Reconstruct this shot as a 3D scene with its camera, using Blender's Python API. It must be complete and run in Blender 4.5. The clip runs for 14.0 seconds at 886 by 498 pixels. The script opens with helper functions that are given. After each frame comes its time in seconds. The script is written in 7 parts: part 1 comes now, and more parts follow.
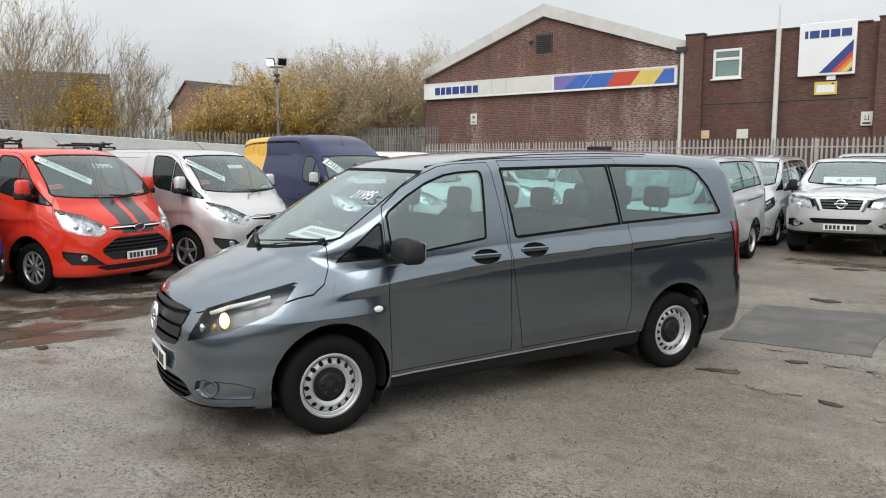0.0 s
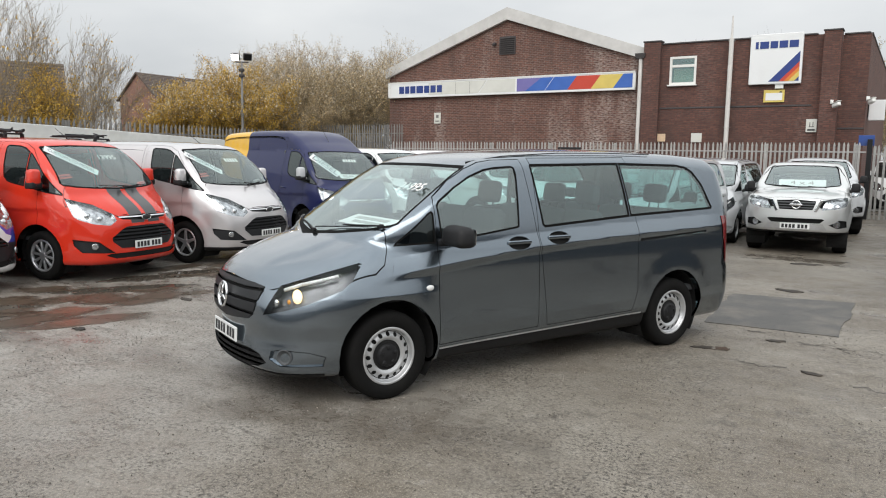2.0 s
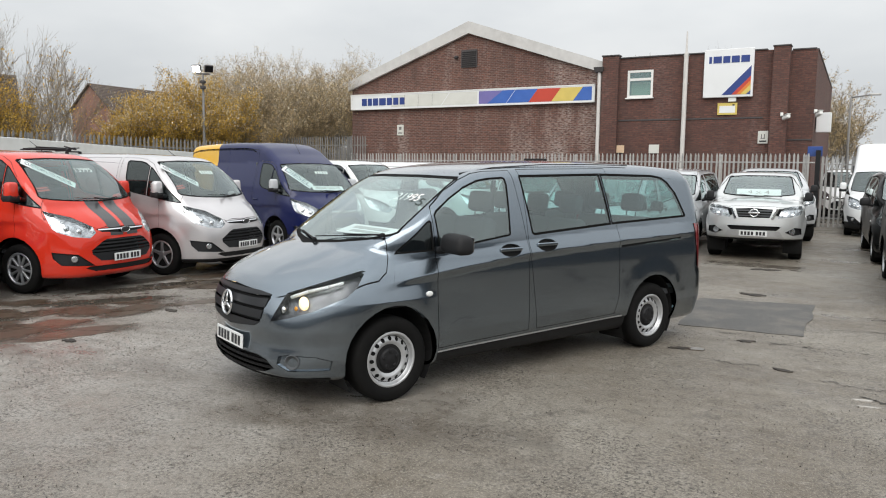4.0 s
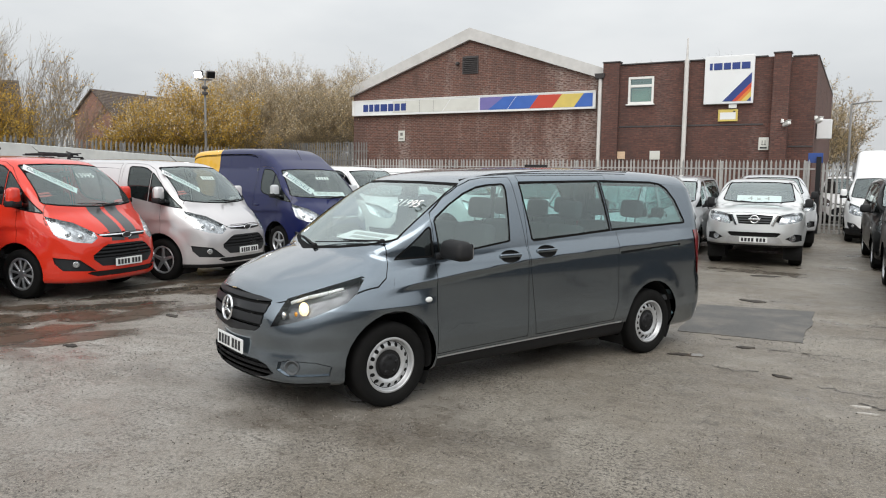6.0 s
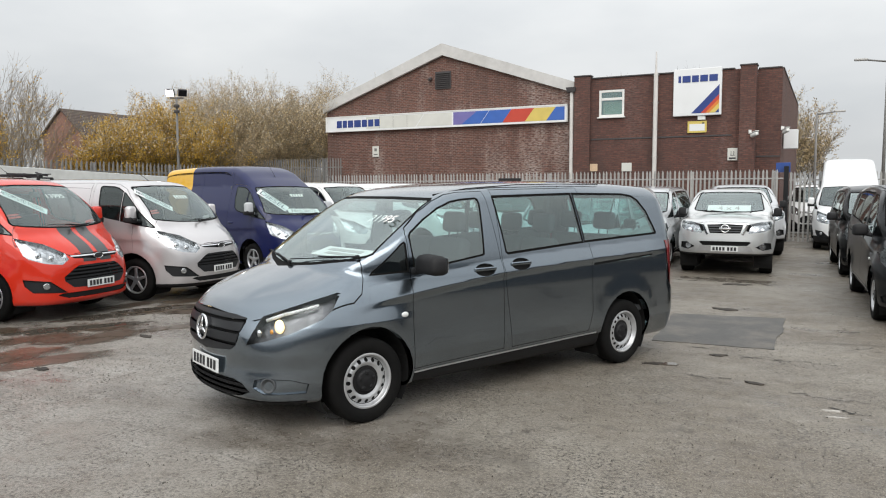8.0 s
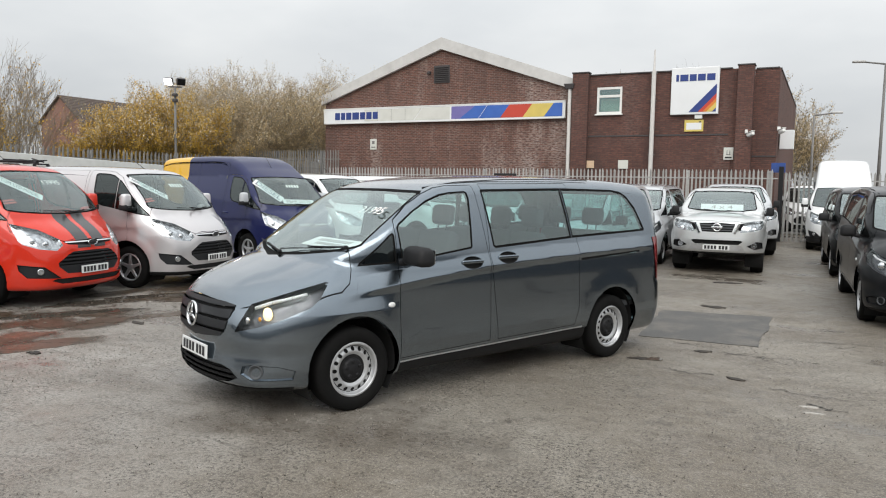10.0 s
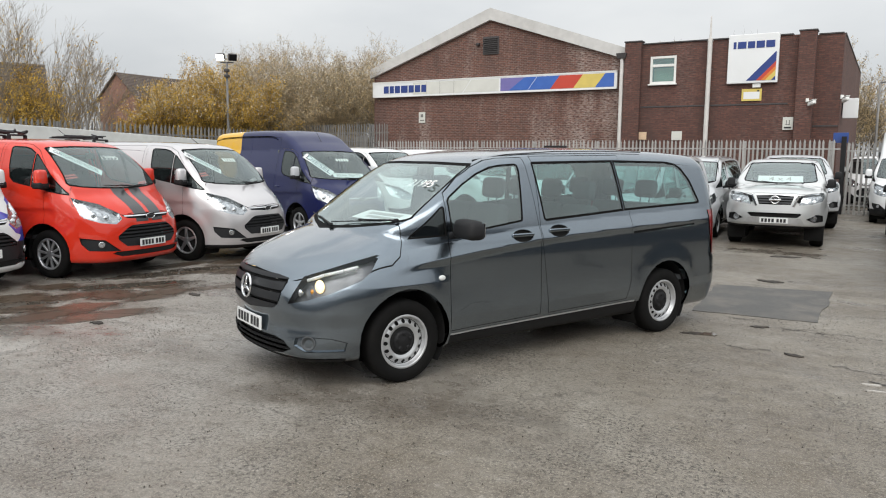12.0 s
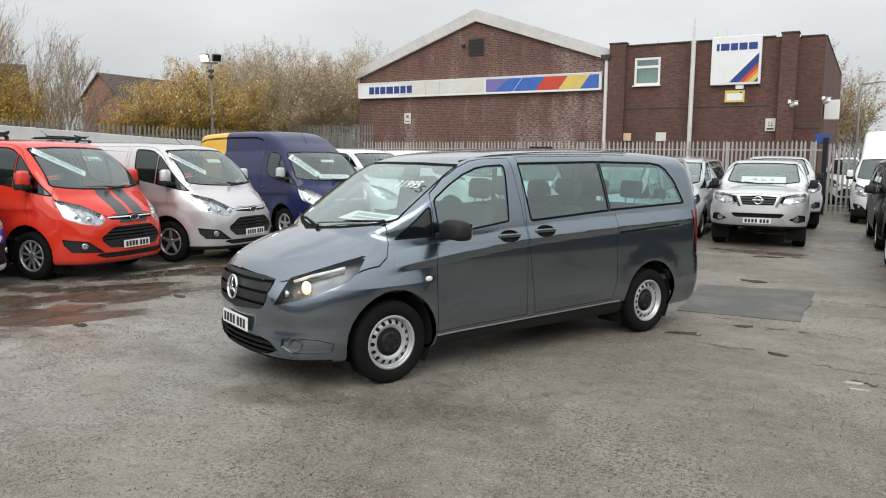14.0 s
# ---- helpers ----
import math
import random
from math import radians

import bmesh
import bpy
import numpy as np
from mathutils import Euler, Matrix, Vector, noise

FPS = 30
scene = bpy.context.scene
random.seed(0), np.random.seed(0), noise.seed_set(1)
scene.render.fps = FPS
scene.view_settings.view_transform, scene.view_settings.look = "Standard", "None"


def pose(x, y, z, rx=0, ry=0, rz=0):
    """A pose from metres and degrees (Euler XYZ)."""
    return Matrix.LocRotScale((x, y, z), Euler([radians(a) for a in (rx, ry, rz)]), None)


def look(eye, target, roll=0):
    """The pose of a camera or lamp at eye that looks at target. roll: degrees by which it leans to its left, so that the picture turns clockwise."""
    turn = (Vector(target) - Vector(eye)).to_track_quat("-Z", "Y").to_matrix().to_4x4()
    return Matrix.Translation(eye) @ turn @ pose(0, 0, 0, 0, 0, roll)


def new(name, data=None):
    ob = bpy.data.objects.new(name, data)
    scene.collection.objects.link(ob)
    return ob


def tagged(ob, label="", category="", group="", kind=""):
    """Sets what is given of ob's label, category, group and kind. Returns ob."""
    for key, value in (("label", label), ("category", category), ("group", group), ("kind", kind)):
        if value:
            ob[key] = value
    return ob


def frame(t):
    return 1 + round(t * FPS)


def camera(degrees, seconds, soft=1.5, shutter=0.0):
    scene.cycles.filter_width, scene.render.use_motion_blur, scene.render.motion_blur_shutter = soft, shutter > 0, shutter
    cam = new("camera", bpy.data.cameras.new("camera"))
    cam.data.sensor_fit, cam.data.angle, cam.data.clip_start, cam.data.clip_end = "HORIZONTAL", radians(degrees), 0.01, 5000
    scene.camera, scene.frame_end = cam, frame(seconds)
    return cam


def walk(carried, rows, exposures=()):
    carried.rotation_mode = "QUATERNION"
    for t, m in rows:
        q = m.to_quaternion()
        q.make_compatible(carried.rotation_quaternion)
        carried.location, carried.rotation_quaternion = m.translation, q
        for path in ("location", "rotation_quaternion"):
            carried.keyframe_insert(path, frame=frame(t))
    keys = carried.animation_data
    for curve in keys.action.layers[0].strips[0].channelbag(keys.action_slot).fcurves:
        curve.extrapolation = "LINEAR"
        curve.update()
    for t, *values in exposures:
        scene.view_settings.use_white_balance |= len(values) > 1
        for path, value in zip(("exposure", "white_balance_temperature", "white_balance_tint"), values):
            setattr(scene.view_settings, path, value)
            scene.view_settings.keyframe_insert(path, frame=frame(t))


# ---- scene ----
cam = camera(61.6, 14.0, soft=1.1)
PATH = [
    (0, (0.355, -2.436, 1.843), (-0.827, -0.841, 1.601), -0.1),
    (0.5, (0.278, -2.696, 1.841), (-0.854, -1.061, 1.627), -0.3),
    (1, (0.116, -2.958, 1.838), (-0.957, -1.283, 1.627), -0.5),
    (1.5, (0.118, -3.193, 1.812), (-0.931, -1.504, 1.595), 0.5),
    (2, (0.129, -3.38, 1.82), (-0.936, -1.705, 1.575), 0.9),
    (2.5, (0.089, -3.551, 1.812), (-0.921, -1.84, 1.583), 0.6),
    (3, (0.003, -3.718, 1.819), (-0.97, -1.985, 1.592), 0.6),
    (3.2, (-0.011, -3.755, 1.816), (-0.978, -2.018, 1.601), 0.6),
    (5.5, (0.003, -3.778, 1.819), (-0.97, -2.044, 1.607), 0.9),
    (6, (0.014, -3.785, 1.822), (-0.958, -2.049, 1.624), 0.8),
    (6.5, (0.03, -3.788, 1.825), (-0.934, -2.046, 1.64), 0.3),
    (7, (0.034, -3.791, 1.823), (-0.911, -2.037, 1.65), 0.1),
    (7.5, (0.037, -3.796, 1.825), (-0.897, -2.036, 1.656), -0.1),
    (8, (0.04, -3.809, 1.826), (-0.878, -2.039, 1.667), -0.1),
    (10.3, (0.162, -3.859, 1.815), (-0.756, -2.091, 1.635), 1.2),
    (10.5, (0.152, -3.859, 1.812), (-0.777, -2.099, 1.61), 1.2),
    (11, (0.122, -3.845, 1.806), (-0.818, -2.096, 1.567), 1.5),
    (11.5, (0.122, -3.834, 1.814), (-0.856, -2.108, 1.566), 0.9),
    (12, (0.136, -3.849, 1.813), (-0.884, -2.147, 1.566), 0.6),
    (12.5, (0.134, -3.86, 1.815), (-0.9, -2.165, 1.572), 0.6),
    (13, (0.135, -3.868, 1.813), (-0.889, -2.166, 1.581), 0.4),
    (13.5, (0.138, -3.87, 1.81), (-0.872, -2.158, 1.593), 0.5),
    (14, (0.13, -3.858, 1.811), (-0.857, -2.136, 1.567), 0.6),
]
walk(cam, [(t, look(eye, target, roll)) for t, eye, target, roll in PATH])

# ---- world, sun, exposure ----
scene.view_settings.exposure = 0.14
SKY_LOW, SKY_HIGH = 1.0, 2.6
world = bpy.data.worlds.new("overcast_sky")
scene.world = world
world.use_nodes = True
wn, wl = world.node_tree.nodes, world.node_tree.links
sky = wn.new("ShaderNodeTexSky")
sky.sky_type, sky.sun_disc = "NISHITA", False
sky.sun_elevation, sky.sun_rotation = radians(38), radians(200)
sky.air_density, sky.dust_density = 1.0, 4.0
grey = wn.new("ShaderNodeHueSaturation")
grey.inputs["Saturation"].default_value = 0.12
grey.inputs["Value"].default_value = 0.10
wl.new(sky.outputs["Color"], grey.inputs["Color"])
tcw = wn.new("ShaderNodeTexCoord")
mpw = wn.new("ShaderNodeMapping")
mpw.inputs["Scale"].default_value = (1.0, 1.0, 2.6)
wl.new(tcw.outputs["Generated"], mpw.inputs["Vector"])
cloud = wn.new("ShaderNodeTexNoise")
cloud.inputs["Scale"].default_value, cloud.inputs["Detail"].default_value = 2.6, 5.0
wl.new(mpw.outputs["Vector"], cloud.inputs["Vector"])
ramp = wn.new("ShaderNodeValToRGB")
ramp.color_ramp.elements[0].position, ramp.color_ramp.elements[0].color = 0.32, (0.53, 0.555, 0.575, 1)
ramp.color_ramp.elements[1].position, ramp.color_ramp.elements[1].color = 0.68, (0.68, 0.695, 0.70, 1)
wl.new(cloud.outputs["Fac"], ramp.inputs["Fac"])
# an overcast sky is two to three times as bright overhead as at the horizon
split = wn.new("ShaderNodeSeparateXYZ")
wl.new(tcw.outputs["Generated"], split.inputs["Vector"])
rise = wn.new("ShaderNodeMapRange")
rise.inputs["From Min"].default_value, rise.inputs["From Max"].default_value = 0.0, 1.0
rise.inputs["To Min"].default_value, rise.inputs["To Max"].default_value = SKY_LOW, SKY_HIGH
wl.new(split.outputs["Z"], rise.inputs["Value"])
lift = wn.new("ShaderNodeVectorMath")
lift.operation = "SCALE"
wl.new(ramp.outputs["Color"], lift.inputs[0])
wl.new(rise.outputs["Result"], lift.inputs["Scale"])
blend = wn.new("ShaderNodeMixRGB")
blend.inputs["Fac"].default_value = 0.85
wl.new(grey.outputs["Color"], blend.inputs["Color1"])
wl.new(lift.outputs["Vector"], blend.inputs["Color2"])
wl.new(blend.outputs["Color"], wn["Background"].inputs["Color"])
wn["Background"].inputs["Strength"].default_value = 1.0

sun = new("sun", bpy.data.lights.new("sun", "SUN"))
sun.data.energy, sun.data.angle, sun.data.color = 1.75, radians(50), (1.0, 0.97, 0.93)
sun.matrix_world = look((20, -40, 45), (0, 0, 0))


# ---- materials ----
def mat(name, color, rough=0.5, metal=0.0, coat=0.0, bump=0.0, scale=20.0, vary=0.12, stain=0.0, stain_color=(0.05, 0.045, 0.04), stain_scale=0.8, spec=0.5, stretch=(1, 1, 1), rough_vary=0.0, lamp=None, piece=0.0, bump_scale=None):
    """A surface with grain at one scale and stains at a larger one."""
    m = bpy.data.materials.new(name)
    m.use_nodes = True
    n, l = m.node_tree.nodes, m.node_tree.links
    b = n["Principled BSDF"]
    b.inputs["Roughness"].default_value, b.inputs["Metallic"].default_value = rough, metal
    b.inputs["Coat Weight"].default_value, b.inputs["Coat Roughness"].default_value = coat, 0.04
    b.inputs["Specular IOR Level"].default_value = spec
    tc = n.new("ShaderNodeTexCoord")
    mp = n.new("ShaderNodeMapping")
    mp.inputs["Scale"].default_value = stretch
    l.new(tc.outputs["Object"], mp.inputs["Vector"])
    fine = n.new("ShaderNodeTexNoise")
    fine.inputs["Scale"].default_value, fine.inputs["Detail"].default_value = scale, 6.0
    l.new(mp.outputs["Vector"], fine.inputs["Vector"])
    hs = n.new("ShaderNodeHueSaturation")
    hs.inputs["Color"].default_value = (*color, 1)
    mr = n.new("ShaderNodeMapRange")
    mr.inputs["To Min"].default_value, mr.inputs["To Max"].default_value = 1 - vary * 1.6, 1 + vary * 1.6
    l.new(fine.outputs["Fac"], mr.inputs["Value"])
    value = mr.outputs["Result"]
    if piece:
        oi = n.new("ShaderNodeObjectInfo")
        pr = n.new("ShaderNodeMapRange")
        pr.inputs["To Min"].default_value, pr.inputs["To Max"].default_value = 1 - piece, 1 + piece
        l.new(oi.outputs["Random"], pr.inputs["Value"])
        mu = n.new("ShaderNodeMath")
        mu.operation = "MULTIPLY"
        l.new(value, mu.inputs[0])
        l.new(pr.outputs["Result"], mu.inputs[1])
        value = mu.outputs["Value"]
    l.new(value, hs.inputs["Value"])
    out = hs.outputs["Color"]
    if stain:
        big = n.new("ShaderNodeTexNoise")
        big.inputs["Scale"].default_value, big.inputs["Detail"].default_value = stain_scale, 8.0
        big.inputs["Roughness"].default_value = 0.65
        l.new(mp.outputs["Vector"], big.inputs["Vector"])
        sr = n.new("ShaderNodeMapRange")
        sr.inputs["From Min"].default_value, sr.inputs["From Max"].default_value = 0.45, 0.72
        sr.inputs["To Max"].default_value = stain
        l.new(big.outputs["Fac"], sr.inputs["Value"])
        mx = n.new("ShaderNodeMixRGB")
        mx.inputs["Color2"].default_value = (*stain_color, 1)
        l.new(sr.outputs["Result"], mx.inputs["Fac"])
        l.new(out, mx.inputs["Color1"])
        out = mx.outputs["Color"]
    l.new(out, b.inputs["Base Color"])
    if rough_vary:
        rr = n.new("ShaderNodeMapRange")
        rr.inputs["To Min"].default_value, rr.inputs["To Max"].default_value = max(0.02, rough - rough_vary), min(1, rough + rough_vary)
        l.new(fine.outputs["Fac"], rr.inputs["Value"])
        l.new(rr.outputs["Result"], b.inputs["Roughness"])
    if bump:
        bn = n.new("ShaderNodeBump")
        bn.inputs["Strength"].default_value, bn.inputs["Distance"].default_value = bump, 0.01
        if bump_scale:
            bt = n.new("ShaderNodeTexNoise")
            bt.inputs["Scale"].default_value, bt.inputs["Detail"].default_value = bump_scale, 4.0
            l.new(mp.outputs["Vector"], bt.inputs["Vector"])
            l.new(bt.outputs["Fac"], bn.inputs["Height"])
        else:
            l.new(fine.outputs["Fac"], bn.inputs["Height"])
        l.new(bn.outputs["Normal"], b.inputs["Normal"])
    if lamp:
        b.inputs["Emission Color"].default_value = (*lamp[0], 1)
        b.inputs["Emission Strength"].default_value = lamp[1]
    return m


def paint(name, color, metal=0.0, rough=0.35, coat=1.0, dirt=0.25):
    """Car paint: pigment, clear coat, and a film of road dirt that is uneven."""
    m = mat(name, color, rough, metal, coat, spec=0.5 if metal > 0.3 else 0.12, vary=0.03, scale=300, stain=dirt, stain_color=tuple(0.75 * c + 0.012 for c in color), stain_scale=1.6)
    b = m.node_tree.nodes["Principled BSDF"]
    b.inputs["Coat IOR"].default_value = 1.55 if max(color) > 0.02 else 1.3
    return m


def clear_glass(name, tint=(0.72, 0.79, 0.77), head_on=0.08, gloss=1.0):
    """Thin glass: it lets light straight through and mirrors more the flatter one looks along it."""
    m = bpy.data.materials.new(name)
    m.use_nodes = True
    n, l = m.node_tree.nodes, m.node_tree.links
    n.remove(n["Principled BSDF"])
    tr, gl, mx, lw = n.new("ShaderNodeBsdfTransparent"), n.new("ShaderNodeBsdfGlossy"), n.new("ShaderNodeMixShader"), n.new("ShaderNodeLayerWeight")
    tr.inputs["Color"].default_value = (*tint, 1)
    gl.inputs["Color"].default_value = (gloss * 0.90, gloss, gloss * 0.99, 1)
    gl.inputs["Roughness"].default_value = 0.02
    lw.inputs["Blend"].default_value = 0.5
    pw, mr = n.new("ShaderNodeMath"), n.new("ShaderNodeMapRange")
    pw.operation = "POWER"
    pw.inputs[1].default_value = 4.0
    l.new(lw.outputs["Facing"], pw.inputs[0])
    mr.inputs["To Min"].default_value, mr.inputs["To Max"].default_value = head_on, 1.0
    l.new(pw.outputs["Value"], mr.inputs["Value"])
    l.new(mr.outputs["Result"], mx.inputs["Fac"])
    l.new(tr.outputs["BSDF"], mx.inputs[1])
    l.new(gl.outputs["BSDF"], mx.inputs[2])
    l.new(mx.outputs["Shader"], n["Material Output"].inputs["Surface"])
    return m


def tarmac():
    """Worn wet yard surface: fine stones, brown film, dark damp areas and shallow puddles."""
    m = bpy.data.materials.new("wet_worn_tarmac")
    m.use_nodes = True
    n, l = m.node_tree.nodes, m.node_tree.links
    b = n["Principled BSDF"]
    tc = n.new("ShaderNodeTexCoord")

    def noise_tex(scale, detail=6.0, rough=0.6, stretch=None):
        t = n.new("ShaderNodeTexNoise")
        t.inputs["Scale"].default_value, t.inputs["Detail"].default_value, t.inputs["Roughness"].default_value = scale, detail, rough
        if stretch:
            mp = n.new("ShaderNodeMapping")
            mp.inputs["Scale"].default_value = stretch
            l.new(tc.outputs["Object"], mp.inputs["Vector"])
            l.new(mp.outputs["Vector"], t.inputs["Vector"])
        else:
            l.new(tc.outputs["Object"], t.inputs["Vector"])
        return t.outputs["Fac"]

    def span(x, a, b_, lo=0.0, hi=1.0):
        r = n.new("ShaderNodeMapRange")
        r.inputs["From Min"].default_value, r.inputs["From Max"].default_value = a, b_
        r.inputs["To Min"].default_value, r.inputs["To Max"].default_value = lo, hi
        l.new(x, r.inputs["Value"])
        return r.outputs["Result"]

    def mixed(fac, c1, c2, kind="MIX"):
        x = n.new("ShaderNodeMixRGB")
        x.blend_type = kind
        for key, v in (("Fac", fac), ("Color1", c1), ("Color2", c2)):
            if isinstance(v, tuple):
                x.inputs[key].default_value = (*v, 1)
            elif isinstance(v, float):
                x.inputs[key].default_value = v
            else:
                l.new(v, x.inputs[key])
        return x.outputs["Color"]

    def join_row(x, y):
        m2 = n.new("ShaderNodeMath")
        m2.operation = "MULTIPLY"
        l.new(x, m2.inputs[0])
        l.new(y, m2.inputs[1])
        return m2.outputs["Value"]

    patches = noise_tex(0.33, 8, 0.66)
    mottled = noise_tex(2.3, 7, 0.68)
    streaks = noise_tex(0.6, 8, 0.66, (0.5, 1.7, 1))
    stones = noise_tex(34, 4, 0.80)
    grain = noise_tex(75, 3, 0.75)
    wet = noise_tex(0.45, 8, 0.64, (0.7, 1.25, 1))
    crack = n.new("ShaderNodeTexVoronoi")
    crack.feature = "DISTANCE_TO_EDGE"
    crack.inputs["Scale"].default_value = 0.22
    warp = n.new("ShaderNodeTexNoise")
    warp.inputs["Scale"].default_value, warp.inputs["Detail"].default_value = 0.9, 6.0
    l.new(tc.outputs["Object"], warp.inputs["Vector"])
    wv = n.new("ShaderNodeVectorMath")
    wv.operation = "MULTIPLY_ADD"
    wv.inputs[1].default_value = (2.2, 2.2, 0)
    l.new(warp.outputs["Color"], wv.inputs[0])
    l.new(tc.outputs["Object"], wv.inputs[2])
    l.new(wv.outputs["Vector"], crack.inputs["Vector"])
    col = mixed(span(patches, 0.40, 0.60), (0.125, 0.102, 0.074), (0.250, 0.229, 0.193))
    sx = n.new("ShaderNodeSeparateXYZ")
    l.new(wv.outputs["Vector"], sx.inputs["Vector"])
    wv_x = sx.outputs["X"]
    col = mixed(span(sx.outputs["X"], -3.2, -1.2, 0.8, 0.0), col, mixed(span(patches, 0.4, 0.62), (0.25, 0.235, 0.215), (0.36, 0.345, 0.325)))
    col = mixed(span(mottled, 0.38, 0.68, 0.0, 0.6), col, (0.185, 0.160, 0.132))
    col = mixed(span(streaks, 0.50, 0.70, 0.0, 0.8), col, (0.100, 0.080, 0.060))
    blots = noise_tex(7.5, 6, 0.75)
    col = mixed(span(blots, 0.53, 0.66, 0.0, 0.75), col, (0.085, 0.068, 0.052))
    col = mixed(span(blots, 0.44, 0.30, 0.0, 0.45), col, (0.40, 0.375, 0.34))
    # dark pits between the stones, where the surface has worn
    worn = span(noise_tex(0.8, 6, 0.7), 0.38, 0.60)
    pits = n.new("ShaderNodeMath")
    pits.operation = "MULTIPLY"
    l.new(span(stones, 0.42, 0.52, 1.0, 0.0), pits.inputs[0])
    l.new(span(worn, 0, 1, 0.25, 1.0), pits.inputs[1])
    col = mixed(pits.outputs["Value"], col, (0.030, 0.024, 0.019))
    col = mixed(span(grain, 0.54, 0.64, 0.0, 0.6), col, (0.42, 0.38, 0.31))
    col = mixed(span(crack.outputs["Distance"], 0.0, 0.005, 0.35, 0.0), col, (0.04, 0.035, 0.03))
    # mud and wet leaves trodden in along the parked row; also painted under-van shade
    mud_and_shade = join_row(span(wv_x, -8.2, -9.6), span(mottled, 0.40, 0.58))
    col = mixed(span(mud_and_shade, 0, 1, 0.0, 0.75), col, (0.062, 0.046, 0.033))
    pool = span(wet, 0.54, 0.62)
    col = mixed(span(pool, 0, 1, 0.0, 0.5), col, (0.075, 0.062, 0.05))
    l.new(col, b.inputs["Base Color"])
    damp = mixed(0.5, pool, span(mottled, 0.35, 0.65))
    l.new(span(damp, 0.0, 1.0, 0.60, 0.10), b.inputs["Roughness"])
    bn = n.new("ShaderNodeBump")
    bn.inputs["Distance"].default_value = 0.02
    l.new(span(pool, 0, 1, 0.75, 0.10), bn.inputs["Strength"])
    l.new(mixed(0.3, stones, noise_tex(7, 6, 0.65)), bn.inputs["Height"])
    l.new(bn.outputs["Normal"], b.inputs["Normal"])
    return m


def brick_mat(name, c1, c2, mortar, weather=0.5):
    """Brick courses on an upright wall, with runs of white bloom and soot."""
    m = bpy.data.materials.new(name)
    m.use_nodes = True
    n, l = m.node_tree.nodes, m.node_tree.links
    b = n["Principled BSDF"]
    b.inputs["Roughness"].default_value = 0.85
    tc, sx, cx = n.new("ShaderNodeTexCoord"), n.new("ShaderNodeSeparateXYZ"), n.new("ShaderNodeCombineXYZ")
    l.new(tc.outputs["Object"], sx.inputs["Vector"])
    ad = n.new("ShaderNodeMath")
    l.new(sx.outputs["X"], ad.inputs[0])
    l.new(sx.outputs["Y"], ad.inputs[1])
    l.new(ad.outputs["Value"], cx.inputs["X"])
    l.new(sx.outputs["Z"], cx.inputs["Y"])
    br = n.new("ShaderNodeTexBrick")
    br.inputs["Scale"].default_value = 1.0
    br.inputs["Brick Width"].default_value, br.inputs["Row Height"].default_value = 0.225, 0.075
    br.inputs["Mortar Size"].default_value, br.inputs["Mortar Smooth"].default_value = 0.010, 0.2
    br.inputs["Color1"].default_value, br.inputs["Color2"].default_value, br.inputs["Mortar"].default_value = (*c1, 1), (*c2, 1), (*mortar, 1)
    l.new(cx.outputs["Vector"], br.inputs["Vector"])
    mp = n.new("ShaderNodeMapping")
    mp.inputs["Scale"].default_value = (1.1, 1.1, 0.35)
    l.new(tc.outputs["Object"], mp.inputs["Vector"])
    big = n.new("ShaderNodeTexNoise")
    big.inputs["Scale"].default_value, big.inputs["Detail"].default_value, big.inputs["Roughness"].default_value = 0.7, 8.0, 0.62
    l.new(mp.outputs["Vector"], big.inputs["Vector"])
    fine = n.new("ShaderNodeTexNoise")
    fine.inputs["Scale"].default_value, fine.inputs["Detail"].default_value = 5.0, 6.0
    l.new(tc.outputs["Object"], fine.inputs["Vector"])
    mp2 = n.new("ShaderNodeMapping")
    mp2.inputs["Scale"].default_value = (4.0, 12.0, 1.0)
    l.new(cx.outputs["Vector"], mp2.inputs["Vector"])
    single = n.new("ShaderNodeTexNoise")
    single.inputs["Scale"].default_value, single.inputs["Detail"].default_value = 1.7, 4.0
    l.new(mp2.outputs["Vector"], single.inputs["Vector"])

    def span(x, lo, hi, amount=1.0):
        r = n.new("ShaderNodeMapRange")
        r.inputs["From Min"].default_value, r.inputs["From Max"].default_value, r.inputs["To Max"].default_value = lo, hi, amount
        l.new(x, r.inputs["Value"])
        return r.outputs["Result"]

    def join(op, x, y):
        m2 = n.new("ShaderNodeMath")
        m2.operation = op
        l.new(x, m2.inputs[0])
        l.new(y, m2.inputs[1])
        return m2.outputs["Value"]

    # white bloom on single bricks, thickest towards the rain pipe
    bloom = join("MULTIPLY", span(join("ADD", big.outputs["Fac"], span(sx.outputs["X"], 0.5, 4.5, 0.09 if weather > 0.3 else 0.0)), 0.52, 0.72), span(single.outputs["Fac"], 0.40, 0.62, weather))
    prev = br.outputs["Color"]
    for fac, colour in ((span(single.outputs["Fac"], 0.52, 0.36, 0.55), (0.055, 0.028, 0.024)), (bloom, (0.50, 0.44, 0.40)), (span(big.outputs["Fac"], 0.46, 0.30, 0.5), (0.06, 0.04, 0.035)), (span(fine.outputs["Fac"], 0.55, 0.8, 0.35), (0.09, 0.05, 0.04))):
        x = n.new("ShaderNodeMixRGB")
        l.new(fac, x.inputs["Fac"])
        l.new(prev, x.inputs["Color1"])
        x.inputs["Color2"].default_value = (*colour, 1)
        prev = x.outputs["Color"]
    l.new(prev, b.inputs["Base Color"])
    bn = n.new("ShaderNodeBump")
    bn.invert = True
    bn.inputs["Strength"].default_value, bn.inputs["Distance"].default_value = 0.7, 0.01
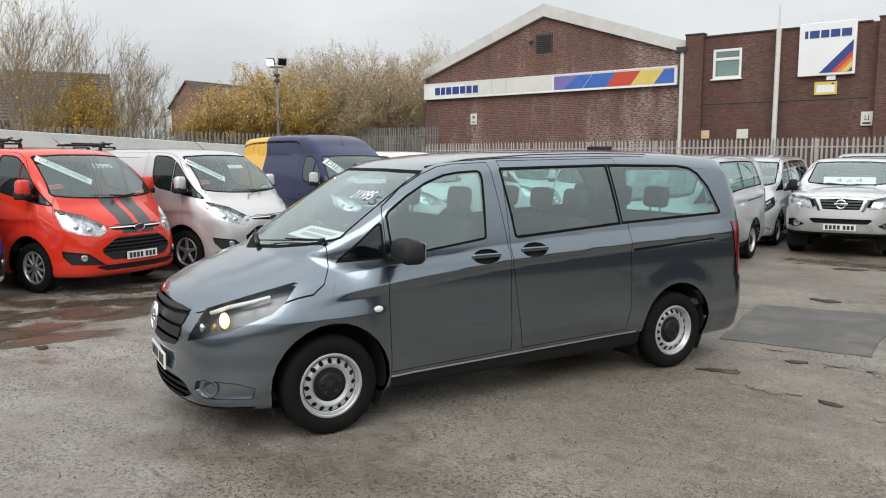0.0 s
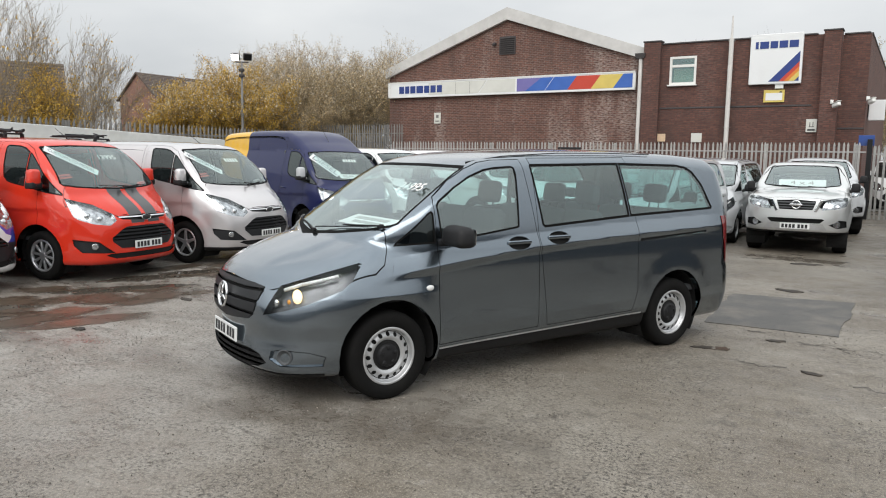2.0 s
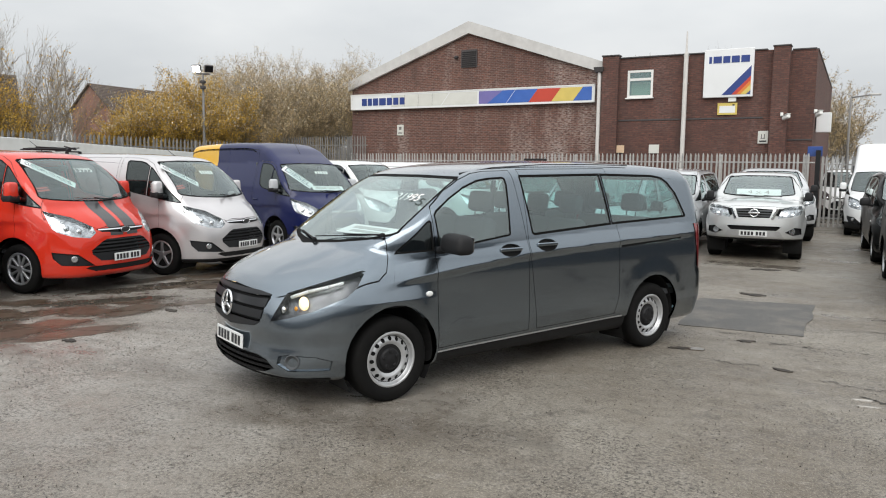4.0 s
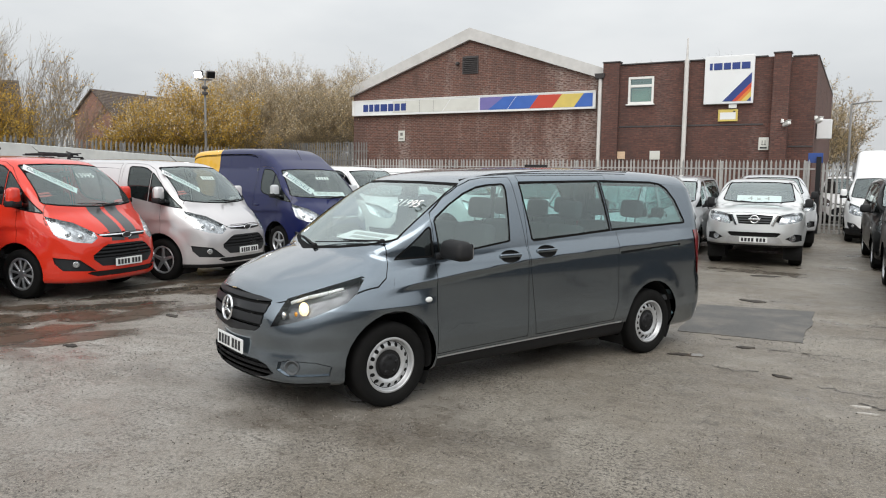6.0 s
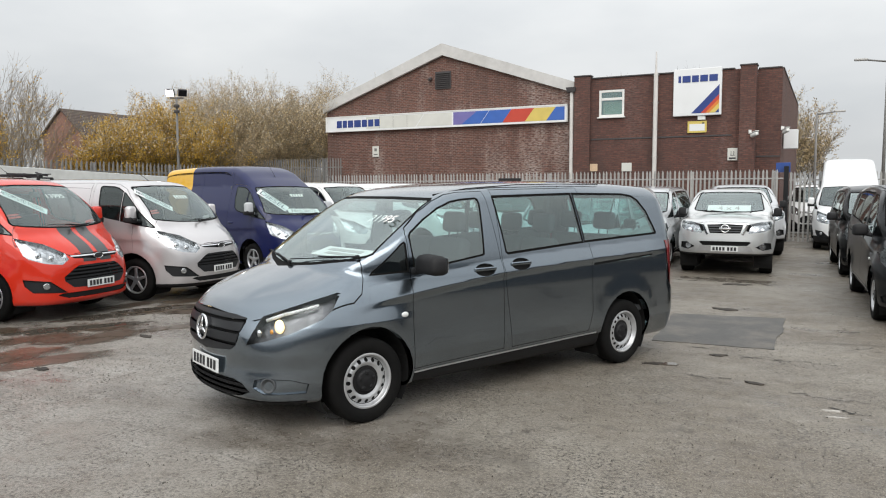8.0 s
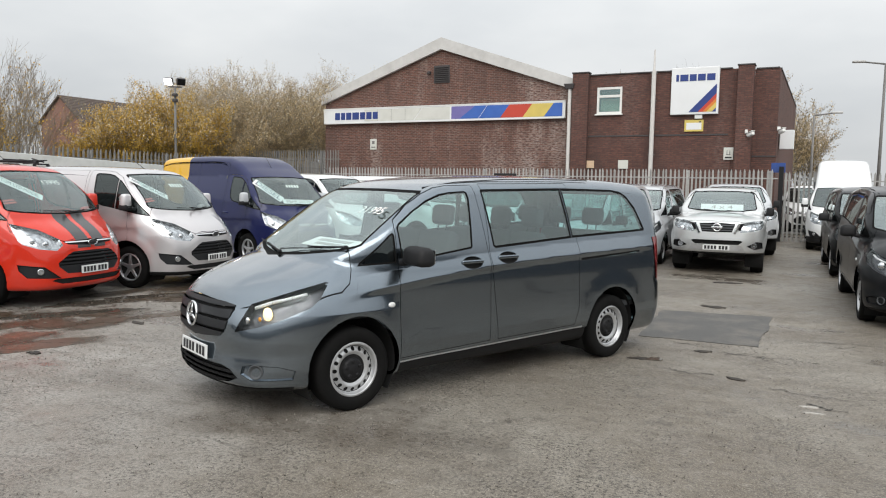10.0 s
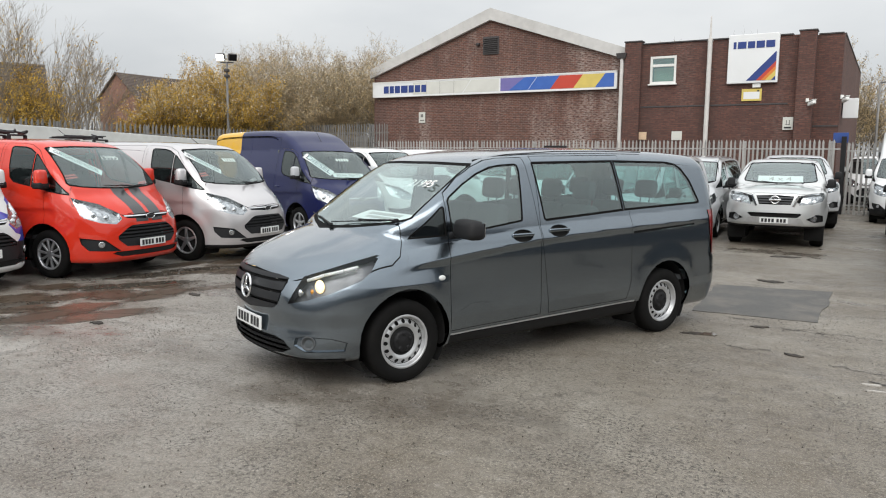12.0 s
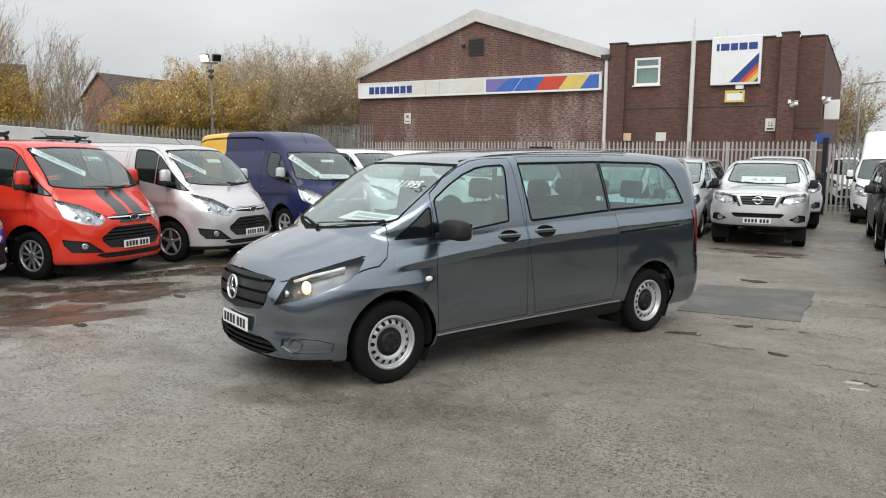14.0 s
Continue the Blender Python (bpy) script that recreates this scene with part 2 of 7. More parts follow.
    l.new(br.outputs["Fac"], bn.inputs["Height"])
    l.new(bn.outputs["Normal"], b.inputs["Normal"])
    return m


GROUND = tarmac()
BRICK = brick_mat("red_brown_brick", (0.180, 0.078, 0.055), (0.104, 0.047, 0.037), (0.20, 0.155, 0.13), 0.62)
BRICK_DARK = brick_mat("dark_red_brick", (0.155, 0.066, 0.049), (0.094, 0.044, 0.035), (0.075, 0.05, 0.042), 0.12)
BRICK_HOUSE = brick_mat("orange_house_brick", (0.30, 0.14, 0.09), (0.23, 0.105, 0.075), (0.25, 0.2, 0.17), 0.1)
TILE_ROOF = mat("brown_roof_tile", (0.085, 0.062, 0.052), 0.8, vary=0.25, scale=8, stain=0.4, stain_color=(0.12, 0.12, 0.09))
ROOF_SHEET = mat("grey_fibre_cement_sheet", (0.55, 0.54, 0.52), 0.8, vary=0.1, scale=4, stain=0.35, stain_color=(0.3, 0.29, 0.26), stain_scale=0.7)
FLAT_ROOF = mat("grey_felt_roof", (0.12, 0.12, 0.12), 0.9, vary=0.2)
COPING = mat("dark_metal_coping", (0.05, 0.045, 0.045), 0.5, vary=0.15)
RENDERED = mat("dirty_white_rendered_wall", (0.60, 0.62, 0.61), 0.85, vary=0.08, scale=6, stain=0.45, stain_color=(0.33, 0.34, 0.33), stain_scale=0.6, bump=0.2)
# for the added, unseen walls that the van flanks mirror
MIRRORED_DARK = mat("mirrored_dark_blue_grey", (0.045, 0.056, 0.075), 0.6, vary=0.12, scale=5, stain=0.3, stain_color=(0.08, 0.085, 0.09))
GALV = mat("galvanised_steel", (0.42, 0.415, 0.40), 0.55, 0.35, vary=0.14, scale=12, stain=0.35, stain_color=(0.17, 0.155, 0.14), stain_scale=2.5, piece=0.14)
GALV_DULL = mat("weathered_grey_steel", (0.20, 0.195, 0.185), 0.7, 0.2, vary=0.16, scale=12, stain=0.5, stain_color=(0.09, 0.08, 0.07), stain_scale=2.5, piece=0.2)
WHITE_PLASTIC = mat("white_sign_plastic", (0.74, 0.75, 0.75), 0.4, vary=0.04, scale=3, stain=0.2, stain_color=(0.5, 0.5, 0.48))
CREAM = mat("yellowed_sign_plastic", (0.62, 0.62, 0.57), 0.5, vary=0.06, scale=3, stain=0.3, stain_color=(0.42, 0.41, 0.37))
UPVC = mat("white_window_plastic", (0.72, 0.72, 0.69), 0.4, vary=0.04, stain=0.2, stain_color=(0.5, 0.48, 0.44))
PIPE = mat("off_white_painted_pipe", (0.62, 0.60, 0.57), 0.55, vary=0.08, scale=6, stain=0.4, stain_color=(0.36, 0.33, 0.3), stain_scale=2.0)
SIGN_BLUE = mat("sign_blue", (0.035, 0.115, 0.42), 0.45, vary=0.1, scale=3, stain=0.3, stain_color=(0.09, 0.17, 0.42))
SIGN_NAVY = mat("sign_navy", (0.02, 0.045, 0.20), 0.45, vary=0.05)
SIGN_PURPLE = mat("sign_faded_violet", (0.16, 0.14, 0.36), 0.45, vary=0.1, scale=3)
SIGN_RED = mat("sign_red", (0.50, 0.055, 0.03), 0.45, vary=0.08, scale=3)
SIGN_YELLOW = mat("sign_yellow", (0.62, 0.48, 0.12), 0.45, vary=0.08, scale=3)
SIGN_ORANGE = mat("sign_orange", (0.62, 0.20, 0.03), 0.45, vary=0.05)
BLACK = mat("black_plastic", (0.010, 0.010, 0.011), 0.6, spec=0.3, vary=0.15, scale=30, bump=0.05, bump_scale=400)
GLOSS_BLACK = mat("gloss_black_trim", (0.005, 0.005, 0.006), 0.45, spec=0.25, vary=0.1)
RUBBER = mat("black_tyre_rubber", (0.005, 0.005, 0.005), 0.85, spec=0.18, vary=0.25, scale=15, stain=0.4, stain_color=(0.013, 0.012, 0.010), stain_scale=3)
# near-black, carrying the deep shade of arches, gaps and recesses in its colour
DARK = mat("dark_panel_and_shade", (0.003, 0.003, 0.003), 0.9, vary=0.1)
FABRIC = mat("dark_grey_seat_fabric", (0.035, 0.038, 0.042), 0.9, vary=0.2, scale=60, bump=0.2)
TRIM_GREY = mat("grey_cabin_plastic", (0.075, 0.08, 0.085), 0.7, vary=0.1)
SEAL = mat("matt_black_rubber_seal", (0.006, 0.006, 0.006), 0.8, spec=0.1)
LINER = mat("pale_grey_headlining", (0.55, 0.56, 0.54), 0.9, vary=0.05)
CHROME = mat("chrome", (0.75, 0.76, 0.77), 0.12, 1.0, vary=0.03)
STEEL_SILVER = mat("silver_painted_steel_wheel", (0.52, 0.53, 0.54), 0.38, 0.6, vary=0.06, scale=10, stain=0.3, stain_color=(0.2, 0.18, 0.16), stain_scale=4)
ALLOY = mat("grey_machined_alloy", (0.50, 0.51, 0.53), 0.3, 0.8, vary=0.06, scale=10)
REFLECTOR = mat("headlamp_reflector", (0.50, 0.515, 0.525), 0.22, 0.9, vary=0.6, scale=14)
LAMP_BACK = mat("smoked_headlamp_reflector", (0.11, 0.113, 0.118), 0.28, 0.85, vary=0.6, scale=14)
GRILLE_DARK = mat("dark_grey_grille_plastic", (0.013, 0.014, 0.016), 0.45, spec=0.35, vary=0.1)
AMBER = mat("amber_lens", (0.75, 0.32, 0.03), 0.2, vary=0.05)
BULB_ON = mat("lit_headlamp_bulb", (0.9, 0.8, 0.5), 0.3, lamp=((1.0, 0.74, 0.36), 1.5))
FLOOD_ON = mat("lit_floodlight_glass", (0.9, 0.9, 0.9), 0.3, lamp=((1.0, 0.98, 0.95), 9.0))
RED_LENS = mat("red_lamp_lens", (0.18, 0.008, 0.009), 0.12, coat=1.0, vary=0.1)
PLATE_WHITE = mat("white_plate", (0.72, 0.73, 0.72), 0.4, vary=0.03)
PAPER = mat("white_card", (0.72, 0.75, 0.74), 0.6, vary=0.04)
INK = mat("black_ink", (0.02, 0.02, 0.022), 0.6)
INK_BLUE = mat("blue_black_ink", (0.03, 0.05, 0.08), 0.6)
INK_WHITE = mat("white_window_marker", (0.78, 0.78, 0.76), 0.7)
LABEL_RED = mat("faded_red_sticker", (0.45, 0.09, 0.07), 0.6)
GLASS = clear_glass("car_glass", (0.72, 0.86, 0.84), 0.21)
GLASS_SCREEN = clear_glass("windscreen_glass", (0.80, 0.89, 0.87), 0.24)
GLASS_VAN = clear_glass("van_windscreen_glass", (0.74, 0.85, 0.83), 0.13)
GLASS_DARK = clear_glass("dark_tinted_glass", (0.16, 0.17, 0.175), 0.07)
GLASS_REAR = clear_glass("lightly_tinted_glass", (0.54, 0.75, 0.73), 0.17)
LENS = clear_glass("lamp_lens", (0.93, 0.94, 0.95), 0.04, 0.45)
PAINT_GREY = paint("slate_grey_metallic_paint", (0.180, 0.214, 0.246), 1.0, 0.22)
PAINT_RED = paint("bright_red_paint", (0.58, 0.028, 0.010), 0.0, 0.4)
PAINT_SILVER = paint("silver_metallic_paint", (0.55, 0.53, 0.535), 0.6, 0.30)
PAINT_NISSAN = paint("pale_silver_metallic_paint", (0.58, 0.59, 0.585), 0.55, 0.32)
PAINT_SILVER_DULL = paint("grey_silver_paint", (0.46, 0.475, 0.49), 0.0, 0.35)
PAINT_BLUE = paint("dark_blue_paint", (0.005, 0.009, 0.060), 0.0, 0.4, 0.55)
PAINT_YELLOW = paint("chrome_yellow_paint", (0.72, 0.40, 0.015), 0.0, 0.45)
PAINT_WHITE = paint("white_paint", (0.70, 0.71, 0.71), 0.0, 0.4)
PAINT_BLACK = paint("black_paint", (0.005, 0.0055, 0.006), 0.0, 0.3, 0.45)
PAINT_CHARCOAL = paint("charcoal_metallic_paint", (0.010, 0.011, 0.0125), 0.2, 0.3, 0.45)
PAINT_LIVERY = paint("livery_blue_paint", (0.045, 0.06, 0.36), 0.0, 0.4)
STRIPE = mat("charcoal_stripe_vinyl", (0.035, 0.035, 0.037), 0.35, coat=0.4, vary=0.06)
BARK = mat("grey_brown_bark", (0.10, 0.085, 0.068), 0.9, vary=0.3, scale=12)
BARK_PALE = mat("pale_dry_twig", (0.24, 0.20, 0.15), 0.9, vary=0.3, scale=12)


# ---- mesh tools ----
def part(name, bm, material, parent=None, label="", smooth=False, m=None, weld=False):
    """One mesh object under a thing or a part."""
    if weld:
        bmesh.ops.remove_doubles(bm, verts=bm.verts, dist=1e-5)
    me = bpy.data.meshes.new(name)
    lay = bm.verts.layers.float_vector.get("n")
    normals = [tuple(v[lay]) for v in bm.verts] if lay else None
    bm.to_mesh(me)
    bm.free()
    me.materials.append(material)
    if normals or smooth:
        me.polygons.foreach_set("use_smooth", [True] * len(me.polygons))
    if normals:
        me.normals_split_custom_set_from_vertices(normals)
    ob = new(name, me)
    if parent:
        ob.parent = parent
    if m:
        ob.matrix_basis = m
    if label:
        ob["label"] = label
    return ob


def share(name, mesh, parent, m):
    """Another piece on a mesh that is there already."""
    ob = new(name, mesh)
    ob.parent = parent
    ob.matrix_basis = m
    return ob


def thing(name, m, label, category, group="", kind=""):
    ob = new(name)
    ob.empty_display_size = 0.1
    ob.matrix_basis = m
    return tagged(ob, label, category, group, kind)


def rbox(bm, size, at=(0, 0, 0), bevel=0.0, turn=(0, 0, 0), taper=None, seg=2):
    """A box with rounded edges; taper scales its top."""
    made = bmesh.ops.create_cube(bm, size=1)["verts"]
    for v in made:
        k = 1.0
        if taper and v.co.z > 0:
            v.co.x *= taper[0]
            v.co.y *= taper[1]
        v.co = Vector((v.co.x * size[0], v.co.y * size[1], v.co.z * size[2]))
    if bevel:
        edges = list({e for v in made for e in v.link_edges})
        res = bmesh.ops.bevel(bm, geom=edges, offset=bevel, segments=seg, profile=0.5, affect="EDGES")
        made = list({v for f in res["faces"] for v in f.verts} | {v for v in made if v.is_valid})
    bmesh.ops.transform(bm, matrix=pose(*at, *turn), verts=made)
    return made


def boxes(*rows, bevel=0.0):
    bm = bmesh.new()
    for size, at in rows:
        rbox(bm, size, at, bevel)
    return bm


def lathe(bm, profile, seg=32, axis="y"):
    """Turns a profile of (radius, along) about an axis."""
    rings = []
    for r, a in profile:
        ring = []
        for i in range(seg):
            c, s = math.cos(2 * math.pi * i / seg), math.sin(2 * math.pi * i / seg)
            p = {"y": (r * c, a, r * s), "z": (r * c, r * s, a), "x": (a, r * c, r * s)}[axis]
            ring.append(bm.verts.new(p))
        rings.append(ring)
    for p, q in zip(rings, rings[1:]):
        for i in range(seg):
            bm.faces.new((p[i], p[(i + 1) % seg], q[(i + 1) % seg], q[i]))
    return rings


def tube(bm, a, b, r0, r1=None, seg=10, caps=True):
    a, b = Vector(a), Vector(b)
    r1 = r0 if r1 is None else r1
    q = (b - a).to_track_quat("Z", "Y")
    rings = []
    for p, r in ((a, r0), (b, r1)):
        rings.append([bm.verts.new(p + q @ Vector((r * math.cos(2 * math.pi * i / seg), r * math.sin(2 * math.pi * i / seg), 0))) for i in range(seg)])
    for i in range(seg):
        bm.faces.new((rings[0][i], rings[0][(i + 1) % seg], rings[1][(i + 1) % seg], rings[1][i]))
    if caps:
        bm.faces.new(rings[0][::-1])
        bm.faces.new(rings[1])


def prism(bm, pts, depth, axis="y", at=0.0):
    """A flat polygon of (u, v) pulled out to a depth. axis y: u is x, v is z; axis x: u is y, v is z; axis z: u, v are x, y."""
    def place(u, v, d):
        return {"y": (u, at + d, v), "x": (at + d, u, v), "z": (u, v, at + d)}[axis]
    a = [bm.verts.new(place(u, v, 0)) for u, v in pts]
    b = [bm.verts.new(place(u, v, depth)) for u, v in pts]
    bm.faces.new(a)
    bm.faces.new(b[::-1])
    for i in range(len(pts)):
        j = (i + 1) % len(pts)
        bm.faces.new((a[j], a[i], b[i], b[j]))
    bmesh.ops.recalc_face_normals(bm, faces=bm.faces)


def lettering(text, height, material, parent, m, name="lettering", depth=0.002, width=None):
    """Raised letters in the built-in font, centred, lying in the x-z plane of m and read from its -y side."""
    cu = bpy.data.curves.new(name, "FONT")
    cu.body, cu.size, cu.align_x, cu.align_y, cu.extrude = text, height * 1.38, "CENTER", "CENTER", depth
    cu.resolution_u = 3
    tmp = bpy.data.objects.new("tmp", cu)
    scene.collection.objects.link(tmp)
    me = bpy.data.meshes.new_from_object(tmp.evaluated_get(bpy.context.evaluated_depsgraph_get()))
    bpy.data.objects.remove(tmp)
    k = 1.0
    if width:
        xs = [v.co.x for v in me.vertices]
        k = width / (max(xs) - min(xs))
    me.transform(Matrix.Diagonal((k, 1, 1, 1)))
    me.transform(pose(0, 0, 0, 90, 0, 0))
    me.materials.clear()
    me.materials.append(material)
    me.name = name
    ob = new(name, me)
    ob.parent = parent
    ob.matrix_basis = m
    return ob


# ---- car bodies: a smooth shell, out of which panes, panels and lamps are cut ----
def spline(points, sub):
    out, n = [], len(points)
    for i in range(n):
        p0, p1, p2, p3 = (np.array(points[(i + k) % n], float) for k in (-1, 0, 1, 2))
        for j in range(sub):
            t = j / sub
            out.append(0.5 * (2 * p1 + (p2 - p0) * t + (2 * p0 - 5 * p1 + 4 * p2 - p3) * t * t + (3 * p1 - p0 - 3 * p2 + p3) * t ** 3))
    return out


def curve(*points):
    """A smooth curve through (u, v), u rising, flat slopes kept flat; works on arrays."""
    u, v = np.array([p[0] for p in points], float), np.array([p[1] for p in points], float)
    du, dv = np.diff(u), np.diff(v)
    d = dv / du
    s = np.concatenate(([d[0]], [0.0 if a * b <= 0 else 2 * a * b / (a + b) for a, b in zip(d, d[1:])], [d[-1]]))

    def f(x):
        x = np.clip(x, u[0], u[-1])
        i = np.clip(np.searchsorted(u, x) - 1, 0, len(u) - 2)
        t, h = (x - u[i]) / du[i], du[i]
        return v[i] * (1 + 2 * t) * (1 - t) ** 2 + h * s[i] * t * (1 - t) ** 2 + v[i + 1] * t * t * (3 - 2 * t) + h * s[i + 1] * t * t * (t - 1)
    return f


def step01(x, a, b):
    t = np.clip((x - a) / (b - a), 0, 1)
    return t * t * (3 - 2 * t)


def both(a, b, k):
    """What lies within both of two forms, with their common edge rounded by about k."""
    h = np.maximum(k - np.abs(a - b), 0) / k
    return np.maximum(a, b) + h * h * k * 0.25


def either(a, b, k):
    return -both(-a, -b, k)


def sculpt(sil, spine, form, width, power=2.2, sub=5, rows=18, inner=24, bow=0.0):
    """A body skin laid on a form: form(x, q, z), q = |y|, is below 0 inside. sil is its rough side outline (x, z, rounding)."""
    ring = spline(sil, sub)
    xr, xf, zs = spine
    base, foot = [], []
    for x, z, r in ring:
        sx = min(max(x, xr), xf)
        length = math.hypot(sx - x, zs - z)
        r = min(max(r, 0.03), length * 0.95)
        for k in range(rows + inner + 1):
            if k <= rows:
                a = math.pi / 2 * (k / rows)
                d, y = r * (1 - math.cos(a) ** (2 / power)), math.sin(a) ** (2 / power)
            else:
                d, y = r + (length - r) * (k - rows) / inner, 1.0
            px, pz = x + (sx - x) * d / length, zs + (z - zs) * (1 - d / length)
            w = min(1.0, k / rows) ** 2
            # the rows follow the bowed foot of the screen
            lead = float(step01(z, 0.95, 1.15) * step01(x, -1.3, -0.7)) * (1.0 if k <= rows else 1 - (k - rows) / inner)
            px -= bow * lead * (y * width) ** 2
            base.append((px, max(y * width, 0.0), pz))
            foot.append((sx + (px - sx) * w, 0.0, zs + (pz - zs) * w))
    base, foot = np.array(base), np.array(foot)
    ray = base - foot
    lo, hi = np.full(len(base), 0.2), np.full(len(base), 1.9)
    for _ in range(34):
        mid = (lo + hi) / 2
        p = foot + ray * mid[:, None]
        out = form(p[:, 0], np.abs(p[:, 1]), p[:, 2]) > 0
        hi, lo = np.where(out, mid, hi), np.where(out, lo, mid)
    p = foot + ray * lo[:, None]
    e = 0.003
    grad = np.stack([form(p[:, 0] + (e if i == 0 else 0), np.abs(p[:, 1] + (e if i == 1 else 0)), p[:, 2] + (e if i == 2 else 0))
                     - form(p[:, 0] - (e if i == 0 else 0), np.abs(p[:, 1] - (e if i == 1 else 0)), p[:, 2] - (e if i == 2 else 0)) for i in range(3)], 1)
    grad /= np.maximum(np.linalg.norm(grad, axis=1, keepdims=True), 1e-9)
    bm = bmesh.new()
    lay = bm.verts.layers.float_vector.new("n")
    n, m = len(ring), rows + inner + 1
    for side in (1, -1):
        vs = []
        for a, g in zip(p, grad):
            v = bm.verts.new((a[0], side * a[1], a[2]))
            v[lay] = (g[0], side * g[1], g[2])
            vs.append(v)
        for i in range(n):
            j = (i + 1) % n
            for k in range(m - 1):
                q = (vs[i * m + k], vs[j * m + k], vs[j * m + k + 1], vs[i * m + k + 1])
                bm.faces.new(q if side > 0 else q[::-1])
    bmesh.ops.remove_doubles(bm, verts=bm.verts, dist=1e-4)
    bmesh.ops.dissolve_degenerate(bm, edges=bm.edges, dist=1e-4)
    bmesh.ops.recalc_face_normals(bm, faces=bm.faces)
    return bm


def van_form(side, nose, nose_plan, hood, hood_drop, screen, roof, roof_drop, rear, rear_plan, floor, edges, foot=1.2, back=None):
    """A cab-forward body: flank, nose, bonnet, raked screen, roof and tail, each a surface of its own, met by rounded edges.
    screen: x at z = 1.2 on the middle line, metres back for a metre up, and how far it bows back with q squared."""
    x0, rake, bow = screen
    steep = math.sqrt(1 + rake * rake)

    def form(x, q, z):
        flank = q - side(x, z)
        front = x - nose(z) + nose_plan(q)
        bonnet = (z - hood(x) + hood_drop(x, q)) * 0.93
        glass = (x - x0 + both(rake * (z - foot), 0.2 * (z - foot) + 0.02, 0.05) + rake * (foot - 1.2) + bow * q * q) / steep
        top = (z - roof(x) + roof_drop * (q / 0.75) ** 2.5) * 0.97
        tail = -x + rear(z) + rear_plan * q ** 4
        cab = both(glass, top, edges["brow"])
        if back:
            cab = both(cab, back[0] - x - back[1] * (z - 1.3), 0.12)
        upper = step01(z, 1.62, 1.80)
        k = edges["pillar"] + (edges["gutter"] - edges["pillar"]) * upper + (edges["wing"] - edges["pillar"]) * step01(z, foot + 0.16, foot - 0.04)
        f = both(either(both(flank, bonnet, edges["wing"]), both(flank, cab, k), edges["root"]), tail, edges["tail"])
        f = both(f, front, edges["lip"] + (edges["corner"] - edges["lip"]) * step01(q, 0.30, 0.75))
        return both(f, floor - z, 0.08)
    return form


def carve(bm, pts, along, keep=None, off=0.0):
    """Cuts a convex outline through the shell in a direction; returns the faces within. keep: a test of their middles, or 1 / -1 for one flank without the roof."""
    pts, along = [Vector(p) for p in pts], Vector(along).normalized()
    mid = sum(pts, Vector()) / len(pts)
    if isinstance(keep, int):
        cur = [f for f in bm.faces if f.calc_center_median().y * keep > 0.3]
    else:
        cur = [f for f in bm.faces if keep is None or keep(f.calc_center_median())]
    for i, a in enumerate(pts):
        b = pts[(i + 1) % len(pts)]
        no = (b - a).cross(along)
        if no.length < 1e-9:
            continue
        no.normalize()
        if no.dot(mid - a) > 0:
            no.negate()
        co = a - no * off
        geom = list({v for f in cur for v in f.verts}) + list({e for f in cur for e in f.edges}) + cur
        res = bmesh.ops.bisect_plane(bm, geom=geom, plane_co=co, plane_no=no, dist=1e-5)
        cur = [f for f in res["geom"] if isinstance(f, bmesh.types.BMFace) and f.is_valid and (f.calc_center_median() - co).dot(no) < 0]
        if not cur:
            return []
    return cur


def take(bm, faces, out=0.0, remove=True):
    """Lifts faces off into a mesh of their own, moved along their normals."""
    lay = bm.verts.layers.float_vector["n"]
    nb = bmesh.new()
    nl = nb.verts.layers.float_vector.new("n")
    seen = {}
    for f in faces:
        vs = []
        for v in f.verts:
            if v not in seen:
                w = nb.verts.new(v.co + v[lay] * out)
                w[nl] = v[lay]
                seen[v] = w
            vs.append(seen[v])
        try:
            nb.faces.new(vs)
        except ValueError:
            pass
    if remove:
        bmesh.ops.delete(bm, geom=faces, context="FACES")
    return nb


def thicken(bm, depth):
    """Turns the free edges inwards, so that sheets show their thickness."""
    lay = bm.verts.layers.float_vector["n"]
    rim = [e for e in bm.edges if e.is_boundary]
    made = {}
    for e in rim:
        for v in e.verts:
            if v not in made:
                a, b = bm.verts.new(v.co), bm.verts.new(v.co - v[lay] * depth)
                made[v] = (a, b)
    for e in rim:
        v, w = e.verts
        f = e.link_faces[0]
        side = (w.co - v.co).cross(v[lay])
        if side.dot(f.calc_center_median() - v.co) > 0:
            side.negate()
        for q in (*made[v], *made[w]):
            q[lay] = Vector(q[lay]) + side.normalized() if side.length > 1e-9 else q[lay]
        if side.length > 1e-9:
            # the flange leans under its own sheet, clear of its neighbour
            for q in (made[v][1], made[w][1]):
                q.co -= side.normalized() * 0.002
        bm.faces.new((made[v][0], made[w][0], made[w][1], made[v][1]))
    for a, b in made.values():
        for q in (a, b):
            q[lay] = Vector(q[lay]).normalized() if Vector(q[lay]).length > 1e-6 else Vector((0, 0, 1))
    return bm


def side_pts(pts, s=1):
    return [(x, s * 0.9, z) for x, z in pts]


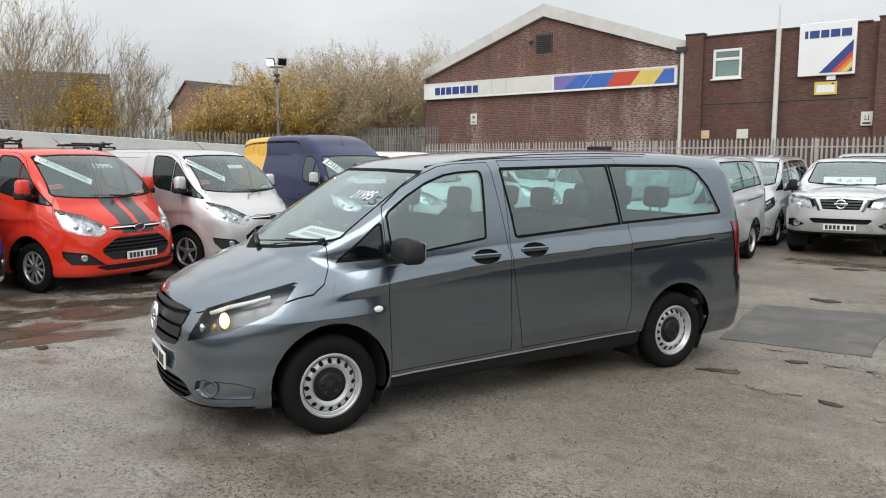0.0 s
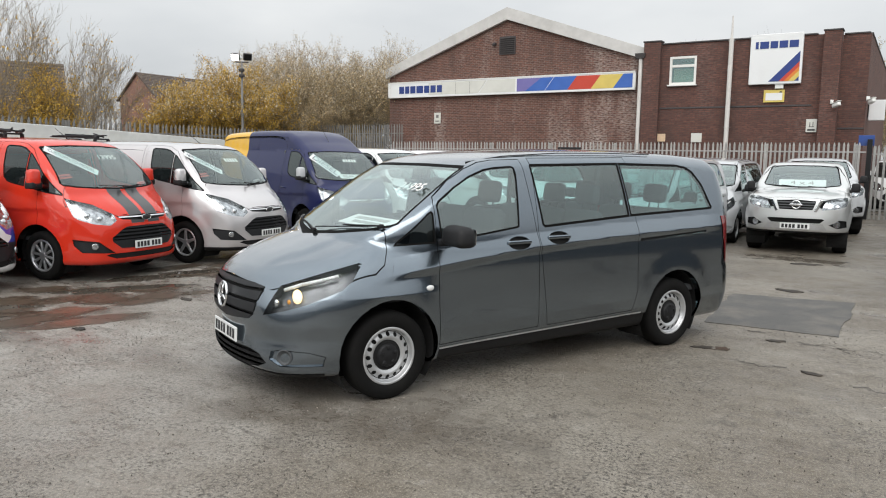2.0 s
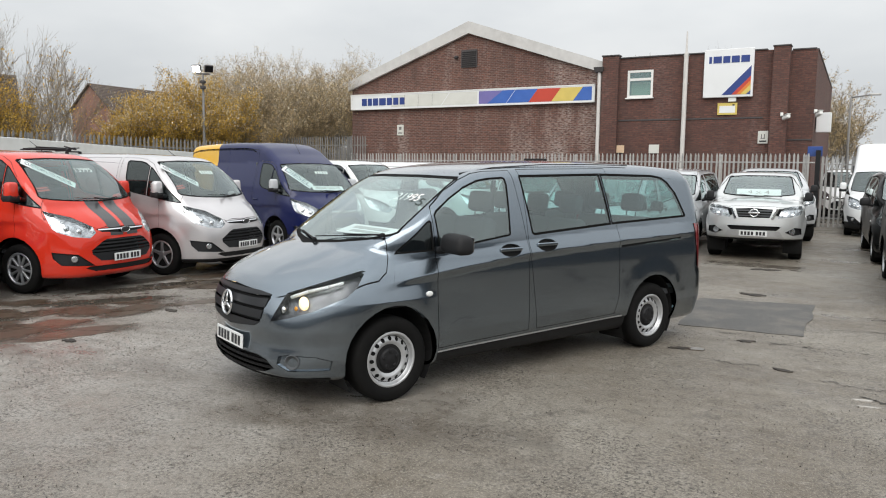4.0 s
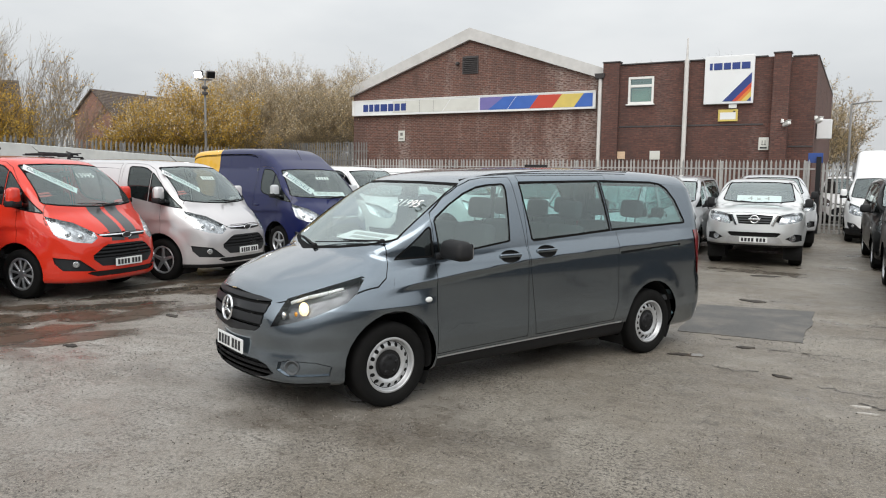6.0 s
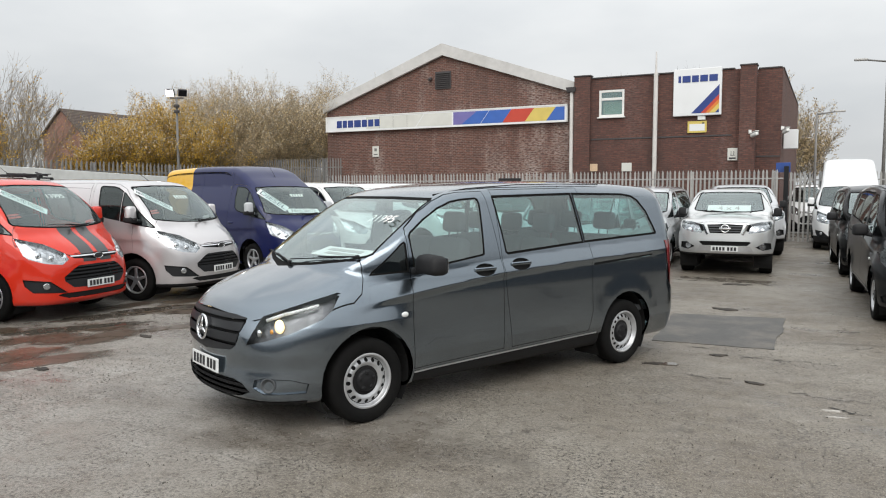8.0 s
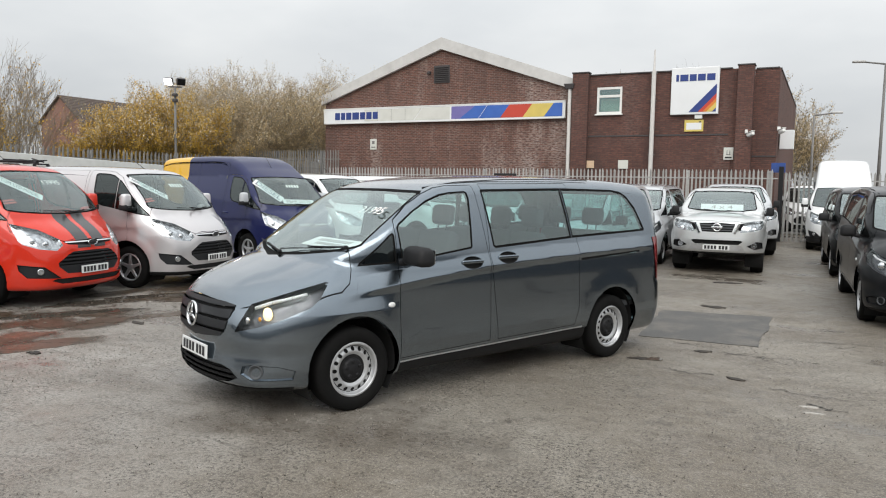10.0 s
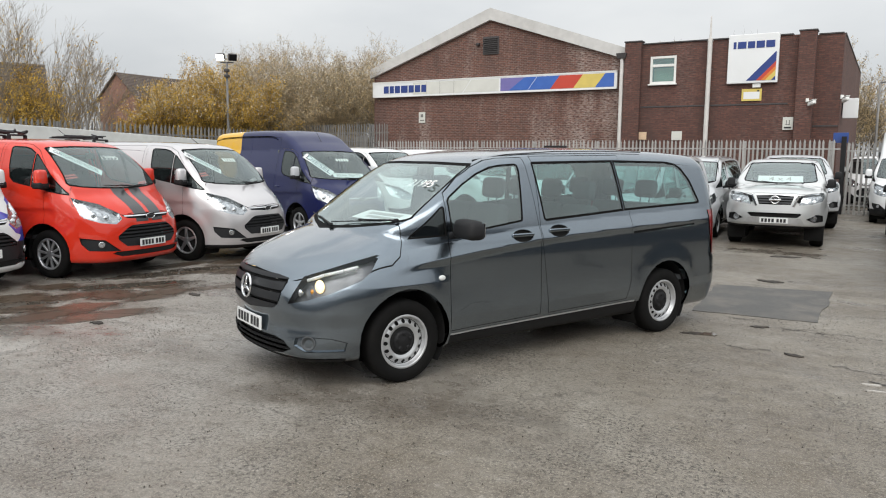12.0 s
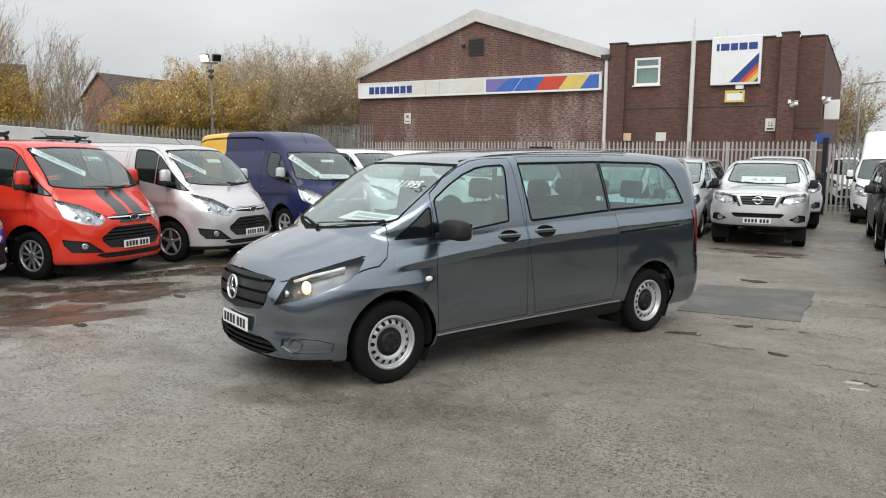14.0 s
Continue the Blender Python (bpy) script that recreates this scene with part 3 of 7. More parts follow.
def wheel(car, at, s, kind, r, width=0.21):
    """One road wheel: dark drum, tyre, rim, cap. s is 1 on the near side (+y), -1 on the other."""
    m = pose(*at, 0, 0, 0 if s > 0 else 180)
    bm = bmesh.new()
    lathe(bm, [(0.02, -0.05), (r * 0.58, -0.05), (r * 0.58, -0.12), (0.02, -0.12)], 24)
    hub = part("wheel", bm, DARK, car, "", True, m)
    bm = bmesh.new()
    rim_r, h = r * 0.645, width / 2
    lathe(bm, [(rim_r, -width + 0.02), (r * 0.9, -width), (r * 0.985, -width + 0.02), (r, -width + 0.05), (r, -h), (r, -0.055), (r * 0.985, -0.022), (r * 0.93, -0.004), (r * 0.80, 0.0), (rim_r + 0.008, -0.008), (rim_r, -0.02), (rim_r, -width + 0.02)], 48)
    part("tyre", bm, RUBBER, hub, "", True)
    if kind == "steel":
        bm = bmesh.new()
        bm.verts.layers.float_vector.new("n")
        prof = [(rim_r + 0.004, -0.012), (rim_r - 0.010, -0.004), (rim_r - 0.018, -0.016), (rim_r - 0.022, -0.045), (rim_r - 0.032, -0.052), (rim_r - 0.050, -0.040), (rim_r - 0.066, -0.030), (rim_r - 0.085, -0.034), (rim_r - 0.10, -0.050), (0.045, -0.055)]
        lathe(bm, prof, 64)
        bm.normal_update()
        bmesh.ops.recalc_face_normals(bm, faces=bm.faces)
        bm.normal_update()
        lay = bm.verts.layers.float_vector["n"]
        for v in bm.verts:
            v[lay] = v.normal if v.normal.y >= 0 else -v.normal
        for i in range(16):
            a = 2 * math.pi * i / 16
            c = Vector((math.cos(a), 0, math.sin(a))) * (rim_r - 0.052)
            t, q = Vector((-math.sin(a), 0, math.cos(a))), Vector((math.cos(a), 0, math.sin(a)))
            pts = [c + t * 0.0165 * math.cos(b) + q * 0.0175 * math.sin(b) for b in (2 * math.pi * j / 10 for j in range(10))]
            fs = carve(bm, pts, (0, 1, 0), lambda p: math.hypot(p.x - c.x, p.z - c.z) < 0.05)
            bmesh.ops.delete(bm, geom=fs, context="FACES")
        part("rim", bm, STEEL_SILVER, hub, "silver steel wheel with round holes")
        bm = bmesh.new()
        lathe(bm, [(0.088, -0.052), (0.086, -0.03), (0.07, -0.022), (0.045, -0.024), (0.03, -0.018), (0.002, -0.017)], 32)
        for i in range(5):
            a = 2 * math.pi * i / 5 + 0.3
            rbox(bm, (0.03, 0.018, 0.03), (0.063 * math.cos(a), -0.024, 0.063 * math.sin(a)), 0.006, (0, -math.degrees(a), 0))
        part("hub_cap", bm, BLACK, hub, "black plastic centre cap", True)
    else:
        bm = bmesh.new()
        lathe(bm, [(rim_r + 0.004, -0.012), (rim_r - 0.008, -0.003), (rim_r - 0.02, -0.012), (rim_r - 0.024, -0.06), (rim_r - 0.03, -0.10)], 48)
        count = 10 if kind == "alloy10" else 5
        for i in range(count):
            a = 2 * math.pi * (i + 0.25) / count
            wide = 0.030 if count == 10 else 0.055
            vs = rbox(bm, (rim_r - 0.035, wide, 0.030), (rim_r / 2, 0, 0), 0.006)
            for v in vs:
                v.co.y *= 1.15 - 0.5 * (v.co.x / rim_r) if count == 5 else 0.8 + 0.4 * (v.co.x / rim_r)
            bmesh.ops.transform(bm, matrix=pose(0, 0, 0, 0, -math.degrees(a), 0) @ pose(0, -0.034, 0, 90, 0, 0), verts=vs)
        lathe(bm, [(0.062, -0.06), (0.06, -0.024), (0.05, -0.016), (0.03, -0.018), (0.002, -0.018)], 24)
        part("rim", bm, ALLOY, hub, "silver alloy spokes", True)
    return hub


def plate(car, at, turn=(0, 0, 0), tilt=0):
    """White plate that faces +x, with dark bars for its characters."""
    m = pose(*at, 0, 0, 90) @ pose(0, 0, 0, tilt, 0, 0)
    bm = bmesh.new()
    rbox(bm, (0.52, 0.012, 0.111), (0, 0, 0), 0.004)
    p = part("number_plate", bm, PLATE_WHITE, car, "white plate with dark bars", m=m)
    bm = bmesh.new()
    rbox(bm, (0.044, 0.003, 0.074), (0, 0, 0))
    first = part("plate_bar", bm, INK, p, m=pose(-0.205, -0.0068, 0))
    for x in (-0.142, -0.079, -0.016, 0.075, 0.138, 0.201):
        share("plate_bar", first.data, p, pose(x, -0.0068, 0))
    return p


def seat(car, at, width=0.5, z=0.35, head=True, name="seat", back=0.62):
    bm = bmesh.new()
    rbox(bm, (0.5, width, 0.15), (at[0] + 0.05, at[1], z + 0.42), 0.05)
    rbox(bm, (0.13, width * 0.96, back), (at[0] - 0.24, at[1], z + 0.42 + back / 2), 0.05, (0, -12, 0))
    rbox(bm, (0.35, width * 0.7, 0.36), (at[0], at[1], z + 0.18), 0.02)
    s = part(name, bm, FABRIC, car, "dark grey fabric seat", True)
    if head:
        bm = bmesh.new()
        rbox(bm, (0.10, 0.27, 0.19), (at[0] - 0.34, at[1], z + 0.42 + back + 0.14), 0.045, (0, -8, 0), seg=3)
        for dy in (-0.06, 0.06):
            tube(bm, (at[0] - 0.32, at[1] + dy, z + 0.40 + back), (at[0] - 0.34, at[1] + dy, z + 0.46 + back + 0.05), 0.007, seg=6)
        part("headrest", bm, FABRIC, s, "", True)
    return s


def mirror_unit(car, at, s, housing, cap=None, size=(0.13, 0.22, 0.19)):
    bm = bmesh.new()
    rbox(bm, size, (at[0], s * (at[1] + size[1] / 2), at[2]), min(size) * 0.32, (0, 0, s * -8), taper=(0.85, 0.9), seg=3)
    rbox(bm, (0.09, 0.16, 0.06), (at[0] + 0.0, s * (at[1] - 0.03), at[2] - size[2] * 0.42), 0.02, (s * 12, 0, 0))
    mo = part("door_mirror", bm, cap or housing, car, "", True)
    bm = bmesh.new()
    rbox(bm, (0.006, size[1] * 0.78, size[2] * 0.74), (at[0] - size[0] / 2 - 0.002, s * (at[1] + size[1] / 2), at[2]), 0.002, (0, 0, s * -8))
    part("mirror_glass", bm, CHROME, mo)
    if cap:
        bm = bmesh.new()
        rbox(bm, (size[0] * 1.03, size[1] * 1.02, size[2] * 0.36), (at[0] - 0.004, s * (at[1] + size[1] / 2), at[2] - size[2] * 0.36), 0.02, (0, 0, s * -8))
        part("mirror_base", bm, housing, mo, "", True)
    return mo


def wipers(car, rows):
    for a, b in rows:
        a, b = Vector(a), Vector(b)
        bm = bmesh.new()
        tube(bm, a, a.lerp(b, 0.55) + Vector((0.008, 0, 0.014)), 0.009, 0.006, 6)
        tube(bm, a.lerp(b, 0.1), b, 0.006, 0.005, 6)
        rbox(bm, (0.035, 0.035, 0.03), a, 0.010)
        part("wiper", bm, BLACK, car)


def cut_part(bm, car, name, pts, along, keep, material, out=0.0, thick=0.0, label="", off=0.0):
    """Cuts an outline from the shell and makes it a part of the car."""
    fs = carve(bm, pts, along, keep, off)
    if not fs:
        return None
    nb = take(bm, fs, out)
    if thick:
        thicken(nb, thick)
    return part(name, nb, material, car, label)


def cut_pane(bm, car, name, pts, along, keep, glass, border=0.025, label="", edge=None, parent=None):
    """A pane with its dark border."""
    fs = carve(bm, pts, along, keep)
    if not fs:
        return None
    ring = take(bm, fs, -0.003)
    inner = carve(ring, pts, along, None, border)
    pane = take(ring, inner, -0.001)
    thicken(ring, 0.03)
    p = part(name, pane, glass, car, label)
    p.visible_shadow = False
    part("window_seal", ring, edge or SEAL, p)
    return p


def cut_door(bm, car, name, pts, along, keep, material, gap=0.005):
    fs = carve(bm, pts, along, keep)
    if not fs:
        return None
    ring = take(bm, fs)
    inner = carve(ring, pts, along, None, gap)
    door = take(ring, inner)
    lay = ring.verts.layers.float_vector["n"]
    for v in ring.verts:
        v.co -= Vector(v[lay]) * 0.012
    thicken(door, 0.02)
    d = part(name, door, material, car)
    left_over = set(ring.faces)
    while left_over:
        # each unbroken stretch of the gap is a piece
        todo, piece = [left_over.pop()], []
        while todo:
            f = todo.pop()
            piece.append(f)
            for e in f.edges:
                for g in e.link_faces:
                    if g in left_over:
                        left_over.discard(g)
                        todo.append(g)
        if len(piece) > 3:
            part("door_gap", take(ring, piece, remove=False), DARK, d)
    ring.free()
    return d


def cut_lamp(bm, car, pts, along, keep, bulb=None, amber=None, back=None, name="headlight", depth=0.07, strip=()):
    fs = carve(bm, pts, along, keep)
    if not fs:
        return None
    lens = take(bm, fs, -0.002)
    bowl = bmesh.new()
    lay = bowl.verts.layers.float_vector.new("n")
    src = lens.verts.layers.float_vector["n"]
    seen = {}
    for f in lens.faces:
        vs = []
        for v in f.verts:
            if v not in seen:
                w = bowl.verts.new(v.co - Vector(v[src]) * depth)
                w[lay] = v[src]
                seen[v] = w
            vs.append(seen[v])
        bowl.faces.new(vs)
    rim = bmesh.new()
    for e in [e for e in lens.edges if e.is_boundary]:
        a, b = e.verts
        q = [rim.verts.new(c) for c in (a.co, b.co, b.co - Vector(b[src]) * depth, a.co - Vector(a[src]) * depth)]
        rim.faces.new(q)
    shape = [(v.co.copy(), Vector(v[src])) for v in lens.verts]
    p = part(name, lens, LENS, car, "clear headlamp lens")
    p.visible_shadow = False
    part("reflector", bowl, back or REFLECTOR, p)
    part("lamp_rim", rim, back or REFLECTOR, p, weld=True)
    for spot, r, material in (bulb or []):
        # each bulb sits just behind the lens
        near = min(shape, key=lambda q: (q[0] - Vector(spot)).length)
        spot = near[0] - near[1] * (r * 0.75 + 0.012)
        b2 = bmesh.new()
        bmesh.ops.create_uvsphere(b2, u_segments=16, v_segments=10, radius=r, matrix=Matrix.Translation(spot) @ Matrix.Diagonal((0.6, 1, 1, 1)))
        part("bulb", b2, material, p, "", True)
    if strip:
        # white running-light strip along the lamp's upper edge
        near = [min(shape, key=lambda q: (q[0] - Vector(spot)).length) for spot in strip]
        line = [q[0] - q[1] * 0.020 for q in near]
        b2 = bmesh.new()
        for a, b in zip(line, line[1:]):
            tube(b2, a, b, 0.013, seg=8)
        part("light_strip", b2, PLATE_WHITE, p, "white running-light strip", True)
    return p


def arches(bm, car, axles, r, zc, half):
    """Opens the four wheel arches and closes them inside with dark liners."""
    for ax in axles:
        for s in (1, -1):
            pts = [(ax + r * math.cos(a), s * 0.9, zc + r * math.sin(a)) for a in (2 * math.pi * i / 28 for i in range(28))]
            fs = carve(bm, pts, (0, 1, 0), lambda p: p.y * s > 0.35 and abs(p.x - ax) < r + 0.1)
            bmesh.ops.delete(bm, geom=fs, context="FACES")
            lb = bmesh.new()
            rings = []
            for y in (s * (half - 0.02), s * 0.55):
                rings.append([lb.verts.new((ax + (r + 0.004) * math.cos(a), y, zc + (r + 0.004) * math.sin(a))) for a in (-0.6 + (math.pi + 1.2) * i / 24 for i in range(25))])
            for i in range(24):
                lb.faces.new((rings[0][i], rings[0][i + 1], rings[1][i + 1], rings[1][i]))
            lb.faces.new(rings[1])
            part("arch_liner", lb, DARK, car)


def cabin(car, x0, x1, half, z, dash_x, dash_z=1.05):
    """Floor, dashboard and steering wheel (right-hand drive)."""
    bm = bmesh.new()
    rbox(bm, (x1 - x0, half * 2, 0.06), ((x0 + x1) / 2, 0, z), 0.01)
    part("cabin_floor", bm, TRIM_GREY, car)
    bm = bmesh.new()
    rbox(bm, (0.50, half * 1.9, 0.42), (dash_x, 0, dash_z - 0.21), 0.08, seg=3)
    rbox(bm, (0.25, 0.40, 0.10), (dash_x - 0.10, -0.40, dash_z + 0.02), 0.04)
    part("dashboard", bm, TRIM_GREY, car, "", True)
    bm = bmesh.new()
    R, c = 0.19, Vector((dash_x - 0.42, -0.40, dash_z - 0.02))
    q = pose(0, 0, 0, 0, -62, 0)
    ring = [c + q @ Vector((R * math.cos(a), R * math.sin(a), 0)) for a in (2 * math.pi * i / 24 for i in range(24))]
    for i in range(24):
        tube(bm, ring[i], ring[(i + 1) % 24], 0.015, seg=6, caps=False)
    for i in (0, 8, 16):
        tube(bm, c, ring[i], 0.014, seg=6)
    tube(bm, c, (dash_x - 0.1, -0.40, dash_z - 0.18), 0.04, 0.03, 8)
    part("steering_wheel", bm, BLACK, car, "", True)


# ---- ground ----
def build_ground():
    bm = bmesh.new()
    xs = [-300, -120, -60] + [-40 + i for i in range(71)] + [60, 120, 300]
    ys = [-300, -120, -60] + [-20 + i for i in range(61)] + [70, 120, 300]
    grid = [[bm.verts.new((x, y, 0.004 * noise.noise((x * 0.35, y * 0.35, 0.0)) if abs(x) < 45 and abs(y) < 45 else 0.0)) for y in ys] for x in xs]
    for i in range(len(xs) - 1):
        for j in range(len(ys) - 1):
            bm.faces.new((grid[i][j], grid[i + 1][j], grid[i + 1][j + 1], grid[i][j + 1]))
    tagged(part("ground", bm, GROUND, None, "worn wet brown-grey tarmac yard", True), category="ground", kind="structure")


def flat_patch(name, pts, material, label, z=0.008):
    """A thin repair or a stain that lies on the yard, with an uneven edge."""
    bm = bmesh.new()
    ring = []
    for i, a in enumerate(pts):
        b = pts[(i + 1) % len(pts)]
        for k in range(8):
            x, y = a[0] + (b[0] - a[0]) * k / 8, a[1] + (b[1] - a[1]) * k / 8
            ring.append((x + 0.05 * noise.noise((x * 5, y * 5, 3)), y + 0.05 * noise.noise((x * 5, y * 5, 9))))
    bot = [bm.verts.new((x, y, -0.02)) for x, y in ring]
    top = [bm.verts.new((x, y, z)) for x, y in ring]
    bm.faces.new(top)
    for i in range(len(ring)):
        j = (i + 1) % len(ring)
        bm.faces.new((bot[i], bot[j], top[j], top[i]))
    bmesh.ops.recalc_face_normals(bm, faces=bm.faces)
    return tagged(part(name, bm, material, None, label), category=name.replace("_", " "), kind="structure")


build_ground()
PATCH = mat("smooth_dark_tarmac_repair", (0.062, 0.060, 0.056), 0.55, vary=0.18, scale=25, stain=0.7, stain_color=(0.17, 0.15, 0.125), stain_scale=2.2, bump=0.6, bump_scale=70)
flat_patch("tarmac_patch", [(-1.95, 7.35), (-0.44, 7.62), (-0.46, 5.33), (-1.8, 5.25)], PATCH, "dark smooth rectangular tarmac repair in the yard")


# ---- mud, puddles and marks on the yard ----
def soft_patch(name, c1, c2, rough, cover=0.85):
    """A thin film or painted reflection on the yard that breaks up and thins out towards its edge."""
    m = bpy.data.materials.new(name)
    m.use_nodes = True
    n, l = m.node_tree.nodes, m.node_tree.links
    b = n["Principled BSDF"]
    b.inputs["Roughness"].default_value = rough
    tc = n.new("ShaderNodeTexCoord")
    tex = {}
    for key, scale in (("break", 3.2), ("grain", 16.0)):
        t = n.new("ShaderNodeTexNoise")
        t.inputs["Scale"].default_value, t.inputs["Detail"].default_value, t.inputs["Roughness"].default_value = scale, 8.0, 0.7
        l.new(tc.outputs["Object"], t.inputs["Vector"])
        tex[key] = t.outputs["Fac"]
    mix = n.new("ShaderNodeMixRGB")
    mix.inputs["Color1"].default_value, mix.inputs["Color2"].default_value = (*c1, 1), (*c2, 1)
    l.new(tex["grain"], mix.inputs["Fac"])
    l.new(mix.outputs["Color"], b.inputs["Base Color"])
    mp = n.new("ShaderNodeMapping")
    mp.inputs["Location"].default_value, mp.inputs["Scale"].default_value = (-1, -1, 0), (2, 2, 0)
    l.new(tc.outputs["Generated"], mp.inputs["Vector"])
    far = n.new("ShaderNodeVectorMath")
    far.operation = "LENGTH"
    l.new(mp.outputs["Vector"], far.inputs[0])
    add = n.new("ShaderNodeMath")
    add.operation = "MULTIPLY_ADD"
    add.inputs[1].default_value = -0.9
    l.new(far.outputs["Value"], add.inputs[0])
    l.new(tex["break"], add.inputs[2])
    fade = n.new("ShaderNodeMapRange")
    fade.inputs["From Min"].default_value, fade.inputs["From Max"].default_value, fade.inputs["To Max"].default_value = -0.28, 0.18, cover
    l.new(add.outputs["Value"], fade.inputs["Value"])
    l.new(fade.outputs["Result"], b.inputs["Alpha"])
    return m


MUD = mat("wet_leaf_mud", (0.060, 0.044, 0.030), 0.34, vary=0.35, scale=14, stain=0.6, stain_color=(0.13, 0.10, 0.07), stain_scale=3, bump=0.5, bump_scale=40, rough_vary=0.2)
PUDDLE = mat("shallow_puddle", (0.075, 0.064, 0.052), 0.05, vary=0.2, scale=6)
RED_REFLECTION = soft_patch("red_van_reflection", (0.26, 0.085, 0.05), (0.20, 0.12, 0.085), 0.45, 0.35)
MUD_FILM = soft_patch("wet_mud_film", (0.050, 0.036, 0.024), (0.11, 0.08, 0.055), 0.32, 0.9)
HOLE = mat("wet_pothole", (0.018, 0.014, 0.011), 0.8, vary=0.5, scale=25, stain=0.6, stain_color=(0.10, 0.08, 0.06), stain_scale=9, bump=0.6, bump_scale=50)
WORN_PAINT = mat("worn_white_paint", (0.40, 0.38, 0.35), 0.6, vary=0.4, scale=60, stain=0.8, stain_color=(0.22, 0.2, 0.17), stain_scale=9)
CRACK = mat("dark_crack", (0.028, 0.024, 0.02), 0.7, vary=0.2)


def blob(name, x, y, rx, ry, turn, seed, material, label, z=0.006):
    """A flat patch with a ragged outline."""
    bm = bmesh.new()
    ring = []
    k = 44
    c, s = math.cos(radians(turn)), math.sin(radians(turn))
    for i in range(k):
        a = 2 * math.pi * i / k
        r = 1 + 0.55 * noise.noise((math.cos(a) * 1.3, math.sin(a) * 1.3, seed * 3.7)) + 0.35 * noise.noise((math.cos(a) * 4, math.sin(a) * 4, seed * 1.9))
        u, v = rx * r * math.cos(a), ry * r * math.sin(a)
        ring.append((x + u * c - v * s, y + u * s + v * c))
    top = [bm.verts.new((u, v, z)) for u, v in ring]
    low = [bm.verts.new((x + (u - x) * 1.03, y + (v - y) * 1.03, -0.01)) for u, v in ring]
    bm.faces.new(top)
    for i in range(k):
        j = (i + 1) % k
        bm.faces.new((low[i], low[j], top[j], top[i]))
    return tagged(part(name, bm, material, None, label), category="ground mark", kind="structure")


rnd = random.Random(5)
for i in range(64):
    x, y = -8.95 + rnd.gauss(0.35, 0.62), -1.4 + 9.0 * rnd.random()
    blob("mud_patch", x, y, rnd.uniform(0.25, 0.95), rnd.uniform(0.12, 0.36), rnd.uniform(35, 80), i + 1, MUD_FILM, "wet brown mud and leaves before the parked vans", 0.0052 + 0.0001 * i)
for i, (x, y, rx, ry) in enumerate(((-8.75, 2.55, 0.75, 0.20), (-9.0, 4.3, 0.6, 0.18), (-8.95, 0.6, 0.7, 0.2), (-9.3, 3.2, 0.5, 0.22))):
    blob("puddle", x, y, rx, ry, 62, 40 + i, PUDDLE, "shallow rain puddle on the yard", 0.0122 + 0.0002 * i)
# the red van's reflection in the wet ground, painted as two red patches
blob("painted_reflection", -7.9, 1.45, 0.42, 0.20, 50, 61, RED_REFLECTION, "painted red reflection of a van on the wet yard", 0.0132)
blob("painted_reflection", -7.4, 1.0, 0.32, 0.12, 40, 62, RED_REFLECTION, "painted red reflection of a van on the wet yard", 0.0134)
for i, (x, y, r) in enumerate(((-1.31, 8.13, 0.15), (-0.977, 4.744, 0.075), (-0.528, 3.638, 0.065), (-1.52, 4.035, 0.08), (-1.49, 11.37, 0.2), (-7.05, 0.95, 0.07), (-7.5, 2.63, 0.08))):
    blob("dark_hole", x, y, r * 1.3, r * 0.6, rnd.uniform(-30, 30), 70 + i, HOLE, "small dark pothole in the yard", 0.0102)
for i, (x, y) in enumerate(((0.12, 2.98), (0.17, 2.80))):
    blob("paint_mark", x, y, 0.08, 0.016, 10, 90 + i, WORN_PAINT, "worn white paint smear on the yard", 0.0105)
blob("puddle", -1.375, 4.07, 0.085, 0.065, 20, 88, PUDDLE, "small pale rain puddle on the yard", 0.0112)


def crack_line(pts, seed, wide=0.008):
    """A ragged crack as a thin dark strip."""
    bm = bmesh.new()
    r2 = random.Random(seed)
    prev = None
    for a, b in zip(pts, pts[1:]):
        for k in range(9):
            t = k / 9
            x, y = a[0] + (b[0] - a[0]) * t + r2.gauss(0, 0.022), a[1] + (b[1] - a[1]) * t + r2.gauss(0, 0.022)
            w = wide * r2.uniform(0.2, 1.2)
            cur = (bm.verts.new((x, y - w, 0.0062)), bm.verts.new((x, y + w, 0.0062)))
            if prev:
                bm.faces.new((prev[0], cur[0], cur[1], prev[1]))
            prev = cur
    tagged(part("crack", bm, CRACK, None, "ragged crack in the yard surface"), category="crack", kind="structure")


for i, pts in enumerate((((-0.25, 3.44), (0.05, 3.39), (0.33, 3.33)), ((-0.9, 4.85), (-0.55, 4.75), (-0.2, 4.8), (0.3, 4.75)), ((-0.8, 4.65), (-0.5, 4.9), (-0.3, 4.6)), ((-1.3, 3.75), (-0.95, 3.65), (-0.75, 3.75)),
                        ((-7.9, 1.2), (-7.3, 1.35), (-6.9, 1.7)), ((-7.6, 0.7), (-7.1, 0.9), (-6.7, 1.2)), ((-8.3, 2.9), (-7.7, 3.2)), ((-0.2, 5.9), (0.6, 6.1), (1.4, 6.0)))):
    crack_line(pts, i)
r3 = random.Random(77)
for i in range(22):
    x, y = r3.uniform(-1.7, 2.0), r3.uniform(2.9, 7.6)
    a, k = r3.gauss(0.0, 0.35), r3.uniform(0.12, 0.42)
    crack_line(((x, y), (x + k * math.cos(a), y + k * math.sin(a)), (x + 2 * k * math.cos(a + 0.3), y + 2 * k * math.sin(a + 0.3))), 40 + i, r3.uniform(0.003, 0.009))


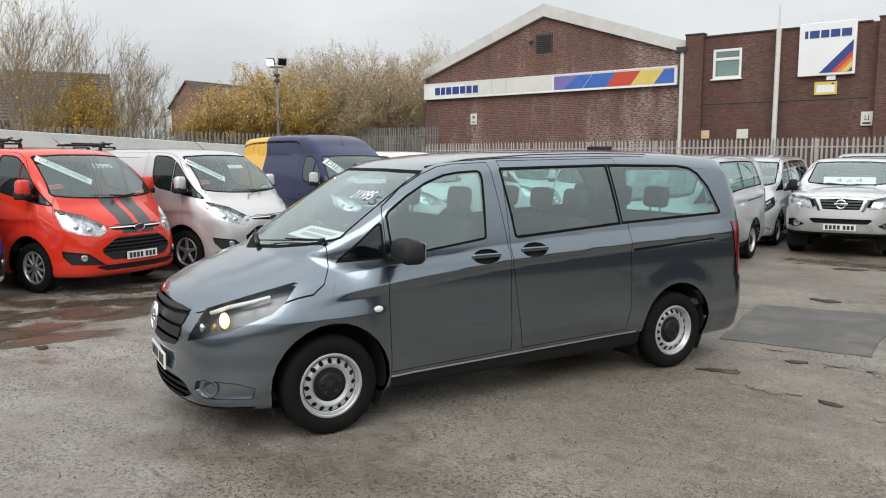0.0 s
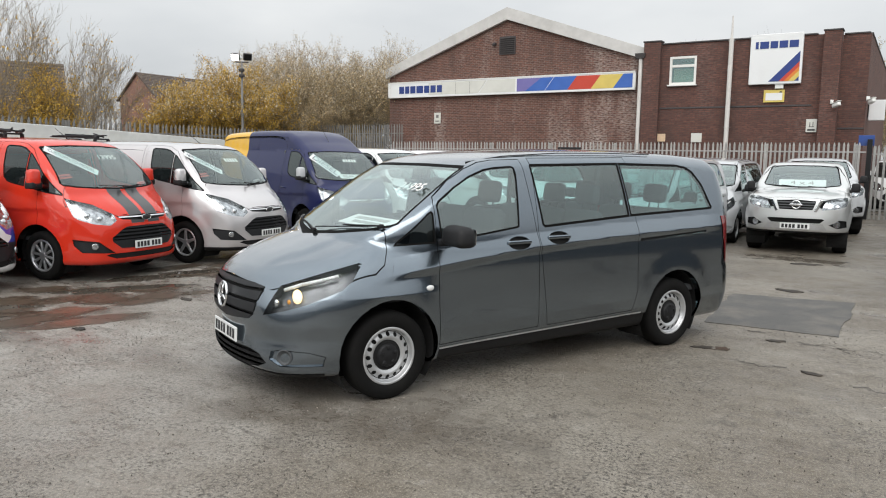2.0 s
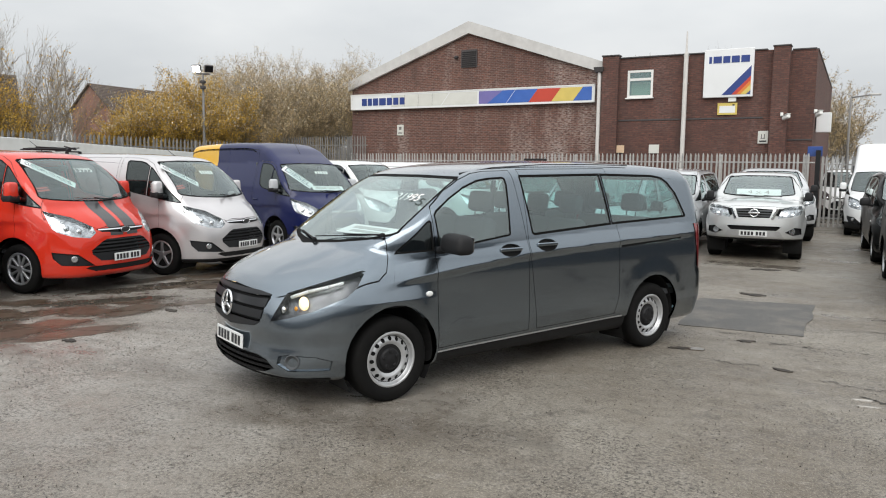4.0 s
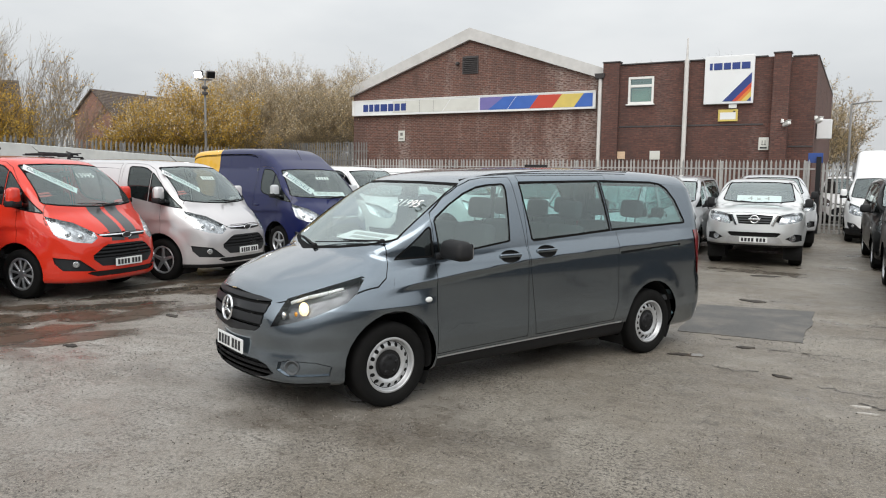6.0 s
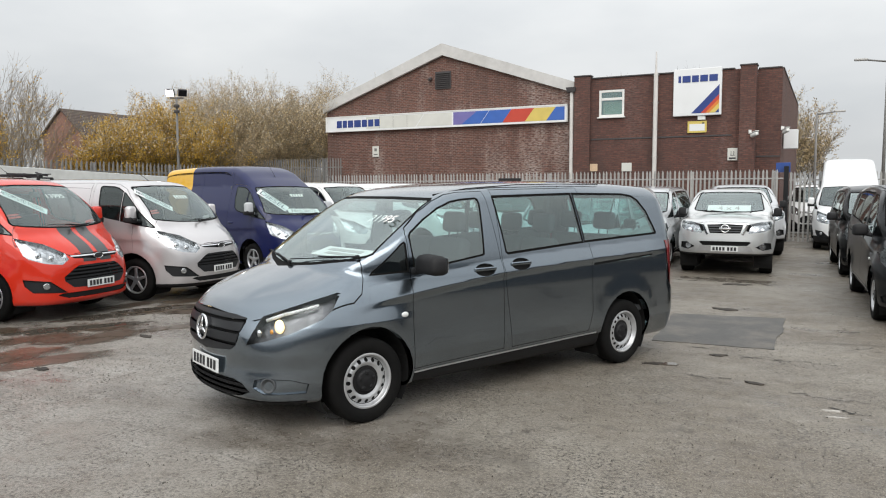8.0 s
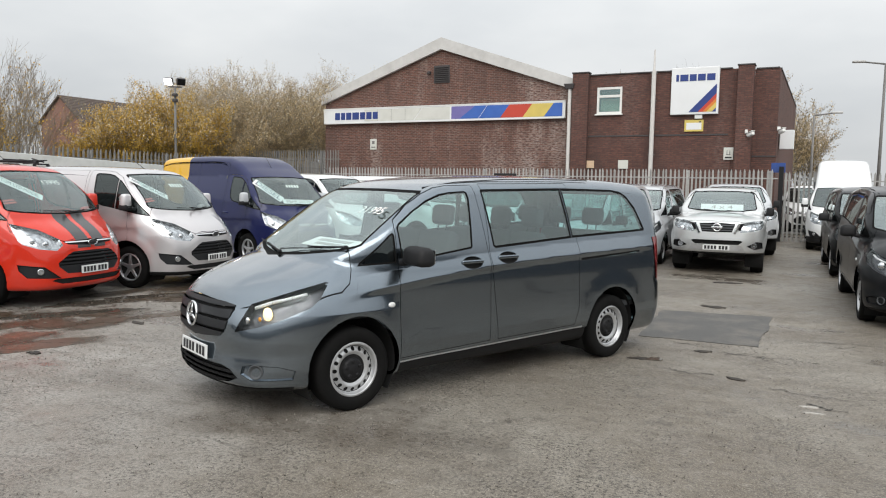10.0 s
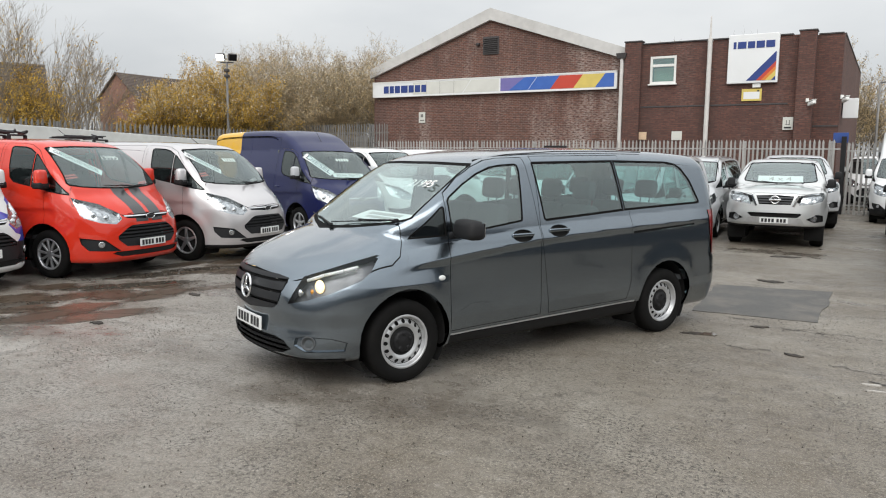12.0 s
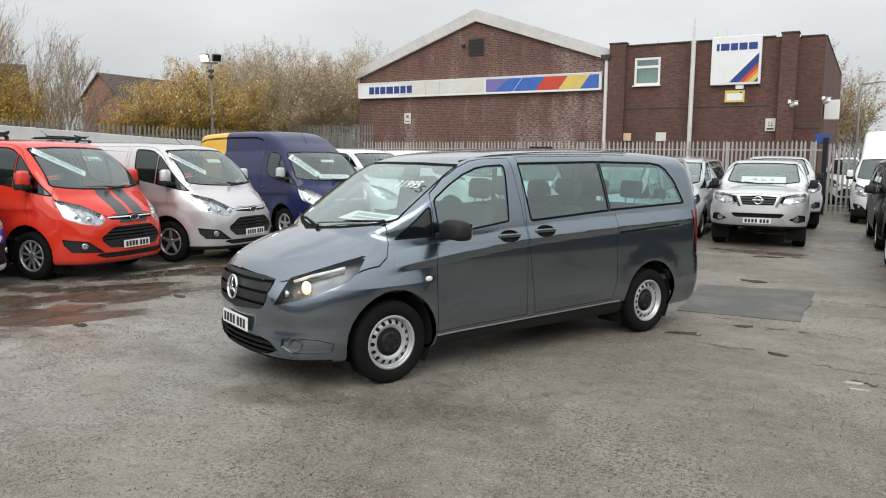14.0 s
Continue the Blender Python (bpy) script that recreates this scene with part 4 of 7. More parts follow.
def island_mat(name, c1, c2, rough):
    """Two colours mixed at random from one small piece to the next."""
    m = bpy.data.materials.new(name)
    m.use_nodes = True
    n, l = m.node_tree.nodes, m.node_tree.links
    g, r = n.new("ShaderNodeNewGeometry"), n.new("ShaderNodeValToRGB")
    r.color_ramp.elements[0].color, r.color_ramp.elements[1].color = (*c1, 1), (*c2, 1)
    l.new(g.outputs["Random Per Island"], r.inputs["Fac"])
    l.new(r.outputs["Color"], n["Principled BSDF"].inputs["Base Color"])
    n["Principled BSDF"].inputs["Roughness"].default_value = rough
    return m


def grit():
    """Loose chippings and specks of dirt on the worn surface, thicker in some patches."""
    rng = np.random.default_rng(5)
    n = 26000
    c = np.stack((rng.uniform(-9.0, 3.2, n), rng.uniform(-2.9, 7.5, n)), 1)
    keep = np.array([noise.noise((x * 0.7, y * 0.7, 2.0)) + 0.45 * noise.noise((x * 2.6, y * 2.6, 7.0)) > g for (x, y), g in zip(c, rng.uniform(-0.45, 0.55, n))])
    c = c[keep]
    n = len(c)
    s = rng.uniform(0.0025, 0.007, (n, 1))
    a = rng.uniform(0, 6.28, n)
    u = np.stack((np.cos(a), np.sin(a)), 1)
    v = np.stack((-u[:, 1], u[:, 0]), 1)
    base = np.zeros((n, 5, 3))
    for k, (p, q) in enumerate(((1, 0), (0.2, 0.8), (-1, 0.1), (-0.1, -0.9))):
        base[:, k, :2] = c + u * s * p + v * s * q
        base[:, k, 2] = 0.001
    base[:, 4, :2], base[:, 4, 2] = c, 0.006 + s[:, 0] * 0.8
    i = np.arange(n)[:, None] * 5
    faces = np.concatenate([i + np.array(f) for f in ((0, 1, 4), (1, 2, 4), (2, 3, 4), (3, 0, 4))], 0)
    me = bpy.data.meshes.new("grit")
    me.from_pydata(base.reshape(-1, 3), [], faces)
    me.materials.append(island_mat("mixed_grit", (0.022, 0.018, 0.014), (0.27, 0.245, 0.215), 0.8))
    tagged(new("grit", me), "loose pale and dark grit on the worn tarmac", "grit", kind="stuff")


grit()


def litter():
    """Wet leaves and twigs along the row of vans."""
    r2 = random.Random(9)
    verts, faces = [], []
    for _ in range(900):
        x, y = -9.1 + r2.gauss(0.3, 0.55), r2.uniform(-1.5, 8.0)
        a, s = r2.uniform(0, 6.28), r2.uniform(0.015, 0.045)
        d = Vector((math.cos(a), math.sin(a), 0))
        u = Vector((-d.y, d.x, 0))
        c = Vector((x, y, 0.013))
        n = len(verts)
        verts += [c - d * s, c + u * s * 0.5 + Vector((0, 0, 0.006)), c + d * s, c - u * s * 0.5]
        faces.append((n, n + 1, n + 2, n + 3))
    me = bpy.data.meshes.new("leaf_litter")
    me.from_pydata([tuple(v) for v in verts], [], faces)
    me.materials.append(MUD)
    tagged(new("leaf_litter", me), "scattered wet brown leaves along the parked row", "leaves", kind="stuff")


litter()


# ---- palisade fences ----
def pale_mesh(height, width=0.068):
    """A W-section steel pale with a pointed, splayed top."""
    bm = bmesh.new()
    half = width / 2
    prof = [(-half, 0.0), (-half * 0.45, -0.016), (0, -0.004), (half * 0.45, -0.016), (half, 0.0)]
    tops = [height - 0.10, height - 0.03, height, height - 0.03, height - 0.10]
    back = [(u, v + 0.004) for u, v in prof]
    f0 = [bm.verts.new((u, v, 0)) for u, v in prof]
    f1 = [bm.verts.new((u * (1.0), v, t)) for (u, v), t in zip(prof, tops)]
    b0 = [bm.verts.new((u, v, 0)) for u, v in back]
    b1 = [bm.verts.new((u, v, t)) for (u, v), t in zip(back, tops)]
    for i in range(4):
        bm.faces.new((f0[i], f0[i + 1], f1[i + 1], f1[i]))
        bm.faces.new((b0[i + 1], b0[i], b1[i], b1[i + 1]))
        bm.faces.new((f1[i], f1[i + 1], b1[i + 1], b1[i]))
    for i in (0, 4):
        bm.faces.new((f0[i], f1[i], b1[i], b0[i]))
    me = bpy.data.meshes.new("pale")
    bm.to_mesh(me)
    bm.free()
    return me


def palisade(name, a, b, z0, height, material, label, pitch=0.15, rails=(0.35, -0.35), bay=2.75, z1=None, skip=None):
    """Rails, posts and single pales from a to b on the plan."""
    a, b = Vector((*a, 0)), Vector((*b, 0))
    run = (b - a)
    length = run.length
    turn = math.degrees(math.atan2(run.y, run.x))
    z1 = z0 if z1 is None else z1
    slope = (z1 - z0) / length
    f = thing(name, pose(a.x, a.y, 0, 0, 0, turn), label, "fence", kind="structure")
    for i in range(int(length / bay) + 1):
        bm = bmesh.new()
        zz = z0 + slope * i * bay
        rbox(bm, (0.055, 0.012, height - 0.05), (0, -0.02, (height - 0.05) / 2), 0)
        rbox(bm, (0.012, 0.10, height - 0.05), (0, 0.03, (height - 0.05) / 2), 0)
        rbox(bm, (0.055, 0.012, height - 0.05), (0, 0.08, (height - 0.05) / 2), 0)
        part("fence_post", bm, material, f, m=pose(i * bay + 0.075, 0.03, zz))
    for r in rails:
        zr = r if r > 0 else height + r
        bm = bmesh.new()
        for seg in range(int(length / bay) + 1):
            x0, x1 = seg * bay, min((seg + 1) * bay, length)
            if x1 - x0 < 0.1:
                continue
            zm = z0 + slope * (x0 + x1) / 2 + zr
            rbox(bm, (x1 - x0 - 0.01, 0.045, 0.045), ((x0 + x1) / 2, 0, zm), 0.004, (0, -math.degrees(math.atan(slope)), 0))
        part("fence_rail", bm, material, f)
    me = pale_mesh(height)
    me.materials.append(material)
    rnd = random.Random(int(length * 100))
    for i in range(int(length / pitch)):
        x = i * pitch + 0.05
        if skip and skip(x):
            continue
        share("pale", me, f, pose(x, -0.024, z0 + slope * x + rnd.uniform(-0.012, 0.012), 0, rnd.gauss(0, 0.35), rnd.gauss(0, 3)))
    return f


# ---- workshop with the gable ----
def build_workshop():
    w = thing("workshop_building", pose(-15.65, 26.5, 0), "red-brown brick workshop with a low gable and a long sign", "building")
    L, R, eave, top = -6.45, 6.25, 5.62, 7.98
    bm = bmesh.new()
    prism(bm, [(L, 0), (R, 0), (R, eave + 0.2), (0, top), (L, eave)], 0.35, "y")
    part("gable_wall", bm, BRICK, w)
    for x, nm in ((L, "side_wall"), (R - 0.35, "side_wall")):
        bm = bmesh.new()
        rbox(bm, (0.35, 24, eave), (x + 0.175, 12.36, eave / 2))
        part(nm, bm, BRICK, w)
    bm = bmesh.new()
    rbox(bm, (R - L, 0.3, eave), ((L + R) / 2, 24.5, eave / 2))
    part("back_wall", bm, BRICK, w)
    # pale verge boards that follow the slopes, with the sheet roof behind them
    for s, xe, ze in ((-1, L - 0.15, 5.74), (1, R + 0.12, 5.93)):
        bm = bmesh.new()
        prism(bm, [(xe, ze - 0.17), (0, top - 0.12), (0, top + 0.40), (xe, ze + 0.27)], -0.16, "y", -0.004)
        part("verge_board", bm, ROOF_SHEET, w, "weathered pale grey verge")
        bm = bmesh.new()
        n = 46
        rows = []
        for i in range(2 * n + 1):
            y = 0.0 + 24.6 * i / (2 * n)
            d = 0.035 if i % 2 else 0.0
            rows.append([bm.verts.new((xe, y, ze + 0.25 + d)), bm.verts.new((0, y, top + 0.34 + d)), bm.verts.new((0, y, top + 0.28 + d)), bm.verts.new((xe, y, ze + 0.19 + d))])
        for p, q in zip(rows, rows[1:]):
            for k in range(4):
                bm.faces.new((p[k], p[(k + 1) % 4], q[(k + 1) % 4], q[k]))
        bmesh.ops.recalc_face_normals(bm, faces=bm.faces)
        part("roof", bm, ROOF_SHEET, w, "grey corrugated sheet roof")
    # louvred vent
    bm = bmesh.new()
    rbox(bm, (0.80, 0.05, 0.78), (0, -0.02, 6.765), 0.01)
    v = part("wall_vent", bm, COPING, w, "dark brown louvred vent")
    for i in range(8):
        bm = bmesh.new()
        rbox(bm, (0.70, 0.05, 0.035), (0, -0.06, 6.47 + i * 0.085), 0.004, (35, 0, 0))
        part("louvre", bm, COPING, v)
    bm = bmesh.new()
    rbox(bm, (0.14, 0.16, 0.12), (-0.62, -0.08, 6.86), 0.03)
    tube(bm, (-0.62, -0.02, 6.86), (-0.62, -0.22, 6.80), 0.035, 0.05, 10)
    part("wall_lamp", bm, COPING, w)
    return w


def build_long_sign():
    """White fascia with a stripe of slanted colour panels; plain letters stand in for the name."""
    s = thing("fascia_sign", pose(-15.65, 26.4, 0), "long white fascia sign with slanted blue red and yellow panels", "sign")
    x0, x1, zb, zt = -6.40, 5.90, 4.64, 5.37
    bm = bmesh.new()
    rbox(bm, (x1 - x0, 0.16, zt - zb), ((x0 + x1) / 2, 0.0, (zb + zt) / 2), 0.012)
    part("sign_box", bm, WHITE_PLASTIC, s)
    bm = bmesh.new()
    for z in (zb + 0.02, zt - 0.02):
        rbox(bm, (x1 - x0 + 0.02, 0.03, 0.05), ((x0 + x1) / 2, -0.085, z), 0.005)
    for x in (x0 + 0.01, x1 - 0.01):
        rbox(bm, (0.05, 0.03, zt - zb), (x, -0.085, (zb + zt) / 2), 0.005)
    part("sign_edge", bm, UPVC, s)
    za, zc = zb + 0.09, zt - 0.09
    run = 0.42
    def slant(u0, u1, lean0, lean1, material, nm="colour_panel"):
        b = bmesh.new()
        prism(b, [(u0, za), (u1, za), (u1 + lean1, zc), (u0 + lean0, zc)], -0.012, "y", -0.0805)
        part(nm, b, material, s)
    slant(-4.05 + 0.0, -1.35, 0, run, CREAM, "pale_panel")
    slant(-1.30, 0.52, run, 0.0, CREAM, "pale_panel")
    slant(0.60, 1.0, 0.0, run + 0.35, SIGN_PURPLE)
    slant(1.0, 1.92, run + 0.35, run, SIGN_BLUE)
    slant(1.95, 2.98, run, run, SIGN_BLUE)
    slant(2.98, 4.02, run, run, SIGN_RED)
    slant(4.02, 4.98, run, run, SIGN_YELLOW)
    slant(4.98, 5.78, run, 0.0, SIGN_BLUE)
    # seven plain blocks of the size and colour of the letters
    x = -5.75
    for wd in (0.29, 0.24, 0.30, 0.38, 0.30, 0.30, 0.29):
        b = bmesh.new()
        rbox(b, (wd, 0.013, 0.34), (x + wd / 2, -0.0865, (zb + zt) / 2 - 0.01), 0.004)
        part("letter_block", b, SIGN_NAVY, s, "plain navy block")
        x += wd + 0.06
    for i, xx in enumerate((-3.3, -2.55, -1.8)):
        b = bmesh.new()
        rbox(b, (0.012, 0.012, zc - za), (xx, -0.087, (za + zc) / 2))
        part("panel_joint", b, GALV_DULL, s)


def wall_with_hole(bm, xs, zs, y0, y1):
    """One wall with a rectangular opening through it."""
    g = {(i, k, j): bm.verts.new((xs[i], (y0, y1)[k], zs[j])) for i in range(4) for k in (0, 1) for j in range(4)}
    for i in range(3):
        for j in range(3):
            if (i, j) == (1, 1):
                continue
            for k in (0, 1):
                bm.faces.new([g[i, k, j], g[i + 1, k, j], g[i + 1, k, j + 1], g[i, k, j + 1]])
    for i in range(3):
        for j in (0, 3):
            bm.faces.new([g[i, 0, j], g[i + 1, 0, j], g[i + 1, 1, j], g[i, 1, j]])
            bm.faces.new([g[j, 0, i], g[j, 0, i + 1], g[j, 1, i + 1], g[j, 1, i]])
    for a, b in (((1, 1), (2, 1)), ((2, 1), (2, 2)), ((2, 2), (1, 2)), ((1, 2), (1, 1))):
        bm.faces.new([g[a[0], 0, a[1]], g[b[0], 0, b[1]], g[b[0], 1, b[1]], g[a[0], 1, a[1]]])
    bmesh.ops.recalc_face_normals(bm, faces=bm.faces)


def build_office():
    """Flat-roofed two-storey block in darker brick, with piers."""
    o = thing("office_building", pose(0, 26.25, 0), "two-storey dark red brick office block with a flat roof", "building")
    wx0, wx1, wz0, wz1 = -8.39, -7.37, 4.75, 5.82
    x0, x1, top = -9.35, -2.9, 6.30
    bm = bmesh.new()
    wall_with_hole(bm, (x0, wx0, wx1, x1), (0, wz0, wz1, top), 0.0, 0.3)
    part("front_wall", bm, BRICK_DARK, o)
    bm = bmesh.new()
    rbox(bm, (0.66, 0.36, top + 0.10), (-9.05, -0.02, (top + 0.10) / 2))
    part("brick_pier", bm, BRICK_DARK, o)
    bm = bmesh.new()
    rbox(bm, (0.55, 0.5, top + 0.07), (-2.75, -0.02, (top + 0.07) / 2))
    part("brick_pier", bm, BRICK_DARK, o)
    bm = bmesh.new()
    rbox(bm, (0.86, 0.3, top - 0.02), (-2.05, 0.45, (top - 0.02) / 2))
    part("set_back_wall", bm, BRICK_DARK, o)
    bm = bmesh.new()
    rbox(bm, (0.3, 14.2, top), (-1.77, 7.72, top / 2))
    part("side_wall", bm, BRICK_DARK, o)
    bm = bmesh.new()
    rbox(bm, (7.1, 0.3, top), (-5.48, 14.65, top / 2))
    part("back_wall", bm, BRICK_DARK, o)
    bm = bmesh.new()
    rbox(bm, (0.3, 14.2, top), (-9.2, 7.4, top / 2))
    part("side_wall", bm, BRICK_DARK, o)
    bm = bmesh.new()
    rbox(bm, (7.1, 13.8, 0.12), (-5.48, 7.5, top - 0.25))
    part("flat_roof", bm, FLAT_ROOF, o)
    bm = bmesh.new()
    for size, at in (((x1 - x0 - 0.9, 0.36, 0.05), ((x0 + x1) / 2 + 0.1, 0.13, top + 0.027)), ((0.72, 0.42, 0.05), (-9.05, -0.02, top + 0.127)), ((0.61, 0.56, 0.05), (-2.75, -0.02, top + 0.097)),
                     ((0.80, 0.36, 0.05), (-2.05, 0.45, top + 0.01)), ((0.36, 14.2, 0.05), (-1.77, 7.75, top + 0.027))):
        rbox(bm, size, at, 0.008)
    part("coping", bm, COPING, o, "thin dark coping")
    bm = bmesh.new()
    rbox(bm, (x1 - x0 - 0.9, 0.02, 0.05), ((x0 + x1) / 2 + 0.05, -0.012, 3.86), 0.004)
    rbox(bm, (0.84, 0.02, 0.05), (-2.05, 0.29, 3.05), 0.004)
    part("string_course", bm, COPING, o)
    # window in its opening
    cx, cz, ww, wh = (wx0 + wx1) / 2, (wz0 + wz1) / 2, wx1 - wx0, wz1 - wz0
    bm = bmesh.new()
    for size, at in (((0.09, 0.10, wh), (wx0 + 0.045, 0.05, cz)), ((0.09, 0.10, wh), (wx1 - 0.045, 0.05, cz)), ((ww - 0.18, 0.10, 0.09), (cx, 0.05, wz0 + 0.045)),
                     ((ww - 0.18, 0.10, 0.09), (cx, 0.05, wz1 - 0.045)), ((ww - 0.18, 0.11, 0.10), (cx, 0.05, wz1 - 0.36))):
        rbox(bm, size, at, 0.008)
    win = part("window", bm, UPVC, o, "white plastic window with a top light")
    for z0, z1 in ((wz0 + 0.09, wz1 - 0.41), (wz1 - 0.31, wz1 - 0.09)):
        bm = bmesh.new()
        rbox(bm, (ww - 0.18, 0.012, z1 - z0), (cx, 0.06, (z0 + z1) / 2))
        p = part("pane", bm, GLASS_REAR, win)
        p.visible_shadow = False
    bm = bmesh.new()
    rbox(bm, (ww + 0.1, 0.16, 0.05), (cx, -0.03, wz0 - 0.03), 0.01)
    part("sill", bm, UPVC, win)
    bm = bmesh.new()
    rbox(bm, (ww - 0.2, 0.01, 0.5), (cx, 0.25, wz0 + 0.38))
    part("blind", bm, mat("beige_blind", (0.5, 0.42, 0.32), 0.8), win)
    bm = bmesh.new()
    rbox(bm, (ww + 0.3, 0.02, wh + 0.3), (cx, 0.6, cz))
    part("room_back", bm, TRIM_GREY, win)


def build_square_sign():
    s = thing("square_sign", pose(-4.56, 26.16, 5.52), "white square sign with diagonal blue red and yellow stripe", "sign")
    W, H = 0.88, 0.89
    bm = bmesh.new()
    rbox(bm, (2 * W, 0.14, 2 * H), (0, 0, 0), 0.02)
    part("sign_box", bm, WHITE_PLASTIC, s)
    bands = ((0.02, 0.36, SIGN_NAVY), (0.36, 0.52, SIGN_RED), (0.52, 0.66, SIGN_ORANGE), (0.66, 0.86, SIGN_YELLOW), (0.86, 1.05, SIGN_NAVY))
    left, right, bot, topz = -0.22, 0.80, -0.80, 0.26
    for a, b, m in bands:
        bm = bmesh.new()
        u0, u1 = left + (right - left) * min(a, 1), left + (right - left) * min(b, 0.97)
        v0, v1 = topz - (topz - bot) * min(a, 1), topz - (topz - bot) * min(b, 0.97)
        if a > 0.8:
            prism(bm, [(u0, bot), (right, bot), (right, v0)], -0.012, "y", -0.0705)
        else:
            prism(bm, [(u0, bot), (u1, bot), (right, v1), (right, v0)], -0.012, "y", -0.0705)
        part("stripe", bm, m, s)
    x = -0.70
    for wd in (0.10, 0.30, 0.25, 0.28, 0.30):
        bm = bmesh.new()
        rbox(bm, (wd, 0.014, 0.25), (x + wd / 2, -0.077, 0.50), 0.004)
        part("letter_block", bm, SIGN_NAVY, s, "plain navy block")
        x += wd + 0.05
    bm = bmesh.new()
    rbox(bm, (0.28, 0.10, 0.16), (0.17, 0.03, -H - 0.08), 0.01)
    part("sign_bracket", bm, UPVC, s)


def notice(at, size, label, board=None, marks=(), turn=0):
    n = thing("notice_board", pose(*at, 0, 0, turn), label, "sign")
    bm = bmesh.new()
    rbox(bm, (size[0], 0.02, size[1]), (0, 0, 0), 0.004)
    part("board", bm, board or CREAM, n)
    for (x, z, w, h), m in marks:
        bm = bmesh.new()
        rbox(bm, (w, 0.004, h), (x, -0.0125, z))
        part("notice_bar", bm, m, n)
    return n


build_workshop()
build_long_sign()
build_office()
build_square_sign()
notice((-4.55, 26.20, 4.21), (0.70, 0.44), "yellow-edged white notice on brick wall", SIGN_YELLOW, [((0, -0.02, 0.56, 0.26), WHITE_PLASTIC), ((0.22, 0.14, 0.08, 0.05), INK)])
notice((-3.25, 26.20, 3.14), (0.35, 0.46), "small white warning notice with a triangle shape", CREAM, [((0, -0.15, 0.24, 0.06), INK), ((-0.05, 0.04, 0.02, 0.16), INK), ((0.05, 0.04, 0.02, 0.16), INK), ((0, -0.04, 0.16, 0.02), INK)])
notice((-19.27, 26.46, 3.65), (0.36, 0.50), "small white notice on weathered brick wall", CREAM, [((0, 0.08, 0.14, 0.14), GALV_DULL), ((0, -0.14, 0.22, 0.05), GALV_DULL)])
notice((-8.60, 26.2, 2.72), (0.38, 0.30), "cream plastic notice above the fence", mat("peach_card", (0.62, 0.45, 0.30), 0.6))
notice((-7.22, 26.2, 2.72), (0.40, 0.34), "cream plastic notice above the fence")


def standing_pipe(name, x, y, z0, z1, r, label, hopper=False, taper=1.0):
    p = thing(name, pose(x, y, z0), label, "pipe")
    bm = bmesh.new()
    tube(bm, (0, 0, 0), (0, 0, z1 - z0), r, r * taper, 14)
    part("pipe_run", bm, PIPE, p, smooth=False)
    for z in np.arange(1.0, z1 - z0, 1.05):
        bm = bmesh.new()
        rbox(bm, (r * 2.7, 0.10, 0.04), (0, 0.02, float(z)), 0.006)
        part("pipe_bracket", bm, GALV_DULL, p)
    if hopper:
        bm = bmesh.new()
        rbox(bm, (0.34, 0.26, 0.20), (0, 0, z1 - z0 + 0.05), 0.01, taper=(1.25, 1.25))
        part("hopper", bm, COPING, p)


standing_pipe("downpipe", -9.50, 26.10, 0.0, 5.85, 0.075, "off-white rainwater pipe with a dark hopper", True)
standing_pipe("flagpole", -6.10, 26.05, 0.0, 6.35, 0.085, "tall off-white painted pole fixed to the wall")
standing_pipe("pole_top", -6.10, 26.05, 6.30, 7.15, 0.045, "thin grey upper end of the wall pole", taper=0.6)


def security_camera(at, turn):
    c = thing("security_camera", pose(*at, 0, 0, turn), "white security camera on a wall bracket", "camera")
    bm = bmesh.new()
    rbox(bm, (0.13, 0.34, 0.13), (0, -0.20, 0.0), 0.03, (-14, 0, 0))
    rbox(bm, (0.15, 0.30, 0.02), (0, -0.22, 0.09), 0.006, (-14, 0, 0))
    part("camera_housing", bm, UPVC, c, "", True)
    bm = bmesh.new()
    tube(bm, (0, 0.05, 0.12), (0, -0.12, 0.0), 0.03, seg=8)
    rbox(bm, (0.12, 0.04, 0.14), (0, 0.05, 0.12), 0.01)
    part("camera_bracket", bm, UPVC, c)


security_camera((-2.60, 25.93, 3.82), 40)
security_camera((-1.55, 26.5, 3.95), 30)

palisade("palisade_fence", (-21.0, 24.7), (-1.40, 24.7), 0.0, 2.52, GALV, "galvanised steel palisade fence with pointed pales", rails=(0.45, -0.32))
palisade("palisade_gate", (-1.22, 24.7), (3.2, 24.7), 0.02, 2.42, GALV, "galvanised palisade gate beside a dark post", rails=(0.30, -0.30), bay=4.2)
gp = thing("gate_post", pose(-1.31, 24.72, 0), "dark square steel gate post", "post")
part("post_tube", boxes(((0.15, 0.15, 2.62), (0, 0, 1.31)), bevel=0.006), BLACK, gp)
palisade("high_palisade_fence", (-38.0, 25.6), (-20.3, 25.2), 0.35, 3.0, GALV_DULL, "tall weathered steel palisade fence behind the yard", rails=(0.5, -0.45))


